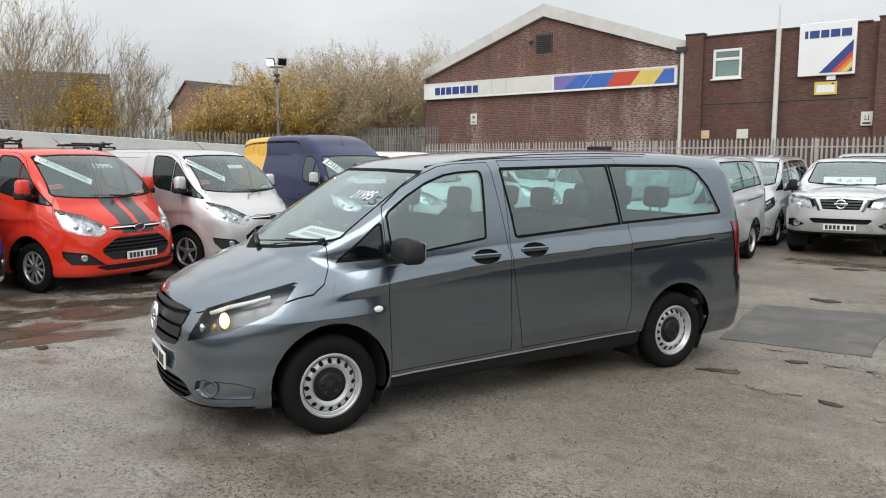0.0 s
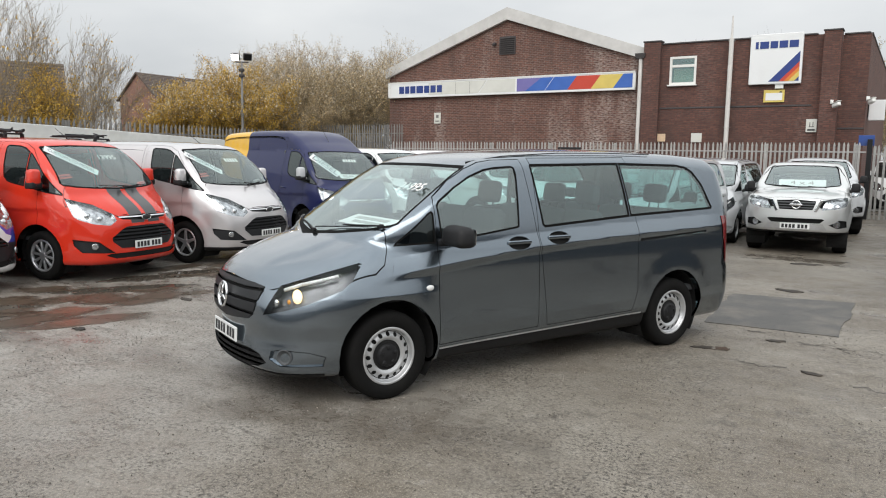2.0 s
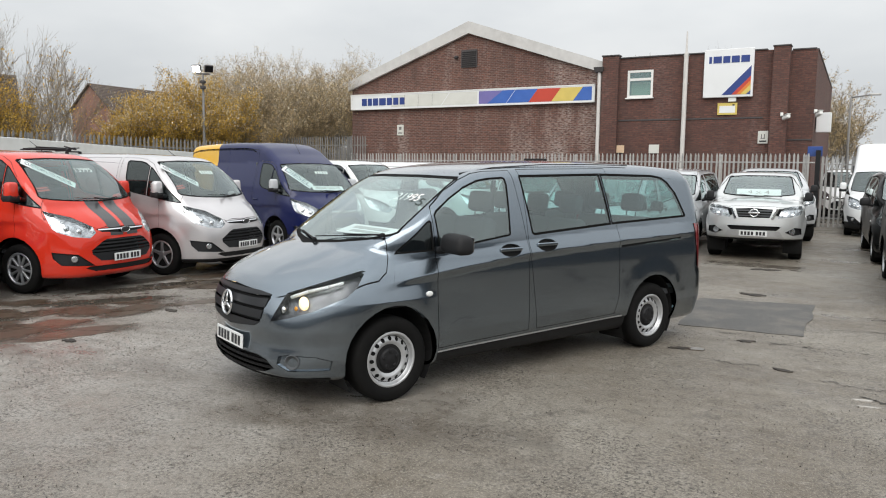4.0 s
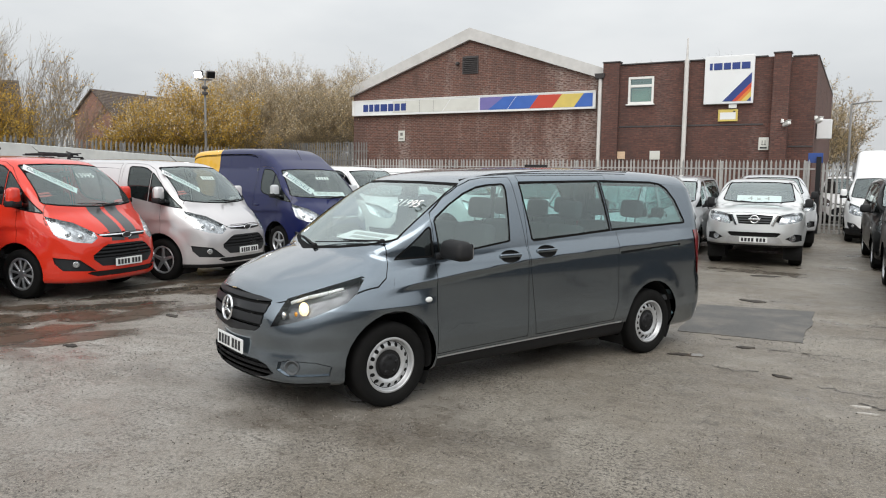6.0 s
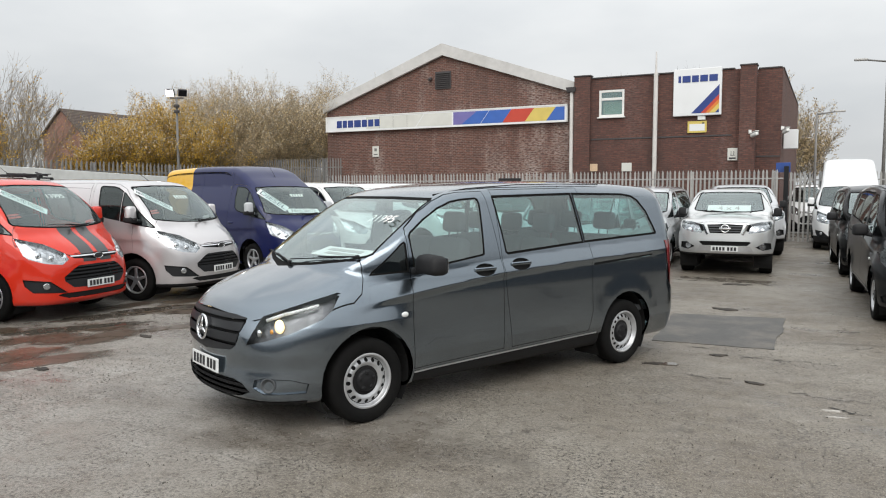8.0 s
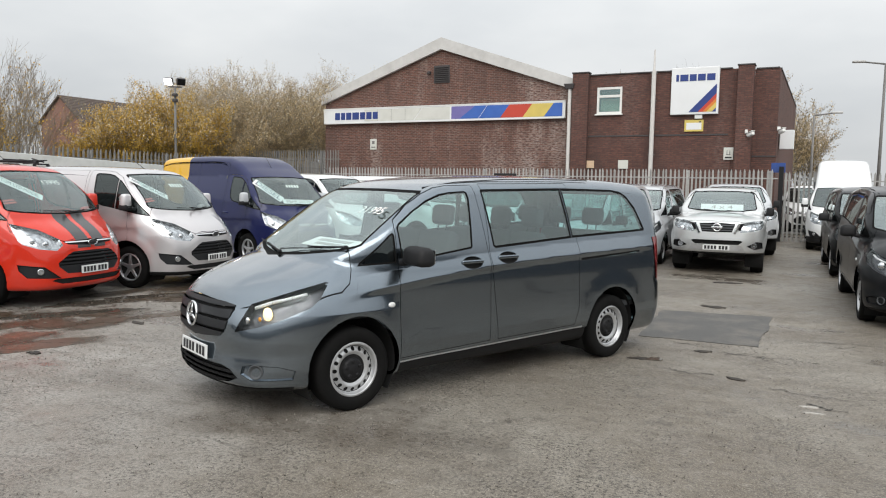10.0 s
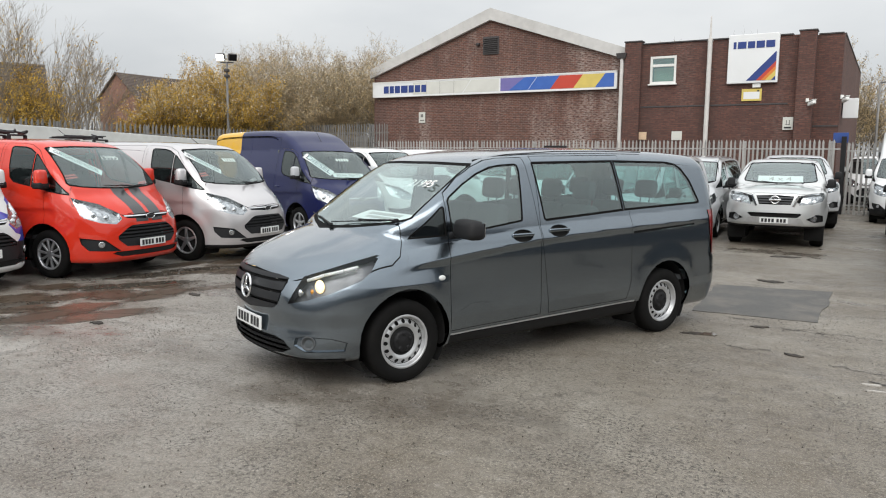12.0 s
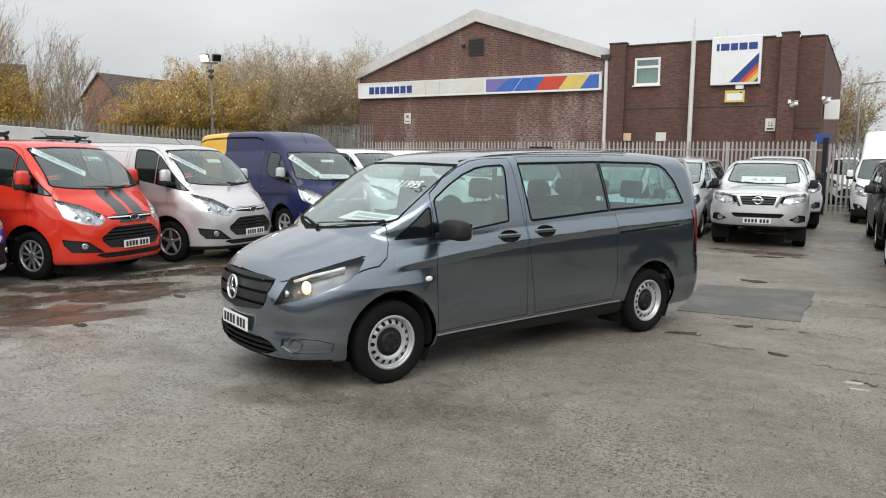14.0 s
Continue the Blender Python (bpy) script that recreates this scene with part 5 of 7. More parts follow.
# ---- rendered boundary wall with the fence behind it ----
def build_boundary_wall():
    w = thing("wall_boundary", pose(0, 0, 0), "dirty white rendered boundary wall", "wall", kind="structure")
    bm = bmesh.new()
    y0, y1, z0, z1, x0, x1 = -6.0, 17.0, 2.93, 2.07, -18.0, -18.0
    n = 46
    rows = []
    for i in range(n + 1):
        t = i / n
        y, z = y0 + (y1 - y0) * t, z0 + (z1 - z0) * t + 0.01 * noise.noise((0, y0 + 23 * t, 5))
        rows.append([bm.verts.new((-18.0, y, 0)), bm.verts.new((-18.0, y, z)), bm.verts.new((-18.22, y, z + 0.02)), bm.verts.new((-18.22, y, 0))])
    for p, q in zip(rows, rows[1:]):
        for k in range(4):
            bm.faces.new((p[k], p[(k + 1) % 4], q[(k + 1) % 4], q[k]))
    bm.faces.new(rows[0])
    bm.faces.new(rows[-1][::-1])
    bmesh.ops.recalc_face_normals(bm, faces=bm.faces)
    part("wall_face", bm, RENDERED, w)


build_boundary_wall()
palisade("boundary_palisade", (-18.6, -6.0), (-18.6, 22.0), 0.55, 2.12, GALV_DULL, "weathered palisade fence behind the white wall", rails=(1.0, -0.30))


def build_floodlight():
    f = thing("floodlight_mast", pose(-26.2, 20.75, 0), "thin grey lamp post with two floodlights, one lit", "lamp post")
    bm = bmesh.new()
    tube(bm, (0, 0, 0), (0, 0, 5.95), 0.075, 0.05, 10)
    part("mast", bm, GALV_DULL, f, smooth=True)
    bm = bmesh.new()
    rbox(bm, (0.6, 0.06, 0.06), (0.02, 0, 5.96), 0.01, (0, 0, 35))
    part("cross_arm", bm, COPING, f)
    for dz in (5.35, 5.6):
        part("mast_box", boxes(((0.22, 0.18, 0.14), (0.05, -0.05, dz)), bevel=0.03), COPING, f)
    for s, material, turn in ((-1, FLOOD_ON, (25, 0, 25)), (1, GLOSS_BLACK, (20, 0, 60))):
        bm = bmesh.new()
        rbox(bm, (0.38, 0.16, 0.32), (0, 0, 0), 0.03)
        h = part("floodlight_housing", bm, COPING, f, m=pose(s * 0.22, s * 0.15, 6.20, *turn))
        bm = bmesh.new()
        rbox(bm, (0.33, 0.012, 0.27), (0, -0.085, 0), 0.004)
        part("floodlight_glass", bm, material, h, "lit white floodlight" if s < 0 else "")


build_floodlight()


def build_house(at, turn, length, depth, eave, ridge, label):
    h = thing("house", pose(*at, 0, 0, turn), label, "house")
    for y in (0, length - 0.3):
        bm = bmesh.new()
        prism(bm, [(-depth / 2, 0), (depth / 2, 0), (depth / 2, eave), (0, ridge), (-depth / 2, eave)], 0.3, "y", y)
        part("gable_wall", bm, BRICK_HOUSE, h)
    for s in (-1, 1):
        bm = bmesh.new()
        rbox(bm, (0.3, length - 0.6, eave), (s * (depth / 2 - 0.15), length / 2, eave / 2))
        part("long_wall", bm, BRICK_HOUSE, h)
    for s in (-1, 1):
        bm = bmesh.new()
        rise, run = ridge - eave + 0.3, depth / 2 + 0.3
        k = 16
        prof = []
        for i in range(k):
            t0, t1 = i / k, (i + 1) / k
            prof += [(s * run * (1 - t0), eave - 0.15 + rise * t0 + 0.08), (s * run * (1 - t1), eave - 0.15 + rise * t1 + 0.03)]
        prism(bm, prof + [(0, eave - 0.25 + rise), (s * run, eave - 0.25)], length + 0.5, "y", -0.25)
        part("roof", bm, TILE_ROOF, h, "brown tiled roof")
    return h


build_house((-69.0, 45.8, 0), 1, 12, 6.0, 7.4, 9.9, "orange brick house with a brown tiled gable roof")
build_house((-42.7, 21.9, 0), 151.2, 16, 9.0, 3.9, 6.7, "brick house with a brown tiled roof behind bare trees")


# ---- unseen walls added behind the walk, to darken what the vans mirror ----
def build_mirrored_wall(name, at, size, label, material):
    bm = bmesh.new()
    rbox(bm, size, at)
    tagged(part(name, bm, material, None, label), category="wall", kind="structure")


build_mirrored_wall("mirrored_wall_south", (-8.0, -17.0, 1.2), (34.0, 0.4, 2.4), "unseen dark blue-grey wall added to darken van reflections", MIRRORED_DARK)
build_mirrored_wall("mirrored_wall_east", (9.2, 3.0, 1.2), (0.4, 40.4, 2.4), "unseen dark blue-grey wall added to darken van reflections", MIRRORED_DARK)

# ---- box sign on the office's side ----
sg = thing("box_sign", pose(-1.33, 27.6, 3.72), "white box sign on the side of the office", "sign")
part("sign_box", boxes(((0.50, 0.30, 0.72), (0, 0, 0)), bevel=0.02), WHITE_PLASTIC, sg)
part("sign_bracket", boxes(((0.16, 0.06, 0.5), (-0.31, 0.05, 0)), bevel=0.01), COPING, sg)


# ---- vehicles: x forward from the front axle, y to the left, z up ----
def vito_side(axles, r):
    """Half width of the passenger van at (x, z): shoulder, sharp waist line, hollow doors, lower bulge and arch lips."""
    waist = curve((-4.3, 1.185), (-3.5, 1.165), (-2.5, 1.135), (-1.45, 1.085), (-0.41, 0.99), (0.0, 0.935), (0.4, 0.86), (0.9, 0.78))

    def f(x, z):
        up = np.maximum(z - 1.10, 0)
        y = 0.957 - 0.180 * (up / 0.8) ** 1.45 - 0.022 * np.maximum(x, 0) ** 2
        y = y - 0.030 * step01(-x, 3.3, 4.3)
        # the front wing leans in towards the bonnet
        y = y - 0.27 * np.clip(z - 0.80, 0, 0.30) * step01(x, -0.50, 0.05)
        d = z - waist(x)
        live = step01(x, 0.22, -0.25) * step01(x, -4.1, -3.5)
        # the shoulder leans in above the waist line; below it the door turns under at once
        y = y - live * 0.27 * np.clip(d, 0, 0.12)
        y = y - live * (0.016 * step01(-d, -0.01, 0.06) - 0.004 * step01(-d, 0.20, 0.5))
        low = 0.475 - 0.022 * x * step01(x, 0.3, -0.4)
        y = y - 0.10 * np.maximum(low - z, 0) - 0.30 * np.maximum(low - 0.09 - z, 0) ** 1.2
        for ax in axles:
            rr = np.hypot(x - ax, z - r - 0.02)
            y = y + 0.012 * step01(rr, 0.62, 0.43) * step01(z, 0.15, 0.35)
        return y
    return f


def vito_form(axles, r):
    nose = curve((0.15, 0.82), (0.22, 0.885), (0.28, 0.930), (0.36, 0.940), (0.44, 0.930), (0.50, 0.922), (0.62, 0.940), (0.72, 0.935), (0.82, 0.912), (0.92, 0.875), (1.02, 0.83), (1.3, 0.6))
    hood = curve((-0.6, 1.24), (-0.2, 1.235), (0.1, 1.215), (0.25, 1.19), (0.45, 1.125), (0.65, 1.05), (0.80, 0.980), (0.93, 0.920))
    roof = curve((-4.4, 1.70), (-4.1, 1.835), (-3.75, 1.885), (-3.2, 1.91), (-2.5, 1.918), (-1.8, 1.908), (-1.25, 1.878), (-0.9, 1.832), (-0.6, 1.76), (-0.3, 1.67), (0.2, 1.5))
    rear = curve((0.2, -4.20), (0.35, -4.235), (0.6, -4.245), (0.72, -4.235), (0.80, -4.205), (1.2, -4.19), (1.5, -4.14), (1.75, -4.06), (1.95, -3.98))

    def drop(x, q):
        ridge = 0.47 - 0.10 * step01(x, 0.2, 0.8)
        return 0.125 * (q / 0.87) ** 2 * (1 - 0.5 * step01(x, 0.30, -0.02)) - 0.012 * step01(q, ridge + 0.05, ridge - 0.05) * step01(x, 0.85, 0.6)
    return van_form(vito_side(axles, r), nose, lambda q: 0.25 * q ** 2 + 0.33 * q ** 7, hood, drop, (0.235, 1.525, 0.29), roof, 0.045, rear, 0.20, 0.22,
                    {"brow": 0.10, "pillar": 0.07, "gutter": 0.13, "wing": 0.24, "tail": 0.16, "corner": 0.30, "lip": 0.07, "root": 0.03})


def vito_roof_edge(x):
    """Height of the passenger van's roof beside its gutter."""
    return float(np.interp(x, (-3.0, -2.4, -1.8, -1.2, -0.85), (1.876, 1.881, 1.872, 1.836, 1.783)))


def build_vito(m, colour, label, detail=True, group="", glass=None, lights=True, name="passenger_van"):
    """Long passenger van with a three-bar grille and steel wheels."""
    car = thing(name, m, label, "van", group)
    axles, r = (0.0, -3.2), 0.336
    flank = vito_side(axles, r)
    wid = lambda x, z: float(flank(np.float64(x), np.float64(z)))
    sil = [(-3.6, 0.24, 0.10), (-2.4, 0.24, 0.10), (-1.2, 0.24, 0.10), (0.0, 0.24, 0.10), (0.60, 0.23, 0.22), (0.84, 0.235, 0.40), (0.92, 0.33, 0.50), (0.92, 0.48, 0.52), (0.93, 0.64, 0.52), (0.915, 0.79, 0.52), (0.87, 0.92, 0.42),
           (0.74, 1.00, 0.28), (0.50, 1.095, 0.17), (0.30, 1.165, 0.15), (0.22, 1.20, 0.10), (0.0, 1.35, 0.10), (-0.25, 1.515, 0.10), (-0.48, 1.66, 0.12), (-0.66, 1.765, 0.15), (-0.9, 1.825, 0.15), (-1.25, 1.87, 0.15), (-1.8, 1.905, 0.14),
           (-2.5, 1.915, 0.14), (-3.2, 1.91, 0.14), (-3.75, 1.885, 0.15), (-3.98, 1.84, 0.17), (-4.06, 1.74, 0.2), (-4.13, 1.5, 0.2), (-4.19, 1.2, 0.2), (-4.21, 0.9, 0.2), (-4.245, 0.6, 0.22), (-4.235, 0.42, 0.2), (-4.12, 0.28, 0.14)]
    bm = sculpt(sil, (-3.75, 0.02, 0.85), vito_form(axles, r), 0.955, 2.2, sub=7 if detail else 4, rows=18 if detail else 13, inner=54 if detail else 18, bow=0.29)
    left, right = 1, -1
    g_front, g_rear = GLASS, glass or GLASS_REAR
    # panes
    screen = [(-0.9, y, z) for y, z in ((0.0, 1.19), (0.35, 1.215), (0.62, 1.25), (0.765, 1.285), (0.80, 1.31), (0.755, 1.62), (0.72, 1.735), (0.69, 1.757), (0.3, 1.768), (-0.3, 1.768), (-0.69, 1.757), (-0.72, 1.735), (-0.755, 1.62), (-0.80, 1.31), (-0.765, 1.285), (-0.62, 1.25), (-0.35, 1.215))]
    cut_pane(bm, car, "windscreen", screen, (1, 0, 0), lambda p: -0.97 < p.x < 0.33 and p.z > 1.15, GLASS_SCREEN, 0.022, "clear windscreen")
    back = [(-4, y, z) for y, z in ((-0.72, 1.25), (0.72, 1.25), (0.66, 1.70), (0.60, 1.76), (-0.60, 1.76), (-0.66, 1.70))]
    cut_pane(bm, car, "rear_window", back, (1, 0, 0), lambda p: p.x < -3.9 and p.z > 1.0, g_rear, 0.03)
    for s, keep in ((1, left), (-1, right)):
        cut_pane(bm, car, "quarter_window", side_pts([(-0.085, 1.145), (-0.105, 1.175), (-0.355, 1.395), (-0.385, 1.41), (-0.40, 1.395), (-0.405, 1.165)], s), (0, 1, 0), keep, GLASS_DARK, 0.014)
        cut_pane(bm, car, "front_door_window", side_pts([(-0.455, 1.16), (-0.43, 1.45), (-0.455, 1.485), (-0.61, 1.59), (-0.77, 1.675), (-0.93, 1.73), (-1.05, 1.748), (-1.225, 1.758), (-1.25, 1.745), (-1.262, 1.69), (-1.235, 1.262), (-1.215, 1.25)], s), (0, 1, 0), keep, g_front, 0.016)
        cut_pane(bm, car, "sliding_door_window", side_pts([(-1.415, 1.755), (-1.43, 1.775), (-2.49, 1.795), (-2.56, 1.300), (-1.515, 1.242), (-1.485, 1.262)], s), (0, 1, 0), keep, g_rear, 0.022)
        cut_pane(bm, car, "rear_side_window", side_pts([(-2.496, 1.795), (-3.30, 1.785), (-3.45, 1.765), (-3.55, 1.715), (-3.66, 1.595), (-3.77, 1.365), (-3.76, 1.345), (-3.72, 1.34), (-2.566, 1.301)], s), (0, 1, 0), keep, g_rear, 0.022)
    # lamps: slim and swept back along the bonnet's edge
    for s in (1, -1):
        pts = [(0.80, s * 0.525, 0.675), (0.72, s * 0.68, 0.715), (0.60, s * 0.80, 0.765), (0.41, s * 0.92, 0.860), (0.355, s * 0.945, 0.925), (0.295, s * 0.93, 1.05), (0.50, s * 0.82, 0.985), (0.74, s * 0.62, 0.885)]
        bulbs = [((0.66, s * 0.735, 0.83), 0.052, BULB_ON), ((0.745, s * 0.60, 0.755), 0.036, CHROME), ((0.70, s * 0.67, 0.775), 0.018, AMBER)] if lights else [((0.62, s * 0.75, 0.84), 0.055, CHROME)]
        cut_lamp(bm, car, pts, (1, s * 0.85, 0), lambda p: p.x > 0.2 and p.y * s > 0.3 and p.z > 0.6, bulbs, depth=0.07, back=LAMP_BACK, strip=[(0.72, s * 0.62, 0.86), (0.62, s * 0.72, 0.905), (0.50, s * 0.81, 0.955), (0.40, s * 0.87, 1.0)])
        cut_part(bm, car, "tail_light", [(x, s * 0.9, z) for x, z in ((-3.97, 0.80), (-4.5, 0.80), (-4.5, 1.27), (-3.885, 1.27))], (0, 1, 0), lambda p: p.y * s > 0.72 and p.x < -3.8, RED_LENS, 0.006, 0.02, "red tail light")
    front = lambda p: p.x > 0.2
    # grille with three bars and the round badge
    fs = carve(bm, [(1, y, z) for y, z in ((0.0, 0.905), (0.40, 0.885), (0.50, 0.868), (0.515, 0.835), (0.46, 0.665), (0.40, 0.625), (0.0, 0.585), (-0.40, 0.625), (-0.46, 0.665), (-0.515, 0.835), (-0.50, 0.868), (-0.40, 0.885))], (1, 0, 0), front)
    gr = take(bm, fs, -0.02)
    bars = []
    for z0, z1 in ((0.600, 0.66), (0.682, 0.745), (0.765, 0.825), (0.846, 0.878)):
        f2 = carve(gr, [(1, -0.495, z0), (1, 0.495, z0), (1, 0.495, z1), (1, -0.495, z1)], (1, 0, 0))
        bars.append(take(gr, f2, 0.026))
    g = part("grille", thicken(gr, -0.02), DARK, car, "black grille opening")
    for b in bars:
        part("grille_bar", thicken(b, 0.03), GRILLE_DARK, g, "dark grey grille bar")
    bm2 = bmesh.new()
    lathe(bm2, [(0.098, 0.0), (0.102, 0.012), (0.094, 0.022), (0.086, 0.012), (0.086, 0.0)], 40, "x")
    for i in range(3):
        a = math.pi / 2 + 2 * math.pi * i / 3
        tube(bm2, (0.014, 0, 0), (0.010, 0.09 * math.cos(a), 0.09 * math.sin(a)), 0.017, 0.004, 6)
    bmesh.ops.transform(bm2, matrix=pose(0.948, 0, 0.750, 0, -6, 0), verts=bm2.verts)
    part("badge_ring", bm2, CHROME, g, "chrome round badge", True)
    # lower intake, fog lamps, lip
    fs = carve(bm, [(1, y, z) for y, z in ((0.0, 0.405), (0.42, 0.405), (0.52, 0.385), (0.60, 0.325), (0.50, 0.285), (0.36, 0.265), (-0.36, 0.265), (-0.50, 0.285), (-0.60, 0.325), (-0.52, 0.385), (-0.42, 0.405))], (1, 0, 0), front)
    low = take(bm, fs, -0.03)
    mesh_bars = []
    for i in range(3):
        z = 0.29 + i * 0.036
        f2 = carve(low, [(1, -0.6, z), (1, 0.6, z), (1, 0.6, z + 0.012), (1, -0.6, z + 0.012)], (1, 0, 0))
        mesh_bars.append(take(low, f2, 0.02))
    lo = part("lower_intake", thicken(low, -0.03), DARK, car, "black lower intake mesh")
    for b in mesh_bars:
        part("intake_bar", b, BLACK, lo)
    for i in range(15):
        bm2 = bmesh.new()
        y = -0.49 + 0.07 * i
        rbox(bm2, (0.02, 0.008, 0.12), (0.905 - 0.25 * y * y, y, 0.34), 0)
        part("intake_bar", bm2, BLACK, lo)
    for s in (1, -1):
        fs = carve(bm, [(0.8, s * 0.60, 0.36), (0.72, s * 0.66, 0.315), (0.55, s * 0.90, 0.32), (0.54, s * 0.92, 0.39), (0.62, s * 0.84, 0.425), (0.74, s * 0.68, 0.44), (0.8, s * 0.62, 0.42)], (1, s * 0.8, 0), lambda p: p.x > 0.05 and p.y * s > 0.2 and p.z < 0.8)
        f3 = take(bm, fs, -0.018)
        fl = f3.verts.layers.float_vector["n"]
        hub = min(f3.verts, key=lambda v: (v.co - Vector((0.72, s * 0.71, 0.385))).length)
        spot, face = hub.co.copy(), Vector(hub[fl])
        fp = part("fog_recess", thicken(f3, -0.018), colour, car, "fog lamp recess")
        bm2 = bmesh.new()
        lathe(bm2, [(0.056, 0.0), (0.058, 0.02), (0.05, 0.026), (0.048, 0.01), (0.002, 0.004)], 24, "x")
        bmesh.ops.transform(bm2, matrix=pose(spot.x - face.x * 0.010, spot.y - face.y * 0.010, 0.383, 0, 0, math.degrees(math.atan2(face.y, face.x))), verts=bm2.verts)
        part("fog_lamp", bm2, TRIM_GREY, fp, "", True)
    cut_part(bm, car, "lower_lip", side_pts([(0.50, 0.10), (1.20, 0.10), (1.20, 0.258), (0.50, 0.258)]), (0, 1, 0), None, BLACK, 0.004, 0.01)
    plate(car, (0.942, 0, 0.475), tilt=-2)
    # bonnet, as far as the foot of the screen
    cut_door(bm, car, "bonnet", [(1.10, 0.20, 1), (0.756, 0.60, 1), (0.613, 0.745, 1), (0.30, 0.895, 1), (0.11, 0.905, 1), (0.02, 0.875, 1), (-0.04, 0.80, 1), (-0.04, -0.80, 1), (0.02, -0.875, 1), (0.11, -0.905, 1), (0.30, -0.895, 1), (0.613, -0.745, 1), (0.756, -0.60, 1), (1.10, -0.20, 1)], (0, 0, 1), lambda p: p.z > 0.85 and p.x > -0.1 and (p.z < 1.18 or p.x - 0.235 + 1.525 * (p.z - 1.2) + 0.29 * p.y * p.y < -0.012), colour, 0.006)
    arches(bm, car, axles, r + 0.078, r + 0.02, 0.90)
    for s, keep in ((1, left), (-1, right)):
        for hx, hz in ((-1.215, 1.128), (-1.655, 1.152)):
            # the cup takes the near-black colour as the shade inside it
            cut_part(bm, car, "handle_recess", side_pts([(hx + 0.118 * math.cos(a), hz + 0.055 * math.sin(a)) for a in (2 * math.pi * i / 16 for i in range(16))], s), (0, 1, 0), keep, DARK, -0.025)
            bm2 = bmesh.new()
            w = wid(hx, hz)
            rbox(bm2, (0.25, 0.022, 0.034), (hx, s * (w + 0.002), hz + 0.006), 0.010, seg=3)
            part("door_handle", bm2, colour, car, "", True)
        cut_door(bm, car, "front_door", side_pts([(-0.425, 0.372), (-0.415, 1.0), (-0.408, 1.46), (-0.43, 1.515), (-0.60, 1.64), (-0.77, 1.73), (-0.92, 1.785), (-1.05, 1.805), (-1.335, 1.815), (-1.43, 1.15), (-1.44, 0.40)], s), (0, 1, 0), keep, colour)
        cut_door(bm, car, "sliding_door", side_pts([(-1.345, 1.825), (-2.60, 1.845), (-2.645, 1.20), (-2.655, 0.62), (-2.60, 0.42), (-1.447, 0.40), (-1.437, 1.15)], s), (0, 1, 0), keep, colour)
        cut_part(bm, car, "slide_rail", side_pts([(-2.675, 1.072), (-3.64, 1.118), (-3.64, 1.138), (-2.675, 1.098)], s), (0, 1, 0), keep, DARK, -0.012, 0.0)
        cut_part(bm, car, "sill", side_pts([(-0.43, 0.10), (-2.80, 0.10), (-2.80, 0.385), (-0.43, 0.335)], s), (0, 1, 0), keep, BLACK, -0.012, 0.02, "black plastic sill")
        cut_part(bm, car, "sill_strip", side_pts([(-0.43, 0.337), (-2.72, 0.385), (-2.72, 0.399), (-0.43, 0.351)], s), (0, 1, 0), keep, STEEL_SILVER, 0.003, 0.02)
        bm2 = bmesh.new()
        bmesh.ops.create_uvsphere(bm2, u_segments=14, v_segments=8, radius=0.028, matrix=Matrix.Translation((-0.335, s * (wid(-0.335, 0.83) + 0.010), 0.83)) @ Matrix.Diagonal((1.2, 0.45, 0.8, 1)))
        part("side_indicator", bm2, PLATE_WHITE, car, "small white side indicator", True)
        mirror_unit(car, (-0.47, 0.955, 1.235), s, BLACK, None, (0.17, 0.33, 0.155) if detail else (0.15, 0.22, 0.17))
        if s > 0:
            for a, b in (((-1.435, 0.835), (-1.375, 0.825)), ((-1.375, 0.825), (-1.335, 0.775)), ((-1.335, 0.775), (-1.318, 0.50))):
                t = Vector((b[0] - a[0], b[1] - a[1])).normalized() * 0.003
                cut_part(bm, car, "fuel_flap_gap", side_pts([(a[0] - t.y, a[1] + t.x), (b[0] - t.y, b[1] + t.x), (b[0] + t.y, b[1] - t.x), (a[0] + t.y, a[1] - t.x)], s), (0, 1, 0), keep, DARK, -0.006)
        bm2 = bmesh.new()
        gutter = [(x, s * q, vito_roof_edge(x)) for x, q in ((-0.85, 0.655), (-1.2, 0.69), (-1.8, 0.70), (-2.4, 0.70), (-3.0, 0.70))]
        for a, b in zip(gutter, gutter[1:]):
            tube(bm2, a, b, 0.005, seg=6)
        part("roof_gutter", bm2, DARK, car)
    on_screen = lambda y, z: (0.265 - 1.525 * (z - 1.2) - 0.29 * y * y, y, z + 0.012)
    wipers(car, [(on_screen(0.10, 1.215), on_screen(-0.62, 1.265)), (on_screen(0.74, 1.285), on_screen(0.06, 1.235))])
    thicken(bm, 0.025)
    part("body", bm, colour, car)
    for ax in axles:
        for s in (1, -1):
            wheel(car, (ax, s * 0.925, r), s, "steel", r, 0.215)
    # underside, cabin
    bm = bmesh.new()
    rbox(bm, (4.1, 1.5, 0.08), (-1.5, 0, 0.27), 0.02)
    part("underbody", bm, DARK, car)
    cabin(car, -3.9, -0.46, 0.85, 0.55, -0.18, 1.12)
    seat(car, (-0.95, -0.42), 0.52)
    seat(car, (-0.95, 0.42), 0.52)
    if detail:
        seat(car, (-0.95, 0.0), 0.40, head=False)
        for x in (-2.05, -3.0):
            for y in (-0.48, 0.05, 0.52):
                seat(car, (x, y), 0.46, back=0.58)
        bm = bmesh.new()
        rbox(bm, (2.3, 1.16, 0.02), (-2.65, 0, 1.815), 0.01)
        part("headlining", bm, LINER, car)
    bm = bmesh.new()
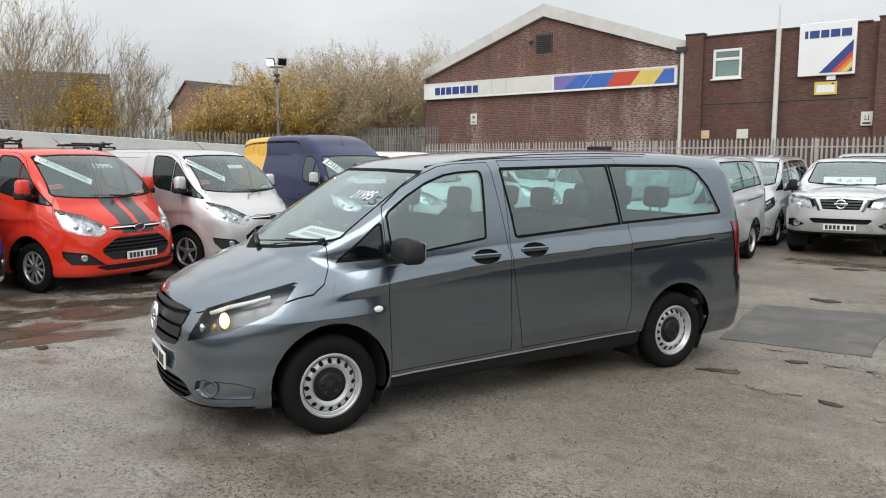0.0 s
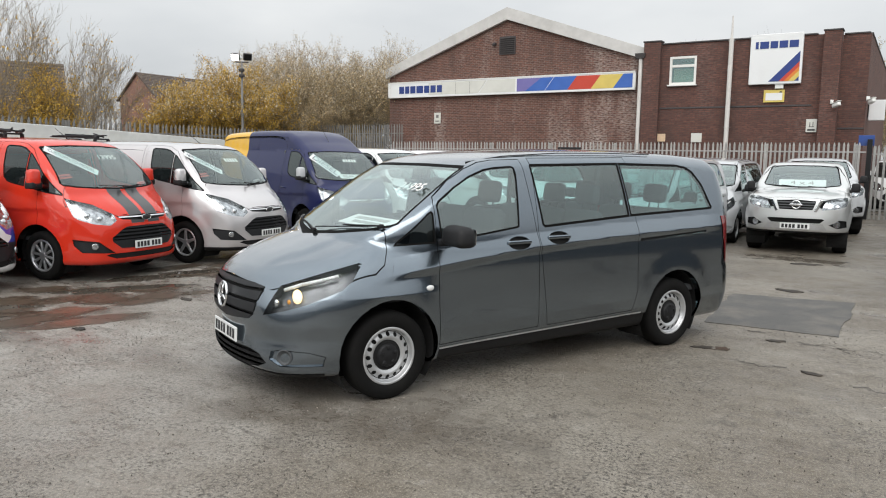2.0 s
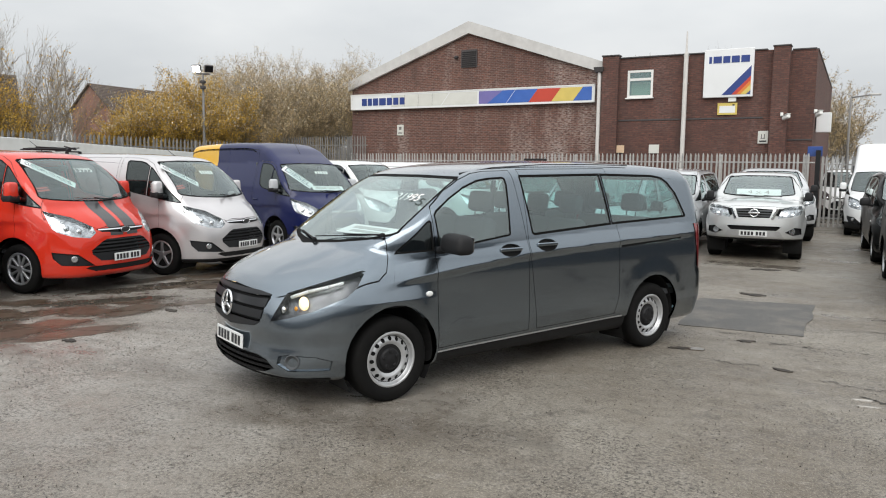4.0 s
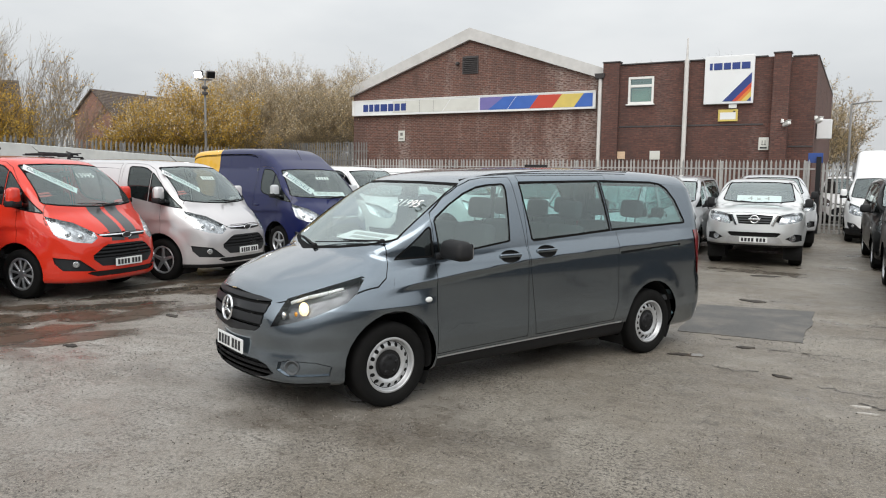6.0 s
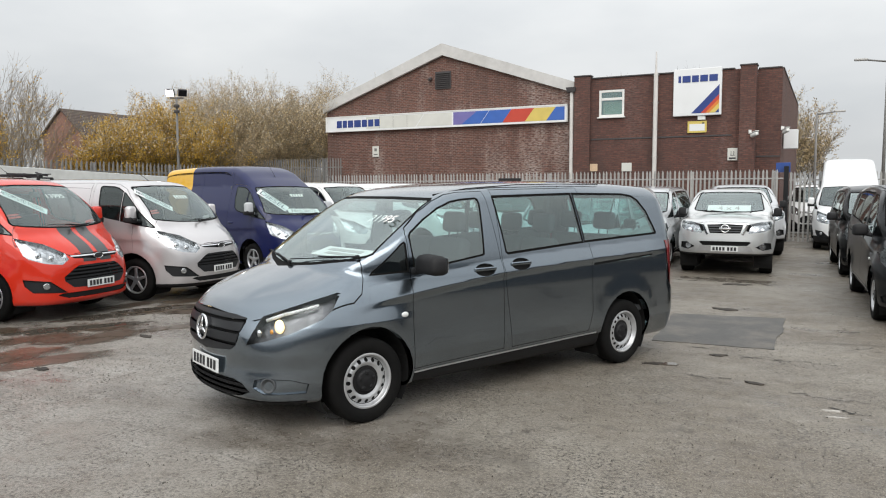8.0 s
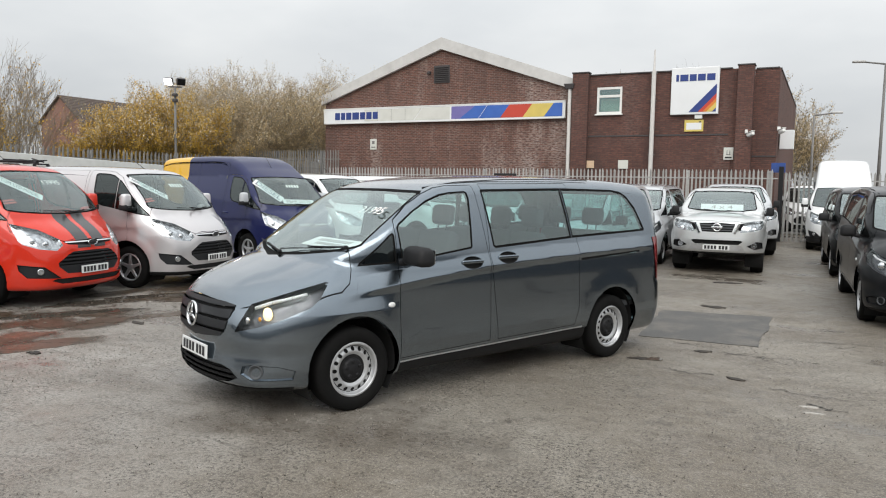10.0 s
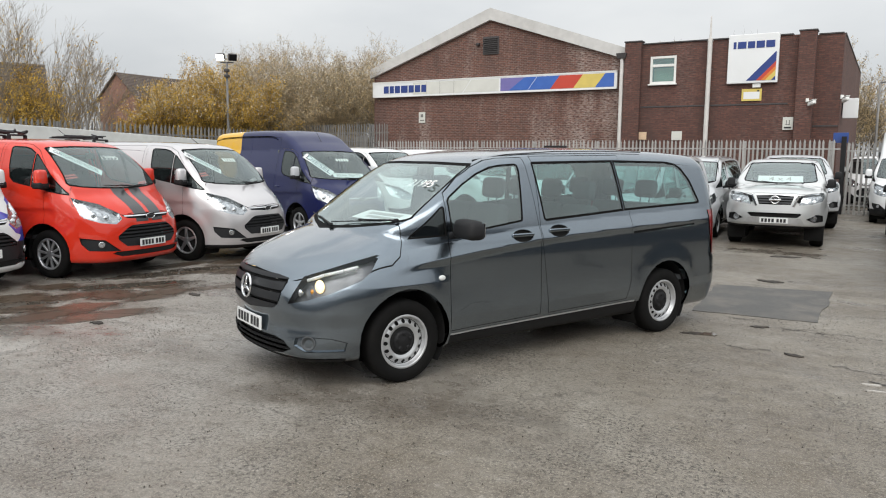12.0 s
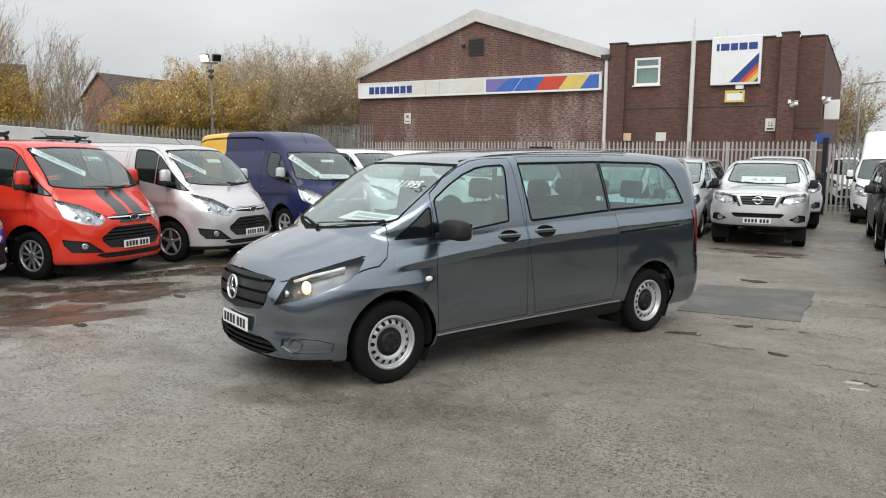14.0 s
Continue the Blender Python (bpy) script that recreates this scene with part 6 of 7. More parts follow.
    rbox(bm, (0.04, 0.20, 0.055), (-0.74, 0, 1.60), 0.015)
    part("inner_mirror", bm, TRIM_GREY, car)
    return car


def ford_side(axles, r, top):
    """Half width of the panel van at (x, z)."""
    def f(x, z):
        up = np.maximum(z - 1.12, 0)
        y = 0.985 - 0.19 * (up / 0.8) ** 1.5 * np.where(up < 0.8, 1.0, (0.8 / np.maximum(up, 0.8)) ** 1.0) - 0.02 * np.maximum(x, 0) ** 2
        d = z - (1.02 + 0.03 * x)
        y = y - step01(x, 0.35, 0.0) * (0.012 * step01(-d, -0.01, 0.05) - 0.008 * step01(-d, 0.15, 0.45) + 0.10 * np.clip(d, 0, 0.12))
        y = y - 0.10 * np.maximum(0.45 - z, 0)
        for ax in axles:
            rr = np.hypot(x - ax, z - r - 0.02)
            y = y + 0.022 * step01(rr, 0.60, 0.45) * step01(z, 0.15, 0.35)
        return y
    return f


def ford_form(axles, r, h, e):
    nose = curve((0.15, 0.92), (0.24, 0.985), (0.32, 1.015), (0.45, 1.025), (0.60, 1.025), (0.75, 1.015), (0.88, 1.0), (0.95, 0.975), (1.05, 0.93), (1.4, 0.7))
    hood = curve((-0.5, 1.33), (0.1, 1.325), (0.4, 1.295), (0.55, 1.235), (0.70, 1.145), (0.85, 1.045), (0.95, 0.965), (1.02, 0.91))
    roof = curve((-4.6 + e, 1.75 + h), (-3.95 + e, 1.93 + h), (-3.6 + e, 1.995 + h), (-2.2, 2.03 + h), (-1.2, 2.025 + 0.95 * h), (-0.8, 2.015 + 0.72 * h), (-0.45, 1.995 + 0.25 * h), (-0.11, 1.925), (0.2, 1.83), (0.6, 1.6))
    rear = curve((0.2, -3.93 + e), (0.5, -3.965 + e), (1.0, -3.955 + e), (1.5, -3.93 + e), (2.0 + h, -3.88 + e))
    drop = lambda x, q: 0.085 * (q / 0.87) ** 2 - 0.010 * step01(q, 0.50, 0.42) * step01(x, 0.95, 0.7)
    return van_form(ford_side(axles, r, 2.03 + h), nose, lambda q: 0.20 * q ** 2 + 0.35 * q ** 6, hood, drop, (0.67, 1.07, 0.20), roof, 0.045, rear, 0.08, 0.235,
                    {"brow": 0.12, "pillar": 0.07, "gutter": 0.14, "wing": 0.18, "tail": 0.12, "corner": 0.28, "lip": 0.08, "root": 0.06}, 1.28)


def build_ford(m, colour, label, high=0.0, extra_len=0.0, lower=None, lower_z=0.43, alloy="alloy5", stripes=False, rear_colour=None, side_glass=None, group="", livery=False, name="panel_van", mirror_cap=None, fine=True):
    """Panel van with swept headlamps, slim upper grille and a large lower one."""
    car = thing(name, m, label, "van", group)
    wb = 2.93 + extra_len
    axles, r = (0.0, -wb), 0.352
    e, h = -extra_len, high
    flank = ford_side(axles, r, 2.03 + h)
    wid = lambda x, z: float(flank(np.float64(x), np.float64(z)))
    sil = [(-3.4 + e, 0.26, 0.10), (-2.2, 0.26, 0.10), (-1.1, 0.26, 0.10), (0.0, 0.26, 0.10), (0.62, 0.25, 0.16), (0.92, 0.25, 0.34), (1.00, 0.34, 0.46), (1.02, 0.48, 0.50), (1.015, 0.66, 0.50), (0.99, 0.84, 0.48), (0.95, 0.95, 0.36),
           (0.84, 1.045, 0.24), (0.66, 1.16, 0.18), (0.56, 1.23, 0.14), (0.42, 1.36, 0.14), (0.22, 1.55, 0.16), (0.05, 1.71, 0.16), (-0.12, 1.86, 0.16), (-0.30, 1.95 + 0.1 * h, 0.16), (-0.6, 2.0 + 0.45 * h, 0.16), (-1.2, 2.02 + 0.95 * h, 0.15),
           (-2.2, 2.03 + h, 0.15), (-3.0 + e, 2.02 + h, 0.15), (-3.6 + e, 1.99 + h, 0.16), (-3.84 + e, 1.93 + h, 0.17), (-3.89 + e, 1.75 + h, 0.18), (-3.92 + e, 1.4, 0.18), (-3.945 + e, 1.0, 0.18), (-3.95 + e, 0.6, 0.18), (-3.94 + e, 0.45, 0.18), (-3.85 + e, 0.30, 0.14)]
    bm = sculpt(sil, (-3.5 + e, 0.35, 0.88), ford_form(axles, r, h, e), 0.98, 2.2, sub=6 if fine else 4, rows=18 if fine else 12, inner=26 if fine else 16, bow=0.20)
    left, right = 1, -1
    screen = [(-0.5, y, z) for y, z in ((0.0, 1.28), (0.45, 1.295), (0.70, 1.315), (0.835, 1.34), (0.855, 1.375), (0.785, 1.70), (0.735, 1.865), (0.70, 1.89), (0.3, 1.912), (-0.3, 1.912), (-0.70, 1.89), (-0.735, 1.865), (-0.785, 1.70), (-0.855, 1.375), (-0.835, 1.34), (-0.70, 1.315), (-0.45, 1.295))]
    cut_pane(bm, car, "windscreen", screen, (1, 0, 0), lambda p: -0.40 < p.x < 0.68 and p.z > 1.2, GLASS_VAN, 0.02, "clear windscreen")
    glass = side_glass or GLASS_DARK
    for s, keep in ((1, left), (-1, right)):
        cut_pane(bm, car, "quarter_window", side_pts([(0.375, 1.205), (0.365, 1.235), (-0.13, 1.70), (-0.235, 1.785), (-0.275, 1.80), (-0.275, 1.315)], s), (0, 1, 0), keep, glass, 0.016)
        cut_pane(bm, car, "door_window", side_pts([(-0.285, 1.32), (-0.285, 1.81), (-0.40, 1.87), (-0.52, 1.895), (-0.75, 1.905), (-0.785, 1.88), (-0.765, 1.62), (-0.72, 1.45), (-0.64, 1.385), (-0.55, 1.36)], s), (0, 1, 0), keep, glass, 0.018)
        pts = [(0.93, s * 0.47, 0.865), (0.89, s * 0.545, 0.795), (0.78, s * 0.73, 0.82), (0.64, s * 0.88, 0.885), (0.60, s * 0.92, 0.93), (0.45, s * 0.93, 1.175), (0.70, s * 0.68, 1.085), (0.88, s * 0.49, 0.95)]
        cut_lamp(bm, car, pts, (1, s * 0.9, 0), lambda p: p.x > 0.05 and p.y * s > 0.2 and p.z > 0.5, [((0.80, s * 0.66, 0.89), 0.05, CHROME), ((0.70, s * 0.77, 0.95), 0.05, CHROME)], depth=0.05)
        fs = carve(bm, [(0.92, s * 0.50, 0.405), (0.70, s * 0.88, 0.425), (0.62, s * 0.94, 0.52), (0.60, s * 0.95, 0.61), (0.80, s * 0.68, 0.575)], (1, s * 0.9, 0), lambda p: p.x > 0.05 and p.y * s > 0.2 and p.z < 1.0)
        fr = part("fog_recess", thicken(take(bm, fs, -0.02), -0.02), GRILLE_DARK, car, "black fog lamp surround")
        b2 = bmesh.new()
        lathe(b2, [(0.042, 0.0), (0.044, 0.02), (0.038, 0.022), (0.002, 0.016)], 20, "x")
        bmesh.ops.transform(b2, matrix=pose(0.818, s * 0.765, 0.51, 0, 0, s * 38), verts=b2.verts)
        part("fog_lamp", b2, REFLECTOR, fr, "", True)
        cut_part(bm, car, "tail_light", side_pts([(-3.86 + e, 0.80), (-4.4 + e, 0.80), (-4.4 + e, 1.35), (-3.83 + e, 1.35)], s), (0, 1, 0), lambda p: p.y * s > 0.75 and p.x < -3.6 + e, RED_LENS, 0.006, 0.02)
    front = lambda p: p.x > 0.2
    # slim upper grille with a bright bar and an oval badge
    fs = carve(bm, [(1, y, z) for y, z in ((0, 0.845), (0.40, 0.872), (0.47, 0.915), (0.47, 0.935), (0.38, 0.938), (0, 0.930), (-0.38, 0.938), (-0.47, 0.935), (-0.47, 0.915), (-0.40, 0.872))], (1, 0, 0), front)
    gr = take(bm, fs, -0.015)
    f2 = carve(gr, [(1, -0.44, 0.888), (1, 0.44, 0.888), (1, 0.44, 0.903), (1, -0.44, 0.903)], (1, 0, 0))
    bar = take(gr, f2, 0.02)
    g = part("upper_grille", thicken(gr, -0.015), GLOSS_BLACK, car, "black slim grille")
    part("grille_bar", thicken(bar, 0.02), CHROME, g, "chrome bar")
    b2 = bmesh.new()
    bmesh.ops.create_uvsphere(b2, u_segments=24, v_segments=10, radius=0.09, matrix=Matrix.Translation((1.004, 0, 0.889)) @ Matrix.Diagonal((0.2, 1, 0.42, 1)))
    part("oval_badge", b2, INK, g, "dark oval badge", True)
    b2 = bmesh.new()
    lathe(b2, [(0.088, 0), (0.095, 0.008), (0.086, 0.014), (0.084, 0.0)], 28, "x")
    bmesh.ops.transform(b2, matrix=pose(1.008, 0, 0.889) @ Matrix.Diagonal((1, 1, 0.45, 1)), verts=b2.verts)
    part("badge_edge", b2, CHROME, g, "", True)
    # large lower grille
    fs = carve(bm, [(1, y, z) for y, z in ((0, 0.775), (0.34, 0.77), (0.42, 0.735), (0.575, 0.625), (0.57, 0.57), (0.45, 0.47), (0, 0.455), (-0.45, 0.47), (-0.57, 0.57), (-0.575, 0.625), (-0.42, 0.735), (-0.34, 0.77))], (1, 0, 0), front)
    gr = take(bm, fs, -0.03)
    bars = []
    for z in (0.60, 0.65, 0.70, 0.745):
        f2 = carve(gr, [(1, -0.6, z), (1, 0.6, z), (1, 0.6, z + 0.022), (1, -0.6, z + 0.022)], (1, 0, 0))
        bars.append(take(gr, f2, 0.028))
    f2 = carve(gr, [(1, -0.6, 0.42), (1, 0.6, 0.42), (1, 0.6, 0.585), (1, -0.6, 0.585)], (1, 0, 0))
    beam = take(gr, f2, 0.034)
    g = part("lower_grille", thicken(gr, -0.03), DARK, car, "black lower grille")
    for b in bars:
        part("grille_bar", thicken(b, 0.02), GRILLE_DARK, g)
    part("bumper_beam", thicken(beam, 0.03), GRILLE_DARK, g)
    plate(car, (1.045, 0.0, 0.505))
    cut_part(bm, car, "lower_intake", [(1, -0.52, 0.325), (1, 0.52, 0.325), (1, 0.66, 0.375), (1, 0.60, 0.40), (1, -0.60, 0.40), (1, -0.66, 0.375)], (1, 0, 0), front, DARK, -0.015)
    chin = lower_z if lower else 0.245
    cut_part(bm, car, "lower_bumper", side_pts([(0.42, 0.10), (1.30, 0.10), (1.30, chin), (0.42, chin)]), (0, 1, 0), None, lower or BLACK, 0.003, 0.01)
    if livery:
        for s in (1, -1):
            cut_part(bm, car, "livery_panel", [(0.95, s * 0.45, 0.86), (0.93, s * 0.55, 0.745), (0.80, s * 0.74, 0.67), (0.62, s * 0.93, 0.66), (0.50, s * 0.97, 0.90), (0.40, s * 0.96, 1.24), (0.62, s * 0.80, 1.16)], (1, s * 0.9, 0), lambda p: p.x > 0.05 and p.y * s > 0.2 and p.z > 0.5, PAINT_LIVERY, 0.001)
        cut_part(bm, car, "bumper_insert", [(1, -1.1, 0.34), (1, 1.1, 0.34), (1, 1.1, 0.63), (1, -1.1, 0.63)], (1, 0, 0), lambda p: p.x > 0.50, GRILLE_DARK, 0.001)
        cut_part(bm, car, "livery_panel", [(0.985, 0.0, 1), (0.94, 0.48, 1), (0.83, 0.58, 1), (0.83, -0.58, 1), (0.94, -0.48, 1)], (0, 0, 1), lambda p: p.x > 0.6 and p.z > 0.94, PAINT_LIVERY, 0.001)
    on_bonnet = lambda p: p.z > 0.80 and p.x > 0.0 and (p.z < 1.25 or p.x - 0.67 + 1.07 * (p.z - 1.2) + 0.2 * p.y * p.y < -0.012)
    if stripes:
        for s in (1, -1):
            cut_part(bm, car, "bonnet_stripe", [(1.2, s * 0.035, 1), (1.2, s * 0.26, 1), (0.12, s * 0.30, 1), (0.12, s * 0.05, 1)], (0, 0, 1), lambda p: on_bonnet(p) and p.y * s > -0.05, STRIPE, 0.0015, 0.0, "charcoal bonnet stripe")
    bonnet = [(0.965, 0.0, 1), (0.935, 0.42, 1), (0.86, 0.56, 1), (0.70, 0.715, 1), (0.46, 0.915, 1), (0.40, 0.90, 1), (0.36, 0.85, 1), (0.36, -0.85, 1), (0.40, -0.90, 1), (0.46, -0.915, 1), (0.70, -0.715, 1), (0.86, -0.56, 1), (0.935, -0.42, 1)]
    cut_door(bm, car, "bonnet", bonnet, (0, 0, 1), lambda p: on_bonnet(p) and p.z > 0.93, colour, 0.006)
    arches(bm, car, axles, r + 0.08, r + 0.02, 0.93)
    for s, keep in ((1, left), (-1, right)):
        if livery:
            cut_part(bm, car, "livery_panel", side_pts([(0.95, 0.62), (-3.6, 0.62), (-3.6, 0.98), (0.72, 0.98)], s), (0, 1, 0), keep, PAINT_LIVERY, 0.001)
        cut_door(bm, car, "front_door", side_pts([(0.02, 0.60), (0.00, 1.20), (-0.04, 1.64), (-0.25, 1.85), (-0.42, 1.925), (-0.60, 1.945), (-0.90, 1.95), (-0.93, 1.0), (-0.90, 0.40), (-0.42, 0.40)], s), (0, 1, 0), keep, colour)
        cut_door(bm, car, "side_door", side_pts([(-0.96, 1.95 + h * 0.7), (-2.22, 1.95 + h * 0.8), (-2.25, 0.45), (-0.96, 0.40)], s), (0, 1, 0), keep, colour)
        cut_part(bm, car, "side_moulding", side_pts([(-0.50, 0.42), (-2.22, 0.42), (-2.22, 0.53), (-0.50, 0.53)], s), (0, 1, 0), keep, colour, 0.004, 0.01)
        b2 = bmesh.new()
        rbox(b2, (0.2, 0.03, 0.04), (-0.80, s * (wid(-0.8, 1.12) + 0.012), 1.12), 0.012)
        part("door_handle", b2, colour, car, "", True)
        mirror_unit(car, (0.04, 0.955, 1.44), s, BLACK, mirror_cap or colour, (0.14, 0.19, 0.26))
    on_screen = lambda y, z: (0.70 - 1.07 * (z - 1.2) - 0.20 * y * y, y, z + 0.012)
    wipers(car, [(on_screen(0.25, 1.295), on_screen(-0.40, 1.33)), (on_screen(-0.05, 1.285), on_screen(0.70, 1.335))])
    if h < 0.5:
        b2 = bmesh.new()
        tube(b2, (-0.45, 0, 1.98 + h * 0.2), (-0.75, 0, 2.17 + h * 0.6), 0.006, 0.003, 6)
        part("aerial", b2, BLACK, car)
    if rear_colour:
        fs = carve(bm, [(-2.5 + e, 0, -1), (-2.5 + e, 0, 4), (-6 + e, 0, 4), (-6 + e, 0, -1)], (0, 1, 0))
        part("rear_body", thicken(take(bm, fs), 0.025), rear_colour, car, "chrome yellow rear body")
    thicken(bm, 0.025)
    part("body", bm, colour, car)
    for ax in axles:
        for s in (1, -1):
            wheel(car, (ax, s * 0.955, r), s, alloy, r, 0.215)
    bm = bmesh.new()
    rbox(bm, (4.0 + extra_len, 1.5, 0.08), (-1.4 + e / 2, 0, 0.29), 0.02)
    part("underbody", bm, DARK, car)
    bm = bmesh.new()
    rbox(bm, (0.05, 1.62, 1.25 + high * 0.4), (-1.02, 0, 1.15 + high * 0.2), 0.02)
    part("bulkhead", bm, TRIM_GREY, car)
    cabin(car, -1.0, 0.35, 0.88, 0.58, 0.26, 1.20)
    for y in (-0.45, 0.45):
        seat(car, (-0.50, y), 0.5, z=0.42)
    seat(car, (-0.50, 0.05), 0.4, z=0.42, head=False)
    bm = bmesh.new()
    rbox(bm, (0.06, 0.16, 0.09), (-0.12, 0, 1.76), 0.02)
    part("inner_mirror", bm, BLACK, car)
    return car


def pickup_form(axles, r, canopy):
    nose = curve((0.35, 0.80), (0.42, 0.85), (0.52, 0.885), (0.66, 0.90), (0.85, 0.885), (1.0, 0.865), (1.12, 0.835), (1.3, 0.72))
    hood = curve((-4.5, 1.25), (-2.3, 1.27), (-0.4, 1.262), (-0.1, 1.25), (0.3, 1.222), (0.65, 1.172), (0.80, 1.125), (0.90, 1.07))
    roof = curve((-4.5, 1.62), (-4.15, 1.72), (-3.6, 1.785), (-2.4, 1.81), (-1.6, 1.828), (-1.25, 1.80), (-1.0, 1.745), (-0.6, 1.62), (-0.1, 1.45))
    rear = curve((0.4, -4.34), (0.7, -4.355), (1.3, -4.33), (1.8, -4.22))

    def side(x, z):
        y = 0.925 - 0.23 * (np.maximum(z - 1.15, 0) / 0.7) ** 1.3 - 0.03 * np.maximum(x, 0) ** 2
        d = z - 1.0
        y = y - step01(x, 0.3, -0.1) * (0.016 * step01(-d, -0.01, 0.05) + 0.08 * np.clip(d, 0, 0.12)) - 0.12 * np.maximum(0.58 - z, 0)
        for ax in axles:
            y = y + 0.040 * step01(np.hypot(x - ax, z - r - 0.02), 0.62, 0.47)
        return y
    drop = lambda x, q: 0.055 * (q / 0.87) ** 2 - 0.014 * step01(q, 0.52, 0.44) * step01(x, 0.85, 0.6)
    return van_form(side, nose, lambda q: 0.16 * q ** 2 + 0.32 * q ** 6, hood, drop, (-0.22, 1.55, 0.25), roof, 0.045, rear, 0.05, 0.42,
                    {"brow": 0.10, "pillar": 0.06, "gutter": 0.12, "wing": 0.12, "tail": 0.08, "corner": 0.24, "lip": 0.08, "root": 0.04}, 1.27, None if canopy else (-2.42, -0.45))


def build_pickup(m, colour, label, canopy=False, group=""):
    """Double-cab pickup with a chromed grille."""
    car = thing("pickup_truck", m, label, "pickup", group)
    axles, r = (0.0, -3.15), 0.385
    back = [(-1.9, 1.815, 0.14), (-2.6, 1.80, 0.14), (-3.6, 1.78, 0.14), (-4.15, 1.70, 0.14), (-4.3, 1.35, 0.12)] if canopy else [(-1.9, 1.80, 0.14), (-2.2, 1.66, 0.14), (-2.38, 1.42, 0.10), (-2.6, 1.27, 0.06), (-3.5, 1.26, 0.06), (-4.25, 1.26, 0.06)]
    sil = [(-3.6, 0.44, 0.1), (-2.4, 0.42, 0.1), (-1.2, 0.42, 0.1), (0.0, 0.42, 0.1), (0.55, 0.42, 0.12), (0.80, 0.43, 0.2), (0.87, 0.50, 0.4), (0.895, 0.64, 0.46), (0.885, 0.80, 0.46), (0.865, 0.98, 0.42), (0.82, 1.10, 0.32), (0.66, 1.165, 0.2), (0.3, 1.215, 0.17), (-0.1, 1.245, 0.17),
           (-0.32, 1.27, 0.14), (-0.52, 1.40, 0.14), (-0.78, 1.56, 0.14), (-1.02, 1.71, 0.14), (-1.3, 1.80, 0.13), (-1.6, 1.825, 0.13)] + back + [(-4.34, 1.0, 0.12), (-4.35, 0.7, 0.12), (-4.3, 0.50, 0.12)]
    bm = sculpt(sil, (-3.9, 0.35, 0.86), pickup_form(axles, r, canopy), 0.925, 2.2, sub=5, inner=24, bow=0.25)
    left, right = 1, -1
    screen = [(-0.5, y, z) for y, z in ((0.0, 1.285), (0.45, 1.295), (0.69, 1.325), (0.725, 1.36), (0.645, 1.69), (0.61, 1.73), (0.3, 1.752), (-0.3, 1.752), (-0.61, 1.73), (-0.645, 1.69), (-0.725, 1.36), (-0.69, 1.325), (-0.45, 1.295))]
    cut_pane(bm, car, "windscreen", screen, (1, 0, 0), lambda p: -1.25 < p.x < -0.2 and p.z > 1.25, GLASS_SCREEN, 0.022, "clear windscreen")
    front = lambda p: p.x > 0.2
    for s, keep in ((1, left), (-1, right)):
        cut_pane(bm, car, "front_door_window", side_pts([(-0.62, 1.21), (-0.80, 1.39), (-1.02, 1.57), (-1.20, 1.69), (-1.35, 1.71), (-1.38, 1.225)], s), (0, 1, 0), keep, GLASS_DARK, 0.015)
        cut_pane(bm, car, "rear_door_window", side_pts([(-1.44, 1.225), (-1.42, 1.71), (-1.85, 1.70), (-2.05, 1.63), (-2.20, 1.25)], s), (0, 1, 0), keep, GLASS_DARK, 0.015)
        if canopy:
            cut_pane(bm, car, "canopy_window", side_pts([(-2.5, 1.32), (-2.5, 1.68), (-3.9, 1.64), (-4.0, 1.32)], s), (0, 1, 0), keep, GLASS_DARK, 0.02)
        pts = [(0.84, s * 0.44, 0.885), (0.74, s * 0.66, 0.91), (0.58, s * 0.86, 0.97), (0.50, s * 0.90, 1.05), (0.50, s * 0.91, 1.135), (0.70, s * 0.74, 1.125), (0.84, s * 0.47, 1.07)]
        cut_lamp(bm, car, pts, (1, s * 0.7, 0), lambda p: p.x > 0.05 and p.y * s > 0.2 and p.z > 0.55, [((0.70, s * 0.70, 0.955), 0.065, CHROME)], depth=0.06)
        fs = carve(bm, [(0.8, s * 0.56, 0.60), (0.7, s * 0.68, 0.535), (0.55, s * 0.88, 0.56), (0.55, s * 0.86, 0.68), (0.7, s * 0.72, 0.70)], (1, s * 0.55, 0), lambda p: p.x > 0.05 and p.y * s > 0.2 and p.z < 1.0)
        fr = part("fog_recess", thicken(take(bm, fs, -0.03), -0.03), BLACK, car, "dark fog lamp recess")
        b2 = bmesh.new()
        lathe(b2, [(0.06, 0.0), (0.062, 0.03), (0.052, 0.03), (0.002, 0.018)], 20, "x")
        bmesh.ops.transform(b2, matrix=pose(0.735, s * 0.70, 0.61, 0, 0, s * 28), verts=b2.verts)
        part("fog_lamp", b2, REFLECTOR, fr, "", True)
        # slanted chrome blades beside the grille
        b2 = bmesh.new()
        rbox(b2, (0.05, 0.055, 0.26), (0.862, s * 0.385, 0.975), 0.012, (s * -24, 0, 0))
        part("grille_blade", b2, CHROME, car, "slanted chrome grille blade")
        b2 = bmesh.new()
        rbox(b2, (0.05, 0.05, 0.15), (0.846, s * 0.455, 1.0), 0.012, (s * -24, 0, 0))
        part("lamp_slot", b2, GLOSS_BLACK, car)
    fs = carve(bm, [(1, y, z) for y, z in ((0, 0.885), (0.29, 0.89), (0.35, 1.065), (0, 1.085), (-0.35, 1.065), (-0.29, 0.89))], (1, 0, 0), front)
    gr = take(bm, fs, -0.02)
    bars = []
    for z in (0.915, 0.965, 1.015):
        f2 = carve(gr, [(1, -0.5, z), (1, 0.5, z), (1, 0.5, z + 0.022), (1, -0.5, z + 0.022)], (1, 0, 0))
        bars.append(take(gr, f2, 0.022))
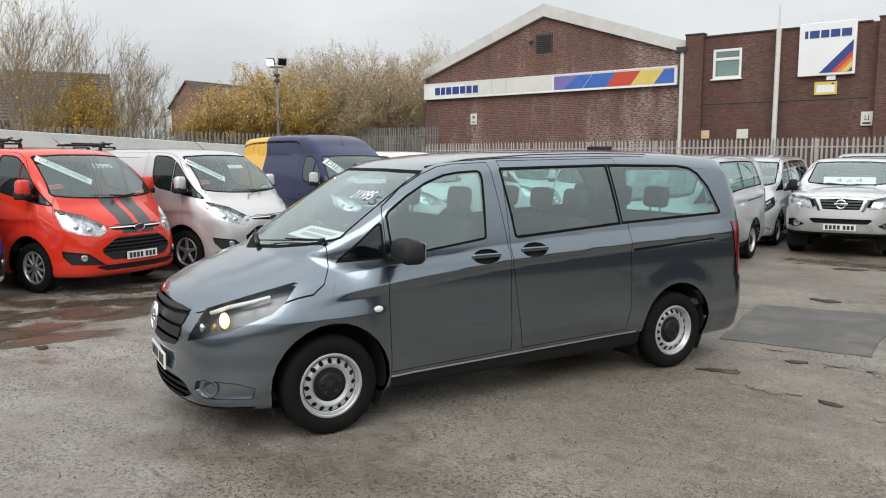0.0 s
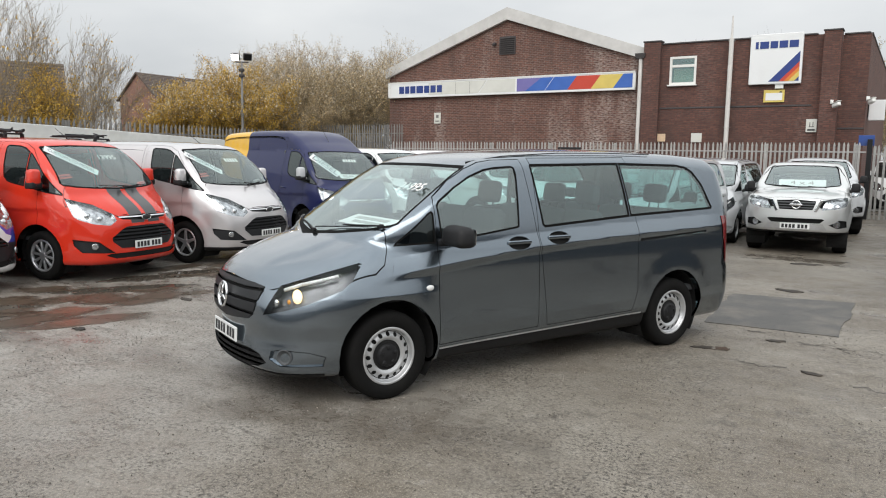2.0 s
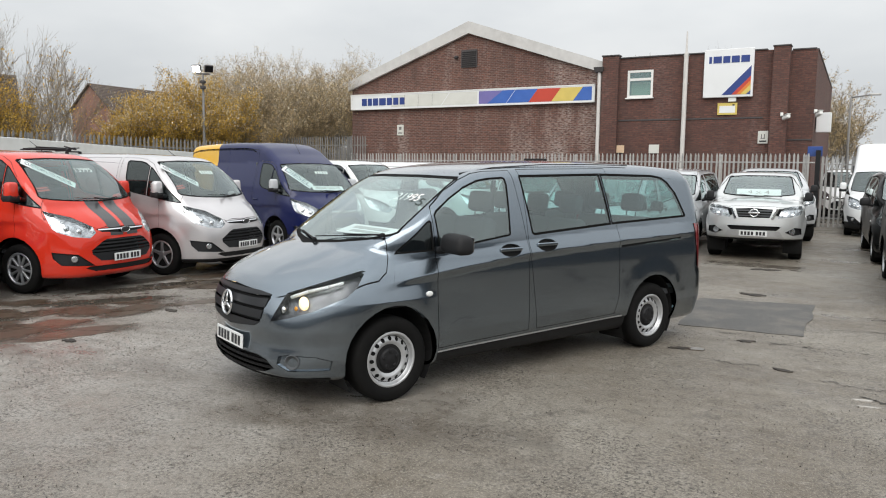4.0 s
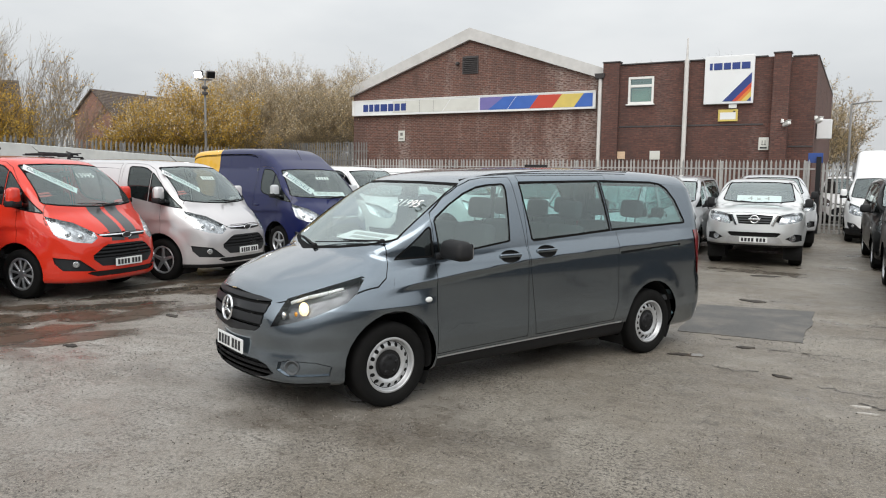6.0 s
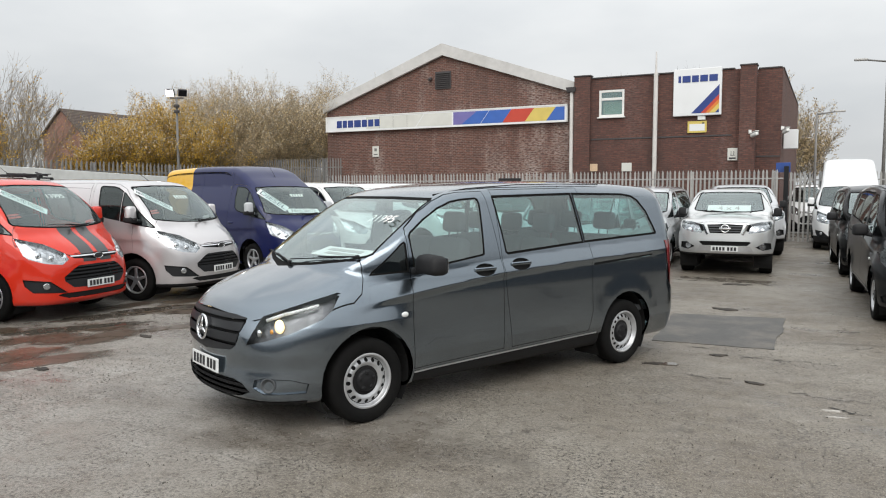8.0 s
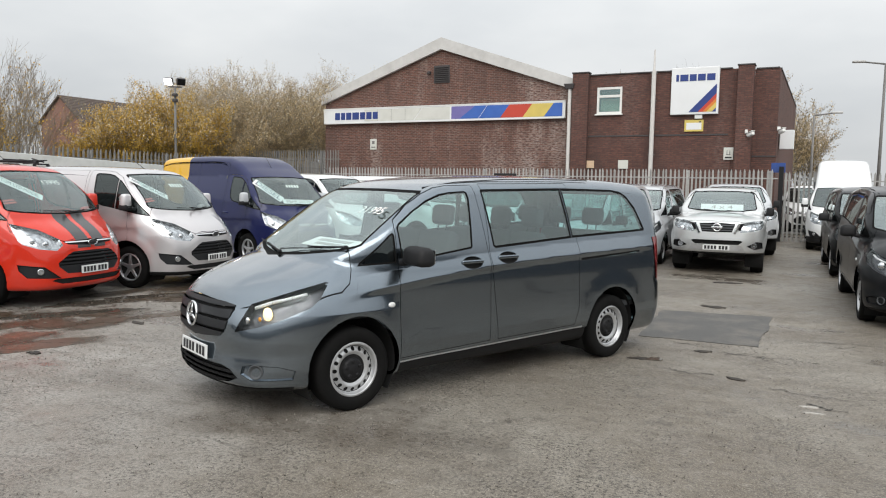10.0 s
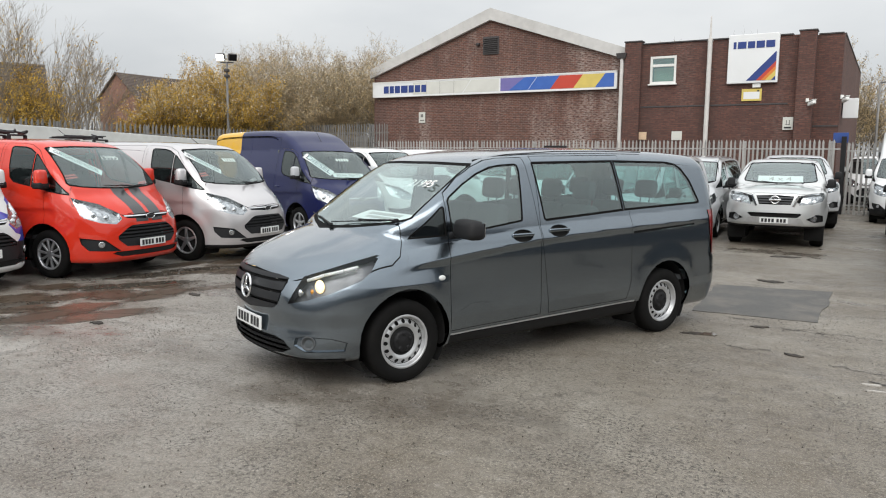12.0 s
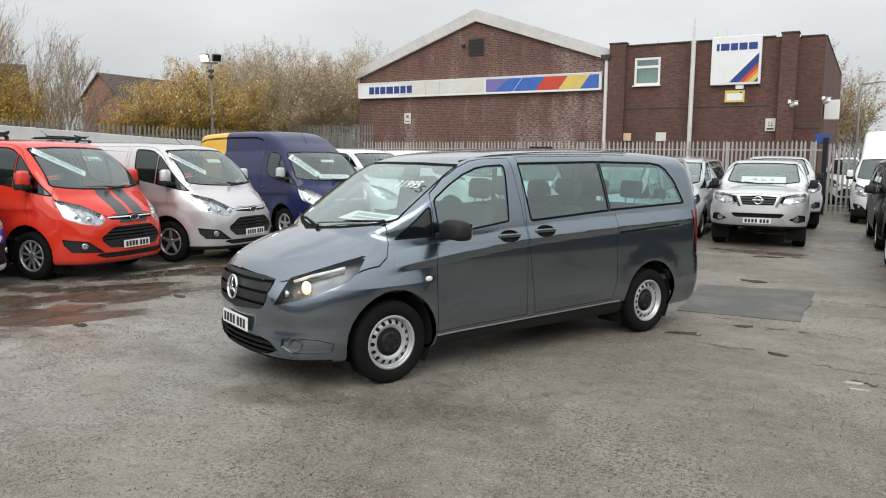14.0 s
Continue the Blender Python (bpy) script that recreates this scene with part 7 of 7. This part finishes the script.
    g = part("grille", thicken(gr, -0.02), DARK, car, "dark grille with pale bars")
    for b in bars:
        part("grille_bar", thicken(b, 0.02), TRIM_GREY, g)
    b2 = bmesh.new()
    lathe(b2, [(0.062, 0.0), (0.066, 0.014), (0.085, 0.014), (0.088, 0.0)], 28, "x")
    rbox(b2, (0.02, 0.22, 0.04), (0.012, 0, 0), 0.006)
    bmesh.ops.transform(b2, matrix=pose(0.89, 0, 0.985), verts=b2.verts)
    part("round_badge", b2, CHROME, g, "chrome ring badge with a bar", True)
    fs = carve(bm, [(1, y, z) for y, z in ((0.0, 0.72), (0.46, 0.72), (0.50, 0.70), (0.42, 0.63), (-0.42, 0.63), (-0.50, 0.70), (-0.46, 0.72))], (1, 0, 0), front)
    part("lower_intake", thicken(take(bm, fs, -0.04), -0.04), DARK, car)
    cut_part(bm, car, "bumper_step", [(1, -0.55, 0.50), (1, 0.55, 0.50), (1, 0.48, 0.615), (1, -0.48, 0.615)], (1, 0, 0), front, STEEL_SILVER, 0.008, 0.02)
    cut_part(bm, car, "lower_bumper", side_pts([(0.38, 0.10), (1.20, 0.10), (1.20, 0.46), (0.38, 0.46)]), (0, 1, 0), None, BLACK, 0.003, 0.02)
    plate(car, (0.925, 0, 0.565))
    cut_door(bm, car, "bonnet", [(0.81, 0, 1), (0.77, 0.45, 1), (0.62, 0.74, 1), (0.48, 0.82, 1), (-0.45, 0.80, 1), (-0.45, -0.80, 1), (0.48, -0.82, 1), (0.62, -0.74, 1), (0.77, -0.45, 1)], (0, 0, 1), lambda p: p.z > 1.02 and p.x > -0.5 and p.z < 1.268, colour)
    arches(bm, car, axles, r + 0.085, r + 0.02, 0.92)
    for s, keep in ((1, left), (-1, right)):
        cut_door(bm, car, "front_door", side_pts([(-0.50, 0.50), (-0.53, 1.18), (-0.76, 1.43), (-1.00, 1.625), (-1.19, 1.745), (-1.40, 1.76), (-1.41, 0.50)], s), (0, 1, 0), keep, colour)
        cut_door(bm, car, "rear_door", side_pts([(-1.417, 0.50), (-1.407, 1.76), (-1.85, 1.75), (-2.08, 1.68), (-2.27, 1.2), (-2.27, 0.55)], s), (0, 1, 0), keep, colour)
        mirror_unit(car, (-0.62, 0.90, 1.30), s, BLACK, None, (0.13, 0.17, 0.19))
    wipers(car, [((-0.36, 0.45, 1.30), (-0.36, -0.15, 1.305)), ((-0.34, -0.05, 1.30), (-0.46, -0.62, 1.335))])
    thicken(bm, 0.025)
    part("body", bm, colour, car)
    for ax in axles:
        for s in (1, -1):
            wheel(car, (ax, s * 0.905, r), s, "alloy5", r, 0.255)
    bm = bmesh.new()
    rbox(bm, (4.6, 1.2, 0.10), (-1.7, 0, 0.47), 0.02)
    part("underbody", bm, DARK, car)
    cabin(car, -2.2, -0.45, 0.78, 0.65, -0.62, 1.17)
    for y in (-0.4, 0.4):
        seat(car, (-1.2, y), 0.5, z=0.32, back=0.56)
    bm = bmesh.new()
    rbox(bm, (0.1, 1.4, 1.0), (-2.3, 0, 1.05), 0.02)
    part("cabin_back", bm, TRIM_GREY, car)
    return car


VITO = pose(-3.95, 1.358, 0, 0, 0, -113.6)
build_vito(VITO, PAINT_GREY, "slate grey metallic passenger van with black mirrors and steel wheels")
RED = pose(-10.38, 3.28, 0, 0, 0, 10)
SILVER = pose(-10.21, 5.60, 0, 0, 0, 8.5)
BLUE = pose(-10.51, 9.18, 0, 0, 0, -15.5)
LIVERY = pose(-10.63, 0.95, 0, 0, 0, 10)
build_ford(RED, PAINT_RED, "bright red panel van with charcoal bonnet stripes", stripes=True, alloy="alloy10")
build_ford(SILVER, PAINT_SILVER, "silver panel van with black bumper base", lower=BLACK, lower_z=0.30)
build_ford(BLUE, PAINT_BLUE, mirror_cap=PAINT_SILVER_DULL, label="dark blue high-roof van with a yellow rear body", high=0.36, extra_len=0.25, rear_colour=PAINT_YELLOW, lower=BLACK)
build_ford(LIVERY, PAINT_WHITE, "white van with blue livery panels", livery=True, lower=PAINT_WHITE, lower_z=0.33)
build_ford(pose(-10.4, 11.4, 0, 0, 0, -6), PAINT_WHITE, "plain white panel van in the parked row", lower=BLACK, fine=False)
build_ford(pose(-9.7, 14.9, 0, 0, 0, -6), PAINT_WHITE, "plain white panel van in the parked row", lower=BLACK, fine=False)
build_pickup(pose(-1.95, 13.74, 0, 0, 0, -86.3) @ Matrix.Diagonal((1, 1.04, 1.01, 1)), PAINT_NISSAN, "pale silver double-cab pickup with chrome grille blades")
build_pickup(pose(-2.05, 18.6, 0, 0, 0, -80) @ Matrix.Scale(1.08, 4), PAINT_SILVER_DULL, "silver pickup with a matching canopy behind another pickup", canopy=True)
build_vito(pose(-4.09, 8.7, 0, 0, 0, -90), PAINT_SILVER_DULL, "silver passenger van parked nose to tail with another", detail=False, glass=GLASS_REAR, lights=False)
build_vito(pose(-4.18, 14.3, 0, 0, 0, -88), PAINT_SILVER_DULL, "silver passenger van parked nose to tail with another", detail=False, glass=GLASS_REAR, lights=False)
build_vito(pose(1.55, 8.2, 0, 0, 0, -86.5), PAINT_CHARCOAL, "charcoal passenger van in the row beside the pickups", detail=False, glass=GLASS_DARK, lights=False)
build_vito(pose(1.2, 14.2, 0, 0, 0, -87), PAINT_BLACK, "black passenger van in the row beside the pickups", detail=False, glass=GLASS_DARK, lights=False)
build_ford(pose(0.6, 21.8, 0, 0, 0, -88), PAINT_WHITE, "white high-roof panel van near the steel gate", high=0.78, extra_len=0.3, lower=BLACK, fine=False)
build_ford(pose(-6.9, 13.2, 0, 0, 0, -84), PAINT_WHITE, "white panel van hidden behind the grey van", lower=BLACK, fine=False)
build_ford(pose(-0.50, 30.2, 0, 0, 0, -88), PAINT_WHITE, "plain white panel van beyond the steel gate", lower=BLACK, fine=False)


# ---- trees and shrubs ----
LEAF_GOLD = mat("golden_autumn_leaf", (0.58, 0.36, 0.045), 0.7, vary=0.42, scale=9)
LEAF_OLIVE = mat("olive_brown_leaf", (0.27, 0.205, 0.10), 0.7, vary=0.5, scale=9)
LEAF_TAN = mat("dry_tan_leaf", (0.52, 0.39, 0.21), 0.75, vary=0.55, scale=9)
LEAF_PALE = mat("pale_leaf", (0.66, 0.60, 0.48), 0.75, vary=0.5, scale=9)


def grow_tree(at, height, spread, label, leaf, leaves, stems=7, bark=None, seed=1, lean=0.55, leaf_size=0.07, depth=4, low=0.1, second=None, name="tree", wood=0.05, splits=3, gather=1.0, pale=None):
    """Several rising stems that fork into twigs; small bent leaves sit along the twigs."""
    rnd = random.Random(seed)
    base = Vector((0, 0, 0))
    segs, tips = [], []

    def limb(p, d, length, r, level):
        steps = 3
        for k in range(steps):
            d2 = (d + Vector((rnd.gauss(0, 0.13), rnd.gauss(0, 0.13), rnd.gauss(0.05, 0.08)))).normalized()
            q = p + d2 * (length / steps)
            r2 = r * (0.82 if k < steps - 1 else 0.7)
            segs.append((p, q, r, r2))
            if level >= depth - 2:
                tips.append((p, q))
            if level < depth and (k > 0 or level > 0):
                for _ in range(splits - 1 if k < steps - 1 else splits):
                    if rnd.random() < 0.72:
                        side = Vector((rnd.gauss(0, 1), rnd.gauss(0, 1), rnd.gauss(0.25, 0.5))).normalized()
                        limb(q, (d2 * (1.15 * gather) + side * 0.75).normalized(), length * rnd.uniform(0.45, 0.68), max(r2 * 0.6, 0.0045), level + 1)
            p, d, r = q, d2, r2

    for i in range(stems):
        a = 2 * math.pi * (i + rnd.random() * 0.7) / stems
        out = rnd.uniform(0.15, 1.0)
        foot = base + Vector((math.cos(a), math.sin(a), 0)) * spread * 0.3 * out
        limb(foot, Vector((math.cos(a) * lean * out, math.sin(a) * lean * out, 1)).normalized(), height * rnd.uniform(0.38, 0.55), wood * rnd.uniform(0.7, 1.2), 0)
    top = max(q.z for _, q, _, _ in segs)
    k = height / top
    t = thing(name, pose(*at), label, "tree" if name == "tree" else "shrub", "trees behind the fence")
    ends = np.array([(tuple(p * k), tuple(q * k)) for p, q in tips])
    verts, faces = [], []
    for p, q, r0, r1 in segs:
        p, q = p * k, q * k
        d = (q - p)
        u = d.orthogonal().normalized()
        v = d.normalized().cross(u)
        n = len(verts)
        for c, r in ((p, r0), (q, r1)):
            for j in range(3):
                a = 2 * math.pi * j / 3
                verts.append(c + (u * math.cos(a) + v * math.sin(a)) * r)
        for j in range(3):
            faces.append((n + j, n + (j + 1) % 3, n + 3 + (j + 1) % 3, n + 3 + j))
    me = bpy.data.meshes.new("trunk")
    me.from_pydata([tuple(v) for v in verts], [], faces)
    me.materials.append(bark or BARK)
    ob = new("trunk", me)
    ob.parent = t
    # the pale leaves go only above about 0.6 of the height
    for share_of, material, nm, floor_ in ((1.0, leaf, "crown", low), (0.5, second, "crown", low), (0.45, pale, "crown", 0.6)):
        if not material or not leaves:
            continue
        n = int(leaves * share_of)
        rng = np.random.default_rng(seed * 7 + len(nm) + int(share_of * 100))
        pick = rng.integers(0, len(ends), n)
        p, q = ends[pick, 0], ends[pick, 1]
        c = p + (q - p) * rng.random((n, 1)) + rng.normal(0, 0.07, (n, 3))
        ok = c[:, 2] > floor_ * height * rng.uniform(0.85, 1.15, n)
        c, d = c[ok], (q - p)[ok]
        n = len(c)
        d = d / np.linalg.norm(d, axis=1, keepdims=True) * 0.9 + rng.normal(0, 0.65, (n, 3))
        d /= np.linalg.norm(d, axis=1, keepdims=True)
        u = np.cross(d, rng.normal(0, 1, (n, 3)))
        u /= np.linalg.norm(u, axis=1, keepdims=True)
        s = leaf_size * rng.uniform(0.6, 1.5, (n, 1))
        quad = np.stack((c, c + d * s + u * s * 0.45, c + d * s * 2.0, c + d * s - u * s * 0.45), 1).reshape(-1, 3)
        me = bpy.data.meshes.new(nm)
        me.from_pydata(quad, [], np.arange(n * 4).reshape(-1, 4))
        me.materials.append(material)
        ob = new(nm, me)
        ob.parent = t
    return t


# golden shrubs behind the white wall
for i, (x, y, h, w) in enumerate(((-30.0, 20.6, 5.8, 2.4), (-29.4, 21.7, 6.3, 2.6), (-28.9, 22.9, 6.5, 2.8))):
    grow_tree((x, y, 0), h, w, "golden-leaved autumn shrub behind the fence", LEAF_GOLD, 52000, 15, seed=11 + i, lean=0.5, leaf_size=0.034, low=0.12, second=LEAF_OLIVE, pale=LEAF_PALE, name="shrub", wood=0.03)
for i, (x, y, h, w) in enumerate(((-30.0, 13.4, 5.4, 1.6), (-31.5, 14.8, 3.9, 2.2))):
    grow_tree((x, y, 0), h, w, "thin golden-leaved shrub below bare trees", LEAF_GOLD, 22000, 9, seed=21 + i, lean=0.6, leaf_size=0.034, low=0.12, second=LEAF_OLIVE, name="shrub", wood=0.03)
# pale, half-bare trees beside the workshop
for i, (x, y, h, w) in enumerate(((-29.4, 25.2, 7.2, 3.6), (-28.2, 26.9, 8.2, 3.8), (-27.4, 29.2, 8.6, 3.8), (-25.8, 30.6, 8.7, 3.6), (-24.0, 29.6, 8.1, 3.0), (-30.5, 29.0, 8.4, 3.6), (-26.8, 27.2, 6.6, 3.4))):
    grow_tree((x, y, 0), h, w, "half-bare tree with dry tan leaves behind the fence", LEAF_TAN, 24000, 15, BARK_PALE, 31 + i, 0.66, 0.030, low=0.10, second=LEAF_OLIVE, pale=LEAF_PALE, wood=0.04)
# tall bare trees at the far end of the wall
for i, (x, y, h, w) in enumerate(((-31.5, 16.6, 6.6, 2.2), (-33.5, 17.8, 5.6, 2.2), (-29.5, 13.9, 8.8, 2.2), (-32.0, 12.2, 9.2, 2.4), (-28.8, 11.0, 9.4, 2.4))):
    grow_tree((x, y, 0), h, w, "bare grey tree with few yellow leaves", LEAF_GOLD, 500, 6, BARK_PALE, 51 + i, 0.32, 0.045, low=0.1, wood=0.05, gather=1.6)
# undergrowth along the fence
for i, (x, y, h) in enumerate(((-28.8, 17.3, 2.5), (-29.3, 18.9, 2.6), (-27.6, 24.0, 3.6), (-26.6, 26.0, 3.9), (-25.3, 28.0, 3.8), (-30.0, 15.8, 3.0), (-29.6, 12.4, 3.4))):
    grow_tree((x, y, 0), h, 2.6, "tangled brown undergrowth behind the fence", LEAF_OLIVE, 16000, 11, BARK, 71 + i, 0.9, 0.034, low=0.1, name="shrub", wood=0.025)
# beyond the office
for i, (x, y, h, w) in enumerate(((-2.6, 46.0, 8.6, 2.0), (-1.7, 49.5, 6.2, 1.8))):
    grow_tree((x, y, 0), h, w, "brown autumn tree beyond the office block", LEAF_TAN, 7000, 7, BARK, 91 + i, 0.36, 0.045, second=LEAF_OLIVE, wood=0.05)
grow_tree((-9.6, 44.0, 0), 9.6, 2.4, "bare tree top showing over the flat roof", LEAF_OLIVE, 600, 6, BARK, 97, 0.45, 0.05, wood=0.05)


# ---- cards, banners and marks in the windscreens ----
def screen_spot(car_m, x, y, z, slope, tilt=0.0):
    """A pose just inside a sloping screen: x to the viewer's right, z up the glass, -y outwards."""
    up = Vector((-slope[0], 0, slope[1])).normalized()
    right = Vector((0, 1, 0))
    back = up.cross(right)
    m = Matrix((right, back, up)).transposed().to_4x4()
    m.translation = Vector((x, y, z))
    return car_m @ m @ pose(0, 0, 0, 0, tilt, 0)


def windscreen_card(name, m, size, label, text="", ink=None, height=0.1, width=None, bars=(), board=None):
    c = thing(name, m, label, "sign")
    bm = bmesh.new()
    rbox(bm, (size[0], 0.004, size[1]), (0, 0, 0), 0.0)
    part("card", bm, board or PAPER, c)
    if text:
        lettering(text, height, ink or INK_BLUE, c, pose(0, -0.004, 0), width=width, depth=0.001)
    for x, z, w, h in bars:
        bm = bmesh.new()
        rbox(bm, (w, 0.003, h), (x, -0.0038, z))
        part("print_bar", bm, ink or INK_BLUE, c)
    return c


def marked_price(m, text, height, label, width=None):
    c = thing("price_marking", m, label, "sign")
    lettering(text, height, INK_WHITE, c, pose(0, 0, 0), width=width, depth=0.001)
    return c


HIDDEN = pose(-6.9, 13.2, 0, 0, 0, -84)
FORD_SLOPE = (1.07, 1.0)
windscreen_card("windscreen_banner", screen_spot(RED, 0.06, -0.43, 1.685, FORD_SLOPE, 41), (0.78, 0.13), "white windscreen banner with dark capitals", "CUSTOM LTD MODEL", height=0.075, width=0.68)
marked_price(screen_spot(RED, 0.05, 0.21, 1.736, FORD_SLOPE), "13995", 0.095, "white price numerals inside the red van's windscreen", 0.32)
windscreen_card("windscreen_banner", screen_spot(SILVER, 0.075, -0.54, 1.66, FORD_SLOPE, 41), (0.70, 0.13), "white windscreen banner with dark capitals", "NEW CUSTOM MODEL", height=0.07, width=0.62)
for m, y in ((RED, -0.70), (SILVER, -0.72)):
    st = thing("windscreen_sticker", screen_spot(m, 0.245, y, 1.45, FORD_SLOPE, -6), "faded red sticker with unreadable print", "sticker")
    for dz in (0.0, 0.05):
        bm = bmesh.new()
        rbox(bm, (0.22, 0.004, 0.03), (0, 0, dz))
        part("sticker_bar", bm, LABEL_RED, st)
for m in (SILVER, BLUE):
    c = thing("price_marking", screen_spot(m, 0.07, 0.15, 1.71, FORD_SLOPE), "faint white price marks inside a windscreen", "sign")
    for i in range(5):
        bm = bmesh.new()
        rbox(bm, (0.045, 0.003, 0.085), (-0.14 + 0.07 * i, 0, 0))
        part("mark_bar", bm, INK_WHITE, c)
windscreen_card("windscreen_banner", screen_spot(BLUE, 0.13, -0.51, 1.61, FORD_SLOPE, 54), (0.72, 0.20), "white windscreen banner with large dark capitals", "DIESEL", height=0.15, width=0.62)
windscreen_card("windscreen_card", screen_spot(BLUE, 0.40, 0.09, 1.375, FORD_SLOPE, 2), (0.80, 0.13), "white windscreen card with grey capitals", "REAR SEATS", GALV_DULL, height=0.08, width=0.62)
VITO_SLOPE = (1.525, 1.0)
marked_price(screen_spot(VITO, -0.43, 0.50, 1.58, VITO_SLOPE), "21995", 0.105, "white price numerals inside the grey van's windscreen", 0.36)
windscreen_card("windscreen_card", screen_spot(VITO, -0.13, 0.34, 1.30, (0.96, 0.28)), (0.74, 0.20), "white card with unreadable print on the dashboard", bars=((0.0, 0.035, 0.52, 0.045), (0.02, -0.04, 0.44, 0.04)), ink=GALV)
NISSAN = pose(-1.95, 13.74, 0, 0, 0, -86.3)
windscreen_card("windscreen_card", screen_spot(NISSAN, -0.62, 0.0, 1.39, (0.4, 0.7)), (0.92, 0.16), "white windscreen card with wide grey characters", "4 x 4", GALV_DULL, height=0.09, width=0.46)


# ---- roof bars ----
def roof_rack(m, xs, z, half, label):
    """Two thin bars with folded struts lying loosely over them."""
    r = thing("roof_rack", m, label, "roof rack")
    for x in xs:
        bm = bmesh.new()
        tube(bm, (x, -half, z + 0.05), (x, half, z + 0.05), 0.014, seg=8)
        for s in (-1, 1):
            rbox(bm, (0.05, 0.05, 0.12), (x, s * half * 0.9, z - 0.01), 0.012)
        part("cross_bar", bm, BLACK, r)
    r2 = random.Random(int(m[0][3] * 10 + m[1][3] * 100))
    for k in range(9):
        bm = bmesh.new()
        y = r2.uniform(-half * 0.8, half * 0.8)
        tube(bm, (xs[0] + r2.uniform(-0.2, 0.1), y, z + r2.uniform(0.07, 0.12)), (xs[-1] + r2.uniform(-0.1, 0.2), y + r2.uniform(-0.5, 0.5), z + r2.uniform(0.07, 0.16)), r2.uniform(0.010, 0.024), seg=6)
        part("strut", bm, BLACK, r)


roof_rack(SILVER @ pose(0, -0.60, 0), (-2.2, -2.9), 1.995, 0.16, "black roof bars with folded struts")
roof_rack(RED @ pose(0, -0.28, 0), (-1.3, -1.75), 2.025, 0.16, "black roof bars with folded struts")




# ---- things beyond the gate ----
def street_lamp(at, height, turn):
    l = thing("street_lamp", pose(*at, 0, 0, turn), "grey street lamp beyond the gate", "lamp post")
    bm = bmesh.new()
    tube(bm, (0, 0, 0), (0, 0, height), 0.09, 0.05, 10)
    tube(bm, (0, 0, height), (0.9, 0, height + 0.12), 0.04, 0.035, 8)
    part("lamp_column", bm, GALV_DULL, l, smooth=True)
    bm = bmesh.new()
    rbox(bm, (0.55, 0.2, 0.1), (1.1, 0, height + 0.14), 0.03)
    part("lamp_head", bm, GALV, l)


street_lamp((-0.7, 41.0, 0), 5.8, 10)
street_lamp((2.2, 36.0, 0), 7.6, 190)
bb = thing("blue_board", pose(-1.42, 24.80, 2.58), "blue board above the dark gate post", "sign")
part("board", boxes(((0.46, 0.05, 0.34), (0, 0, 0)), bevel=0.008), mat("blue_board_paint", (0.02, 0.06, 0.24), 0.5, vary=0.15, stain=0.3), bb)
hatch = thing("roof_hatch", HIDDEN @ pose(-1.6, -0.50, 2.02), "black framed roof hatch on a parked van", "hatch")
bm = bmesh.new()
rbox(bm, (0.06, 0.62, 0.12), (0, 0, 0.05), 0.015)
rbox(bm, (0.5, 0.05, 0.05), (-0.25, 0.29, 0.0), 0.01)
rbox(bm, (0.5, 0.05, 0.05), (-0.25, -0.29, 0.0), 0.01)
part("hatch_rim", bm, BLACK, hatch)
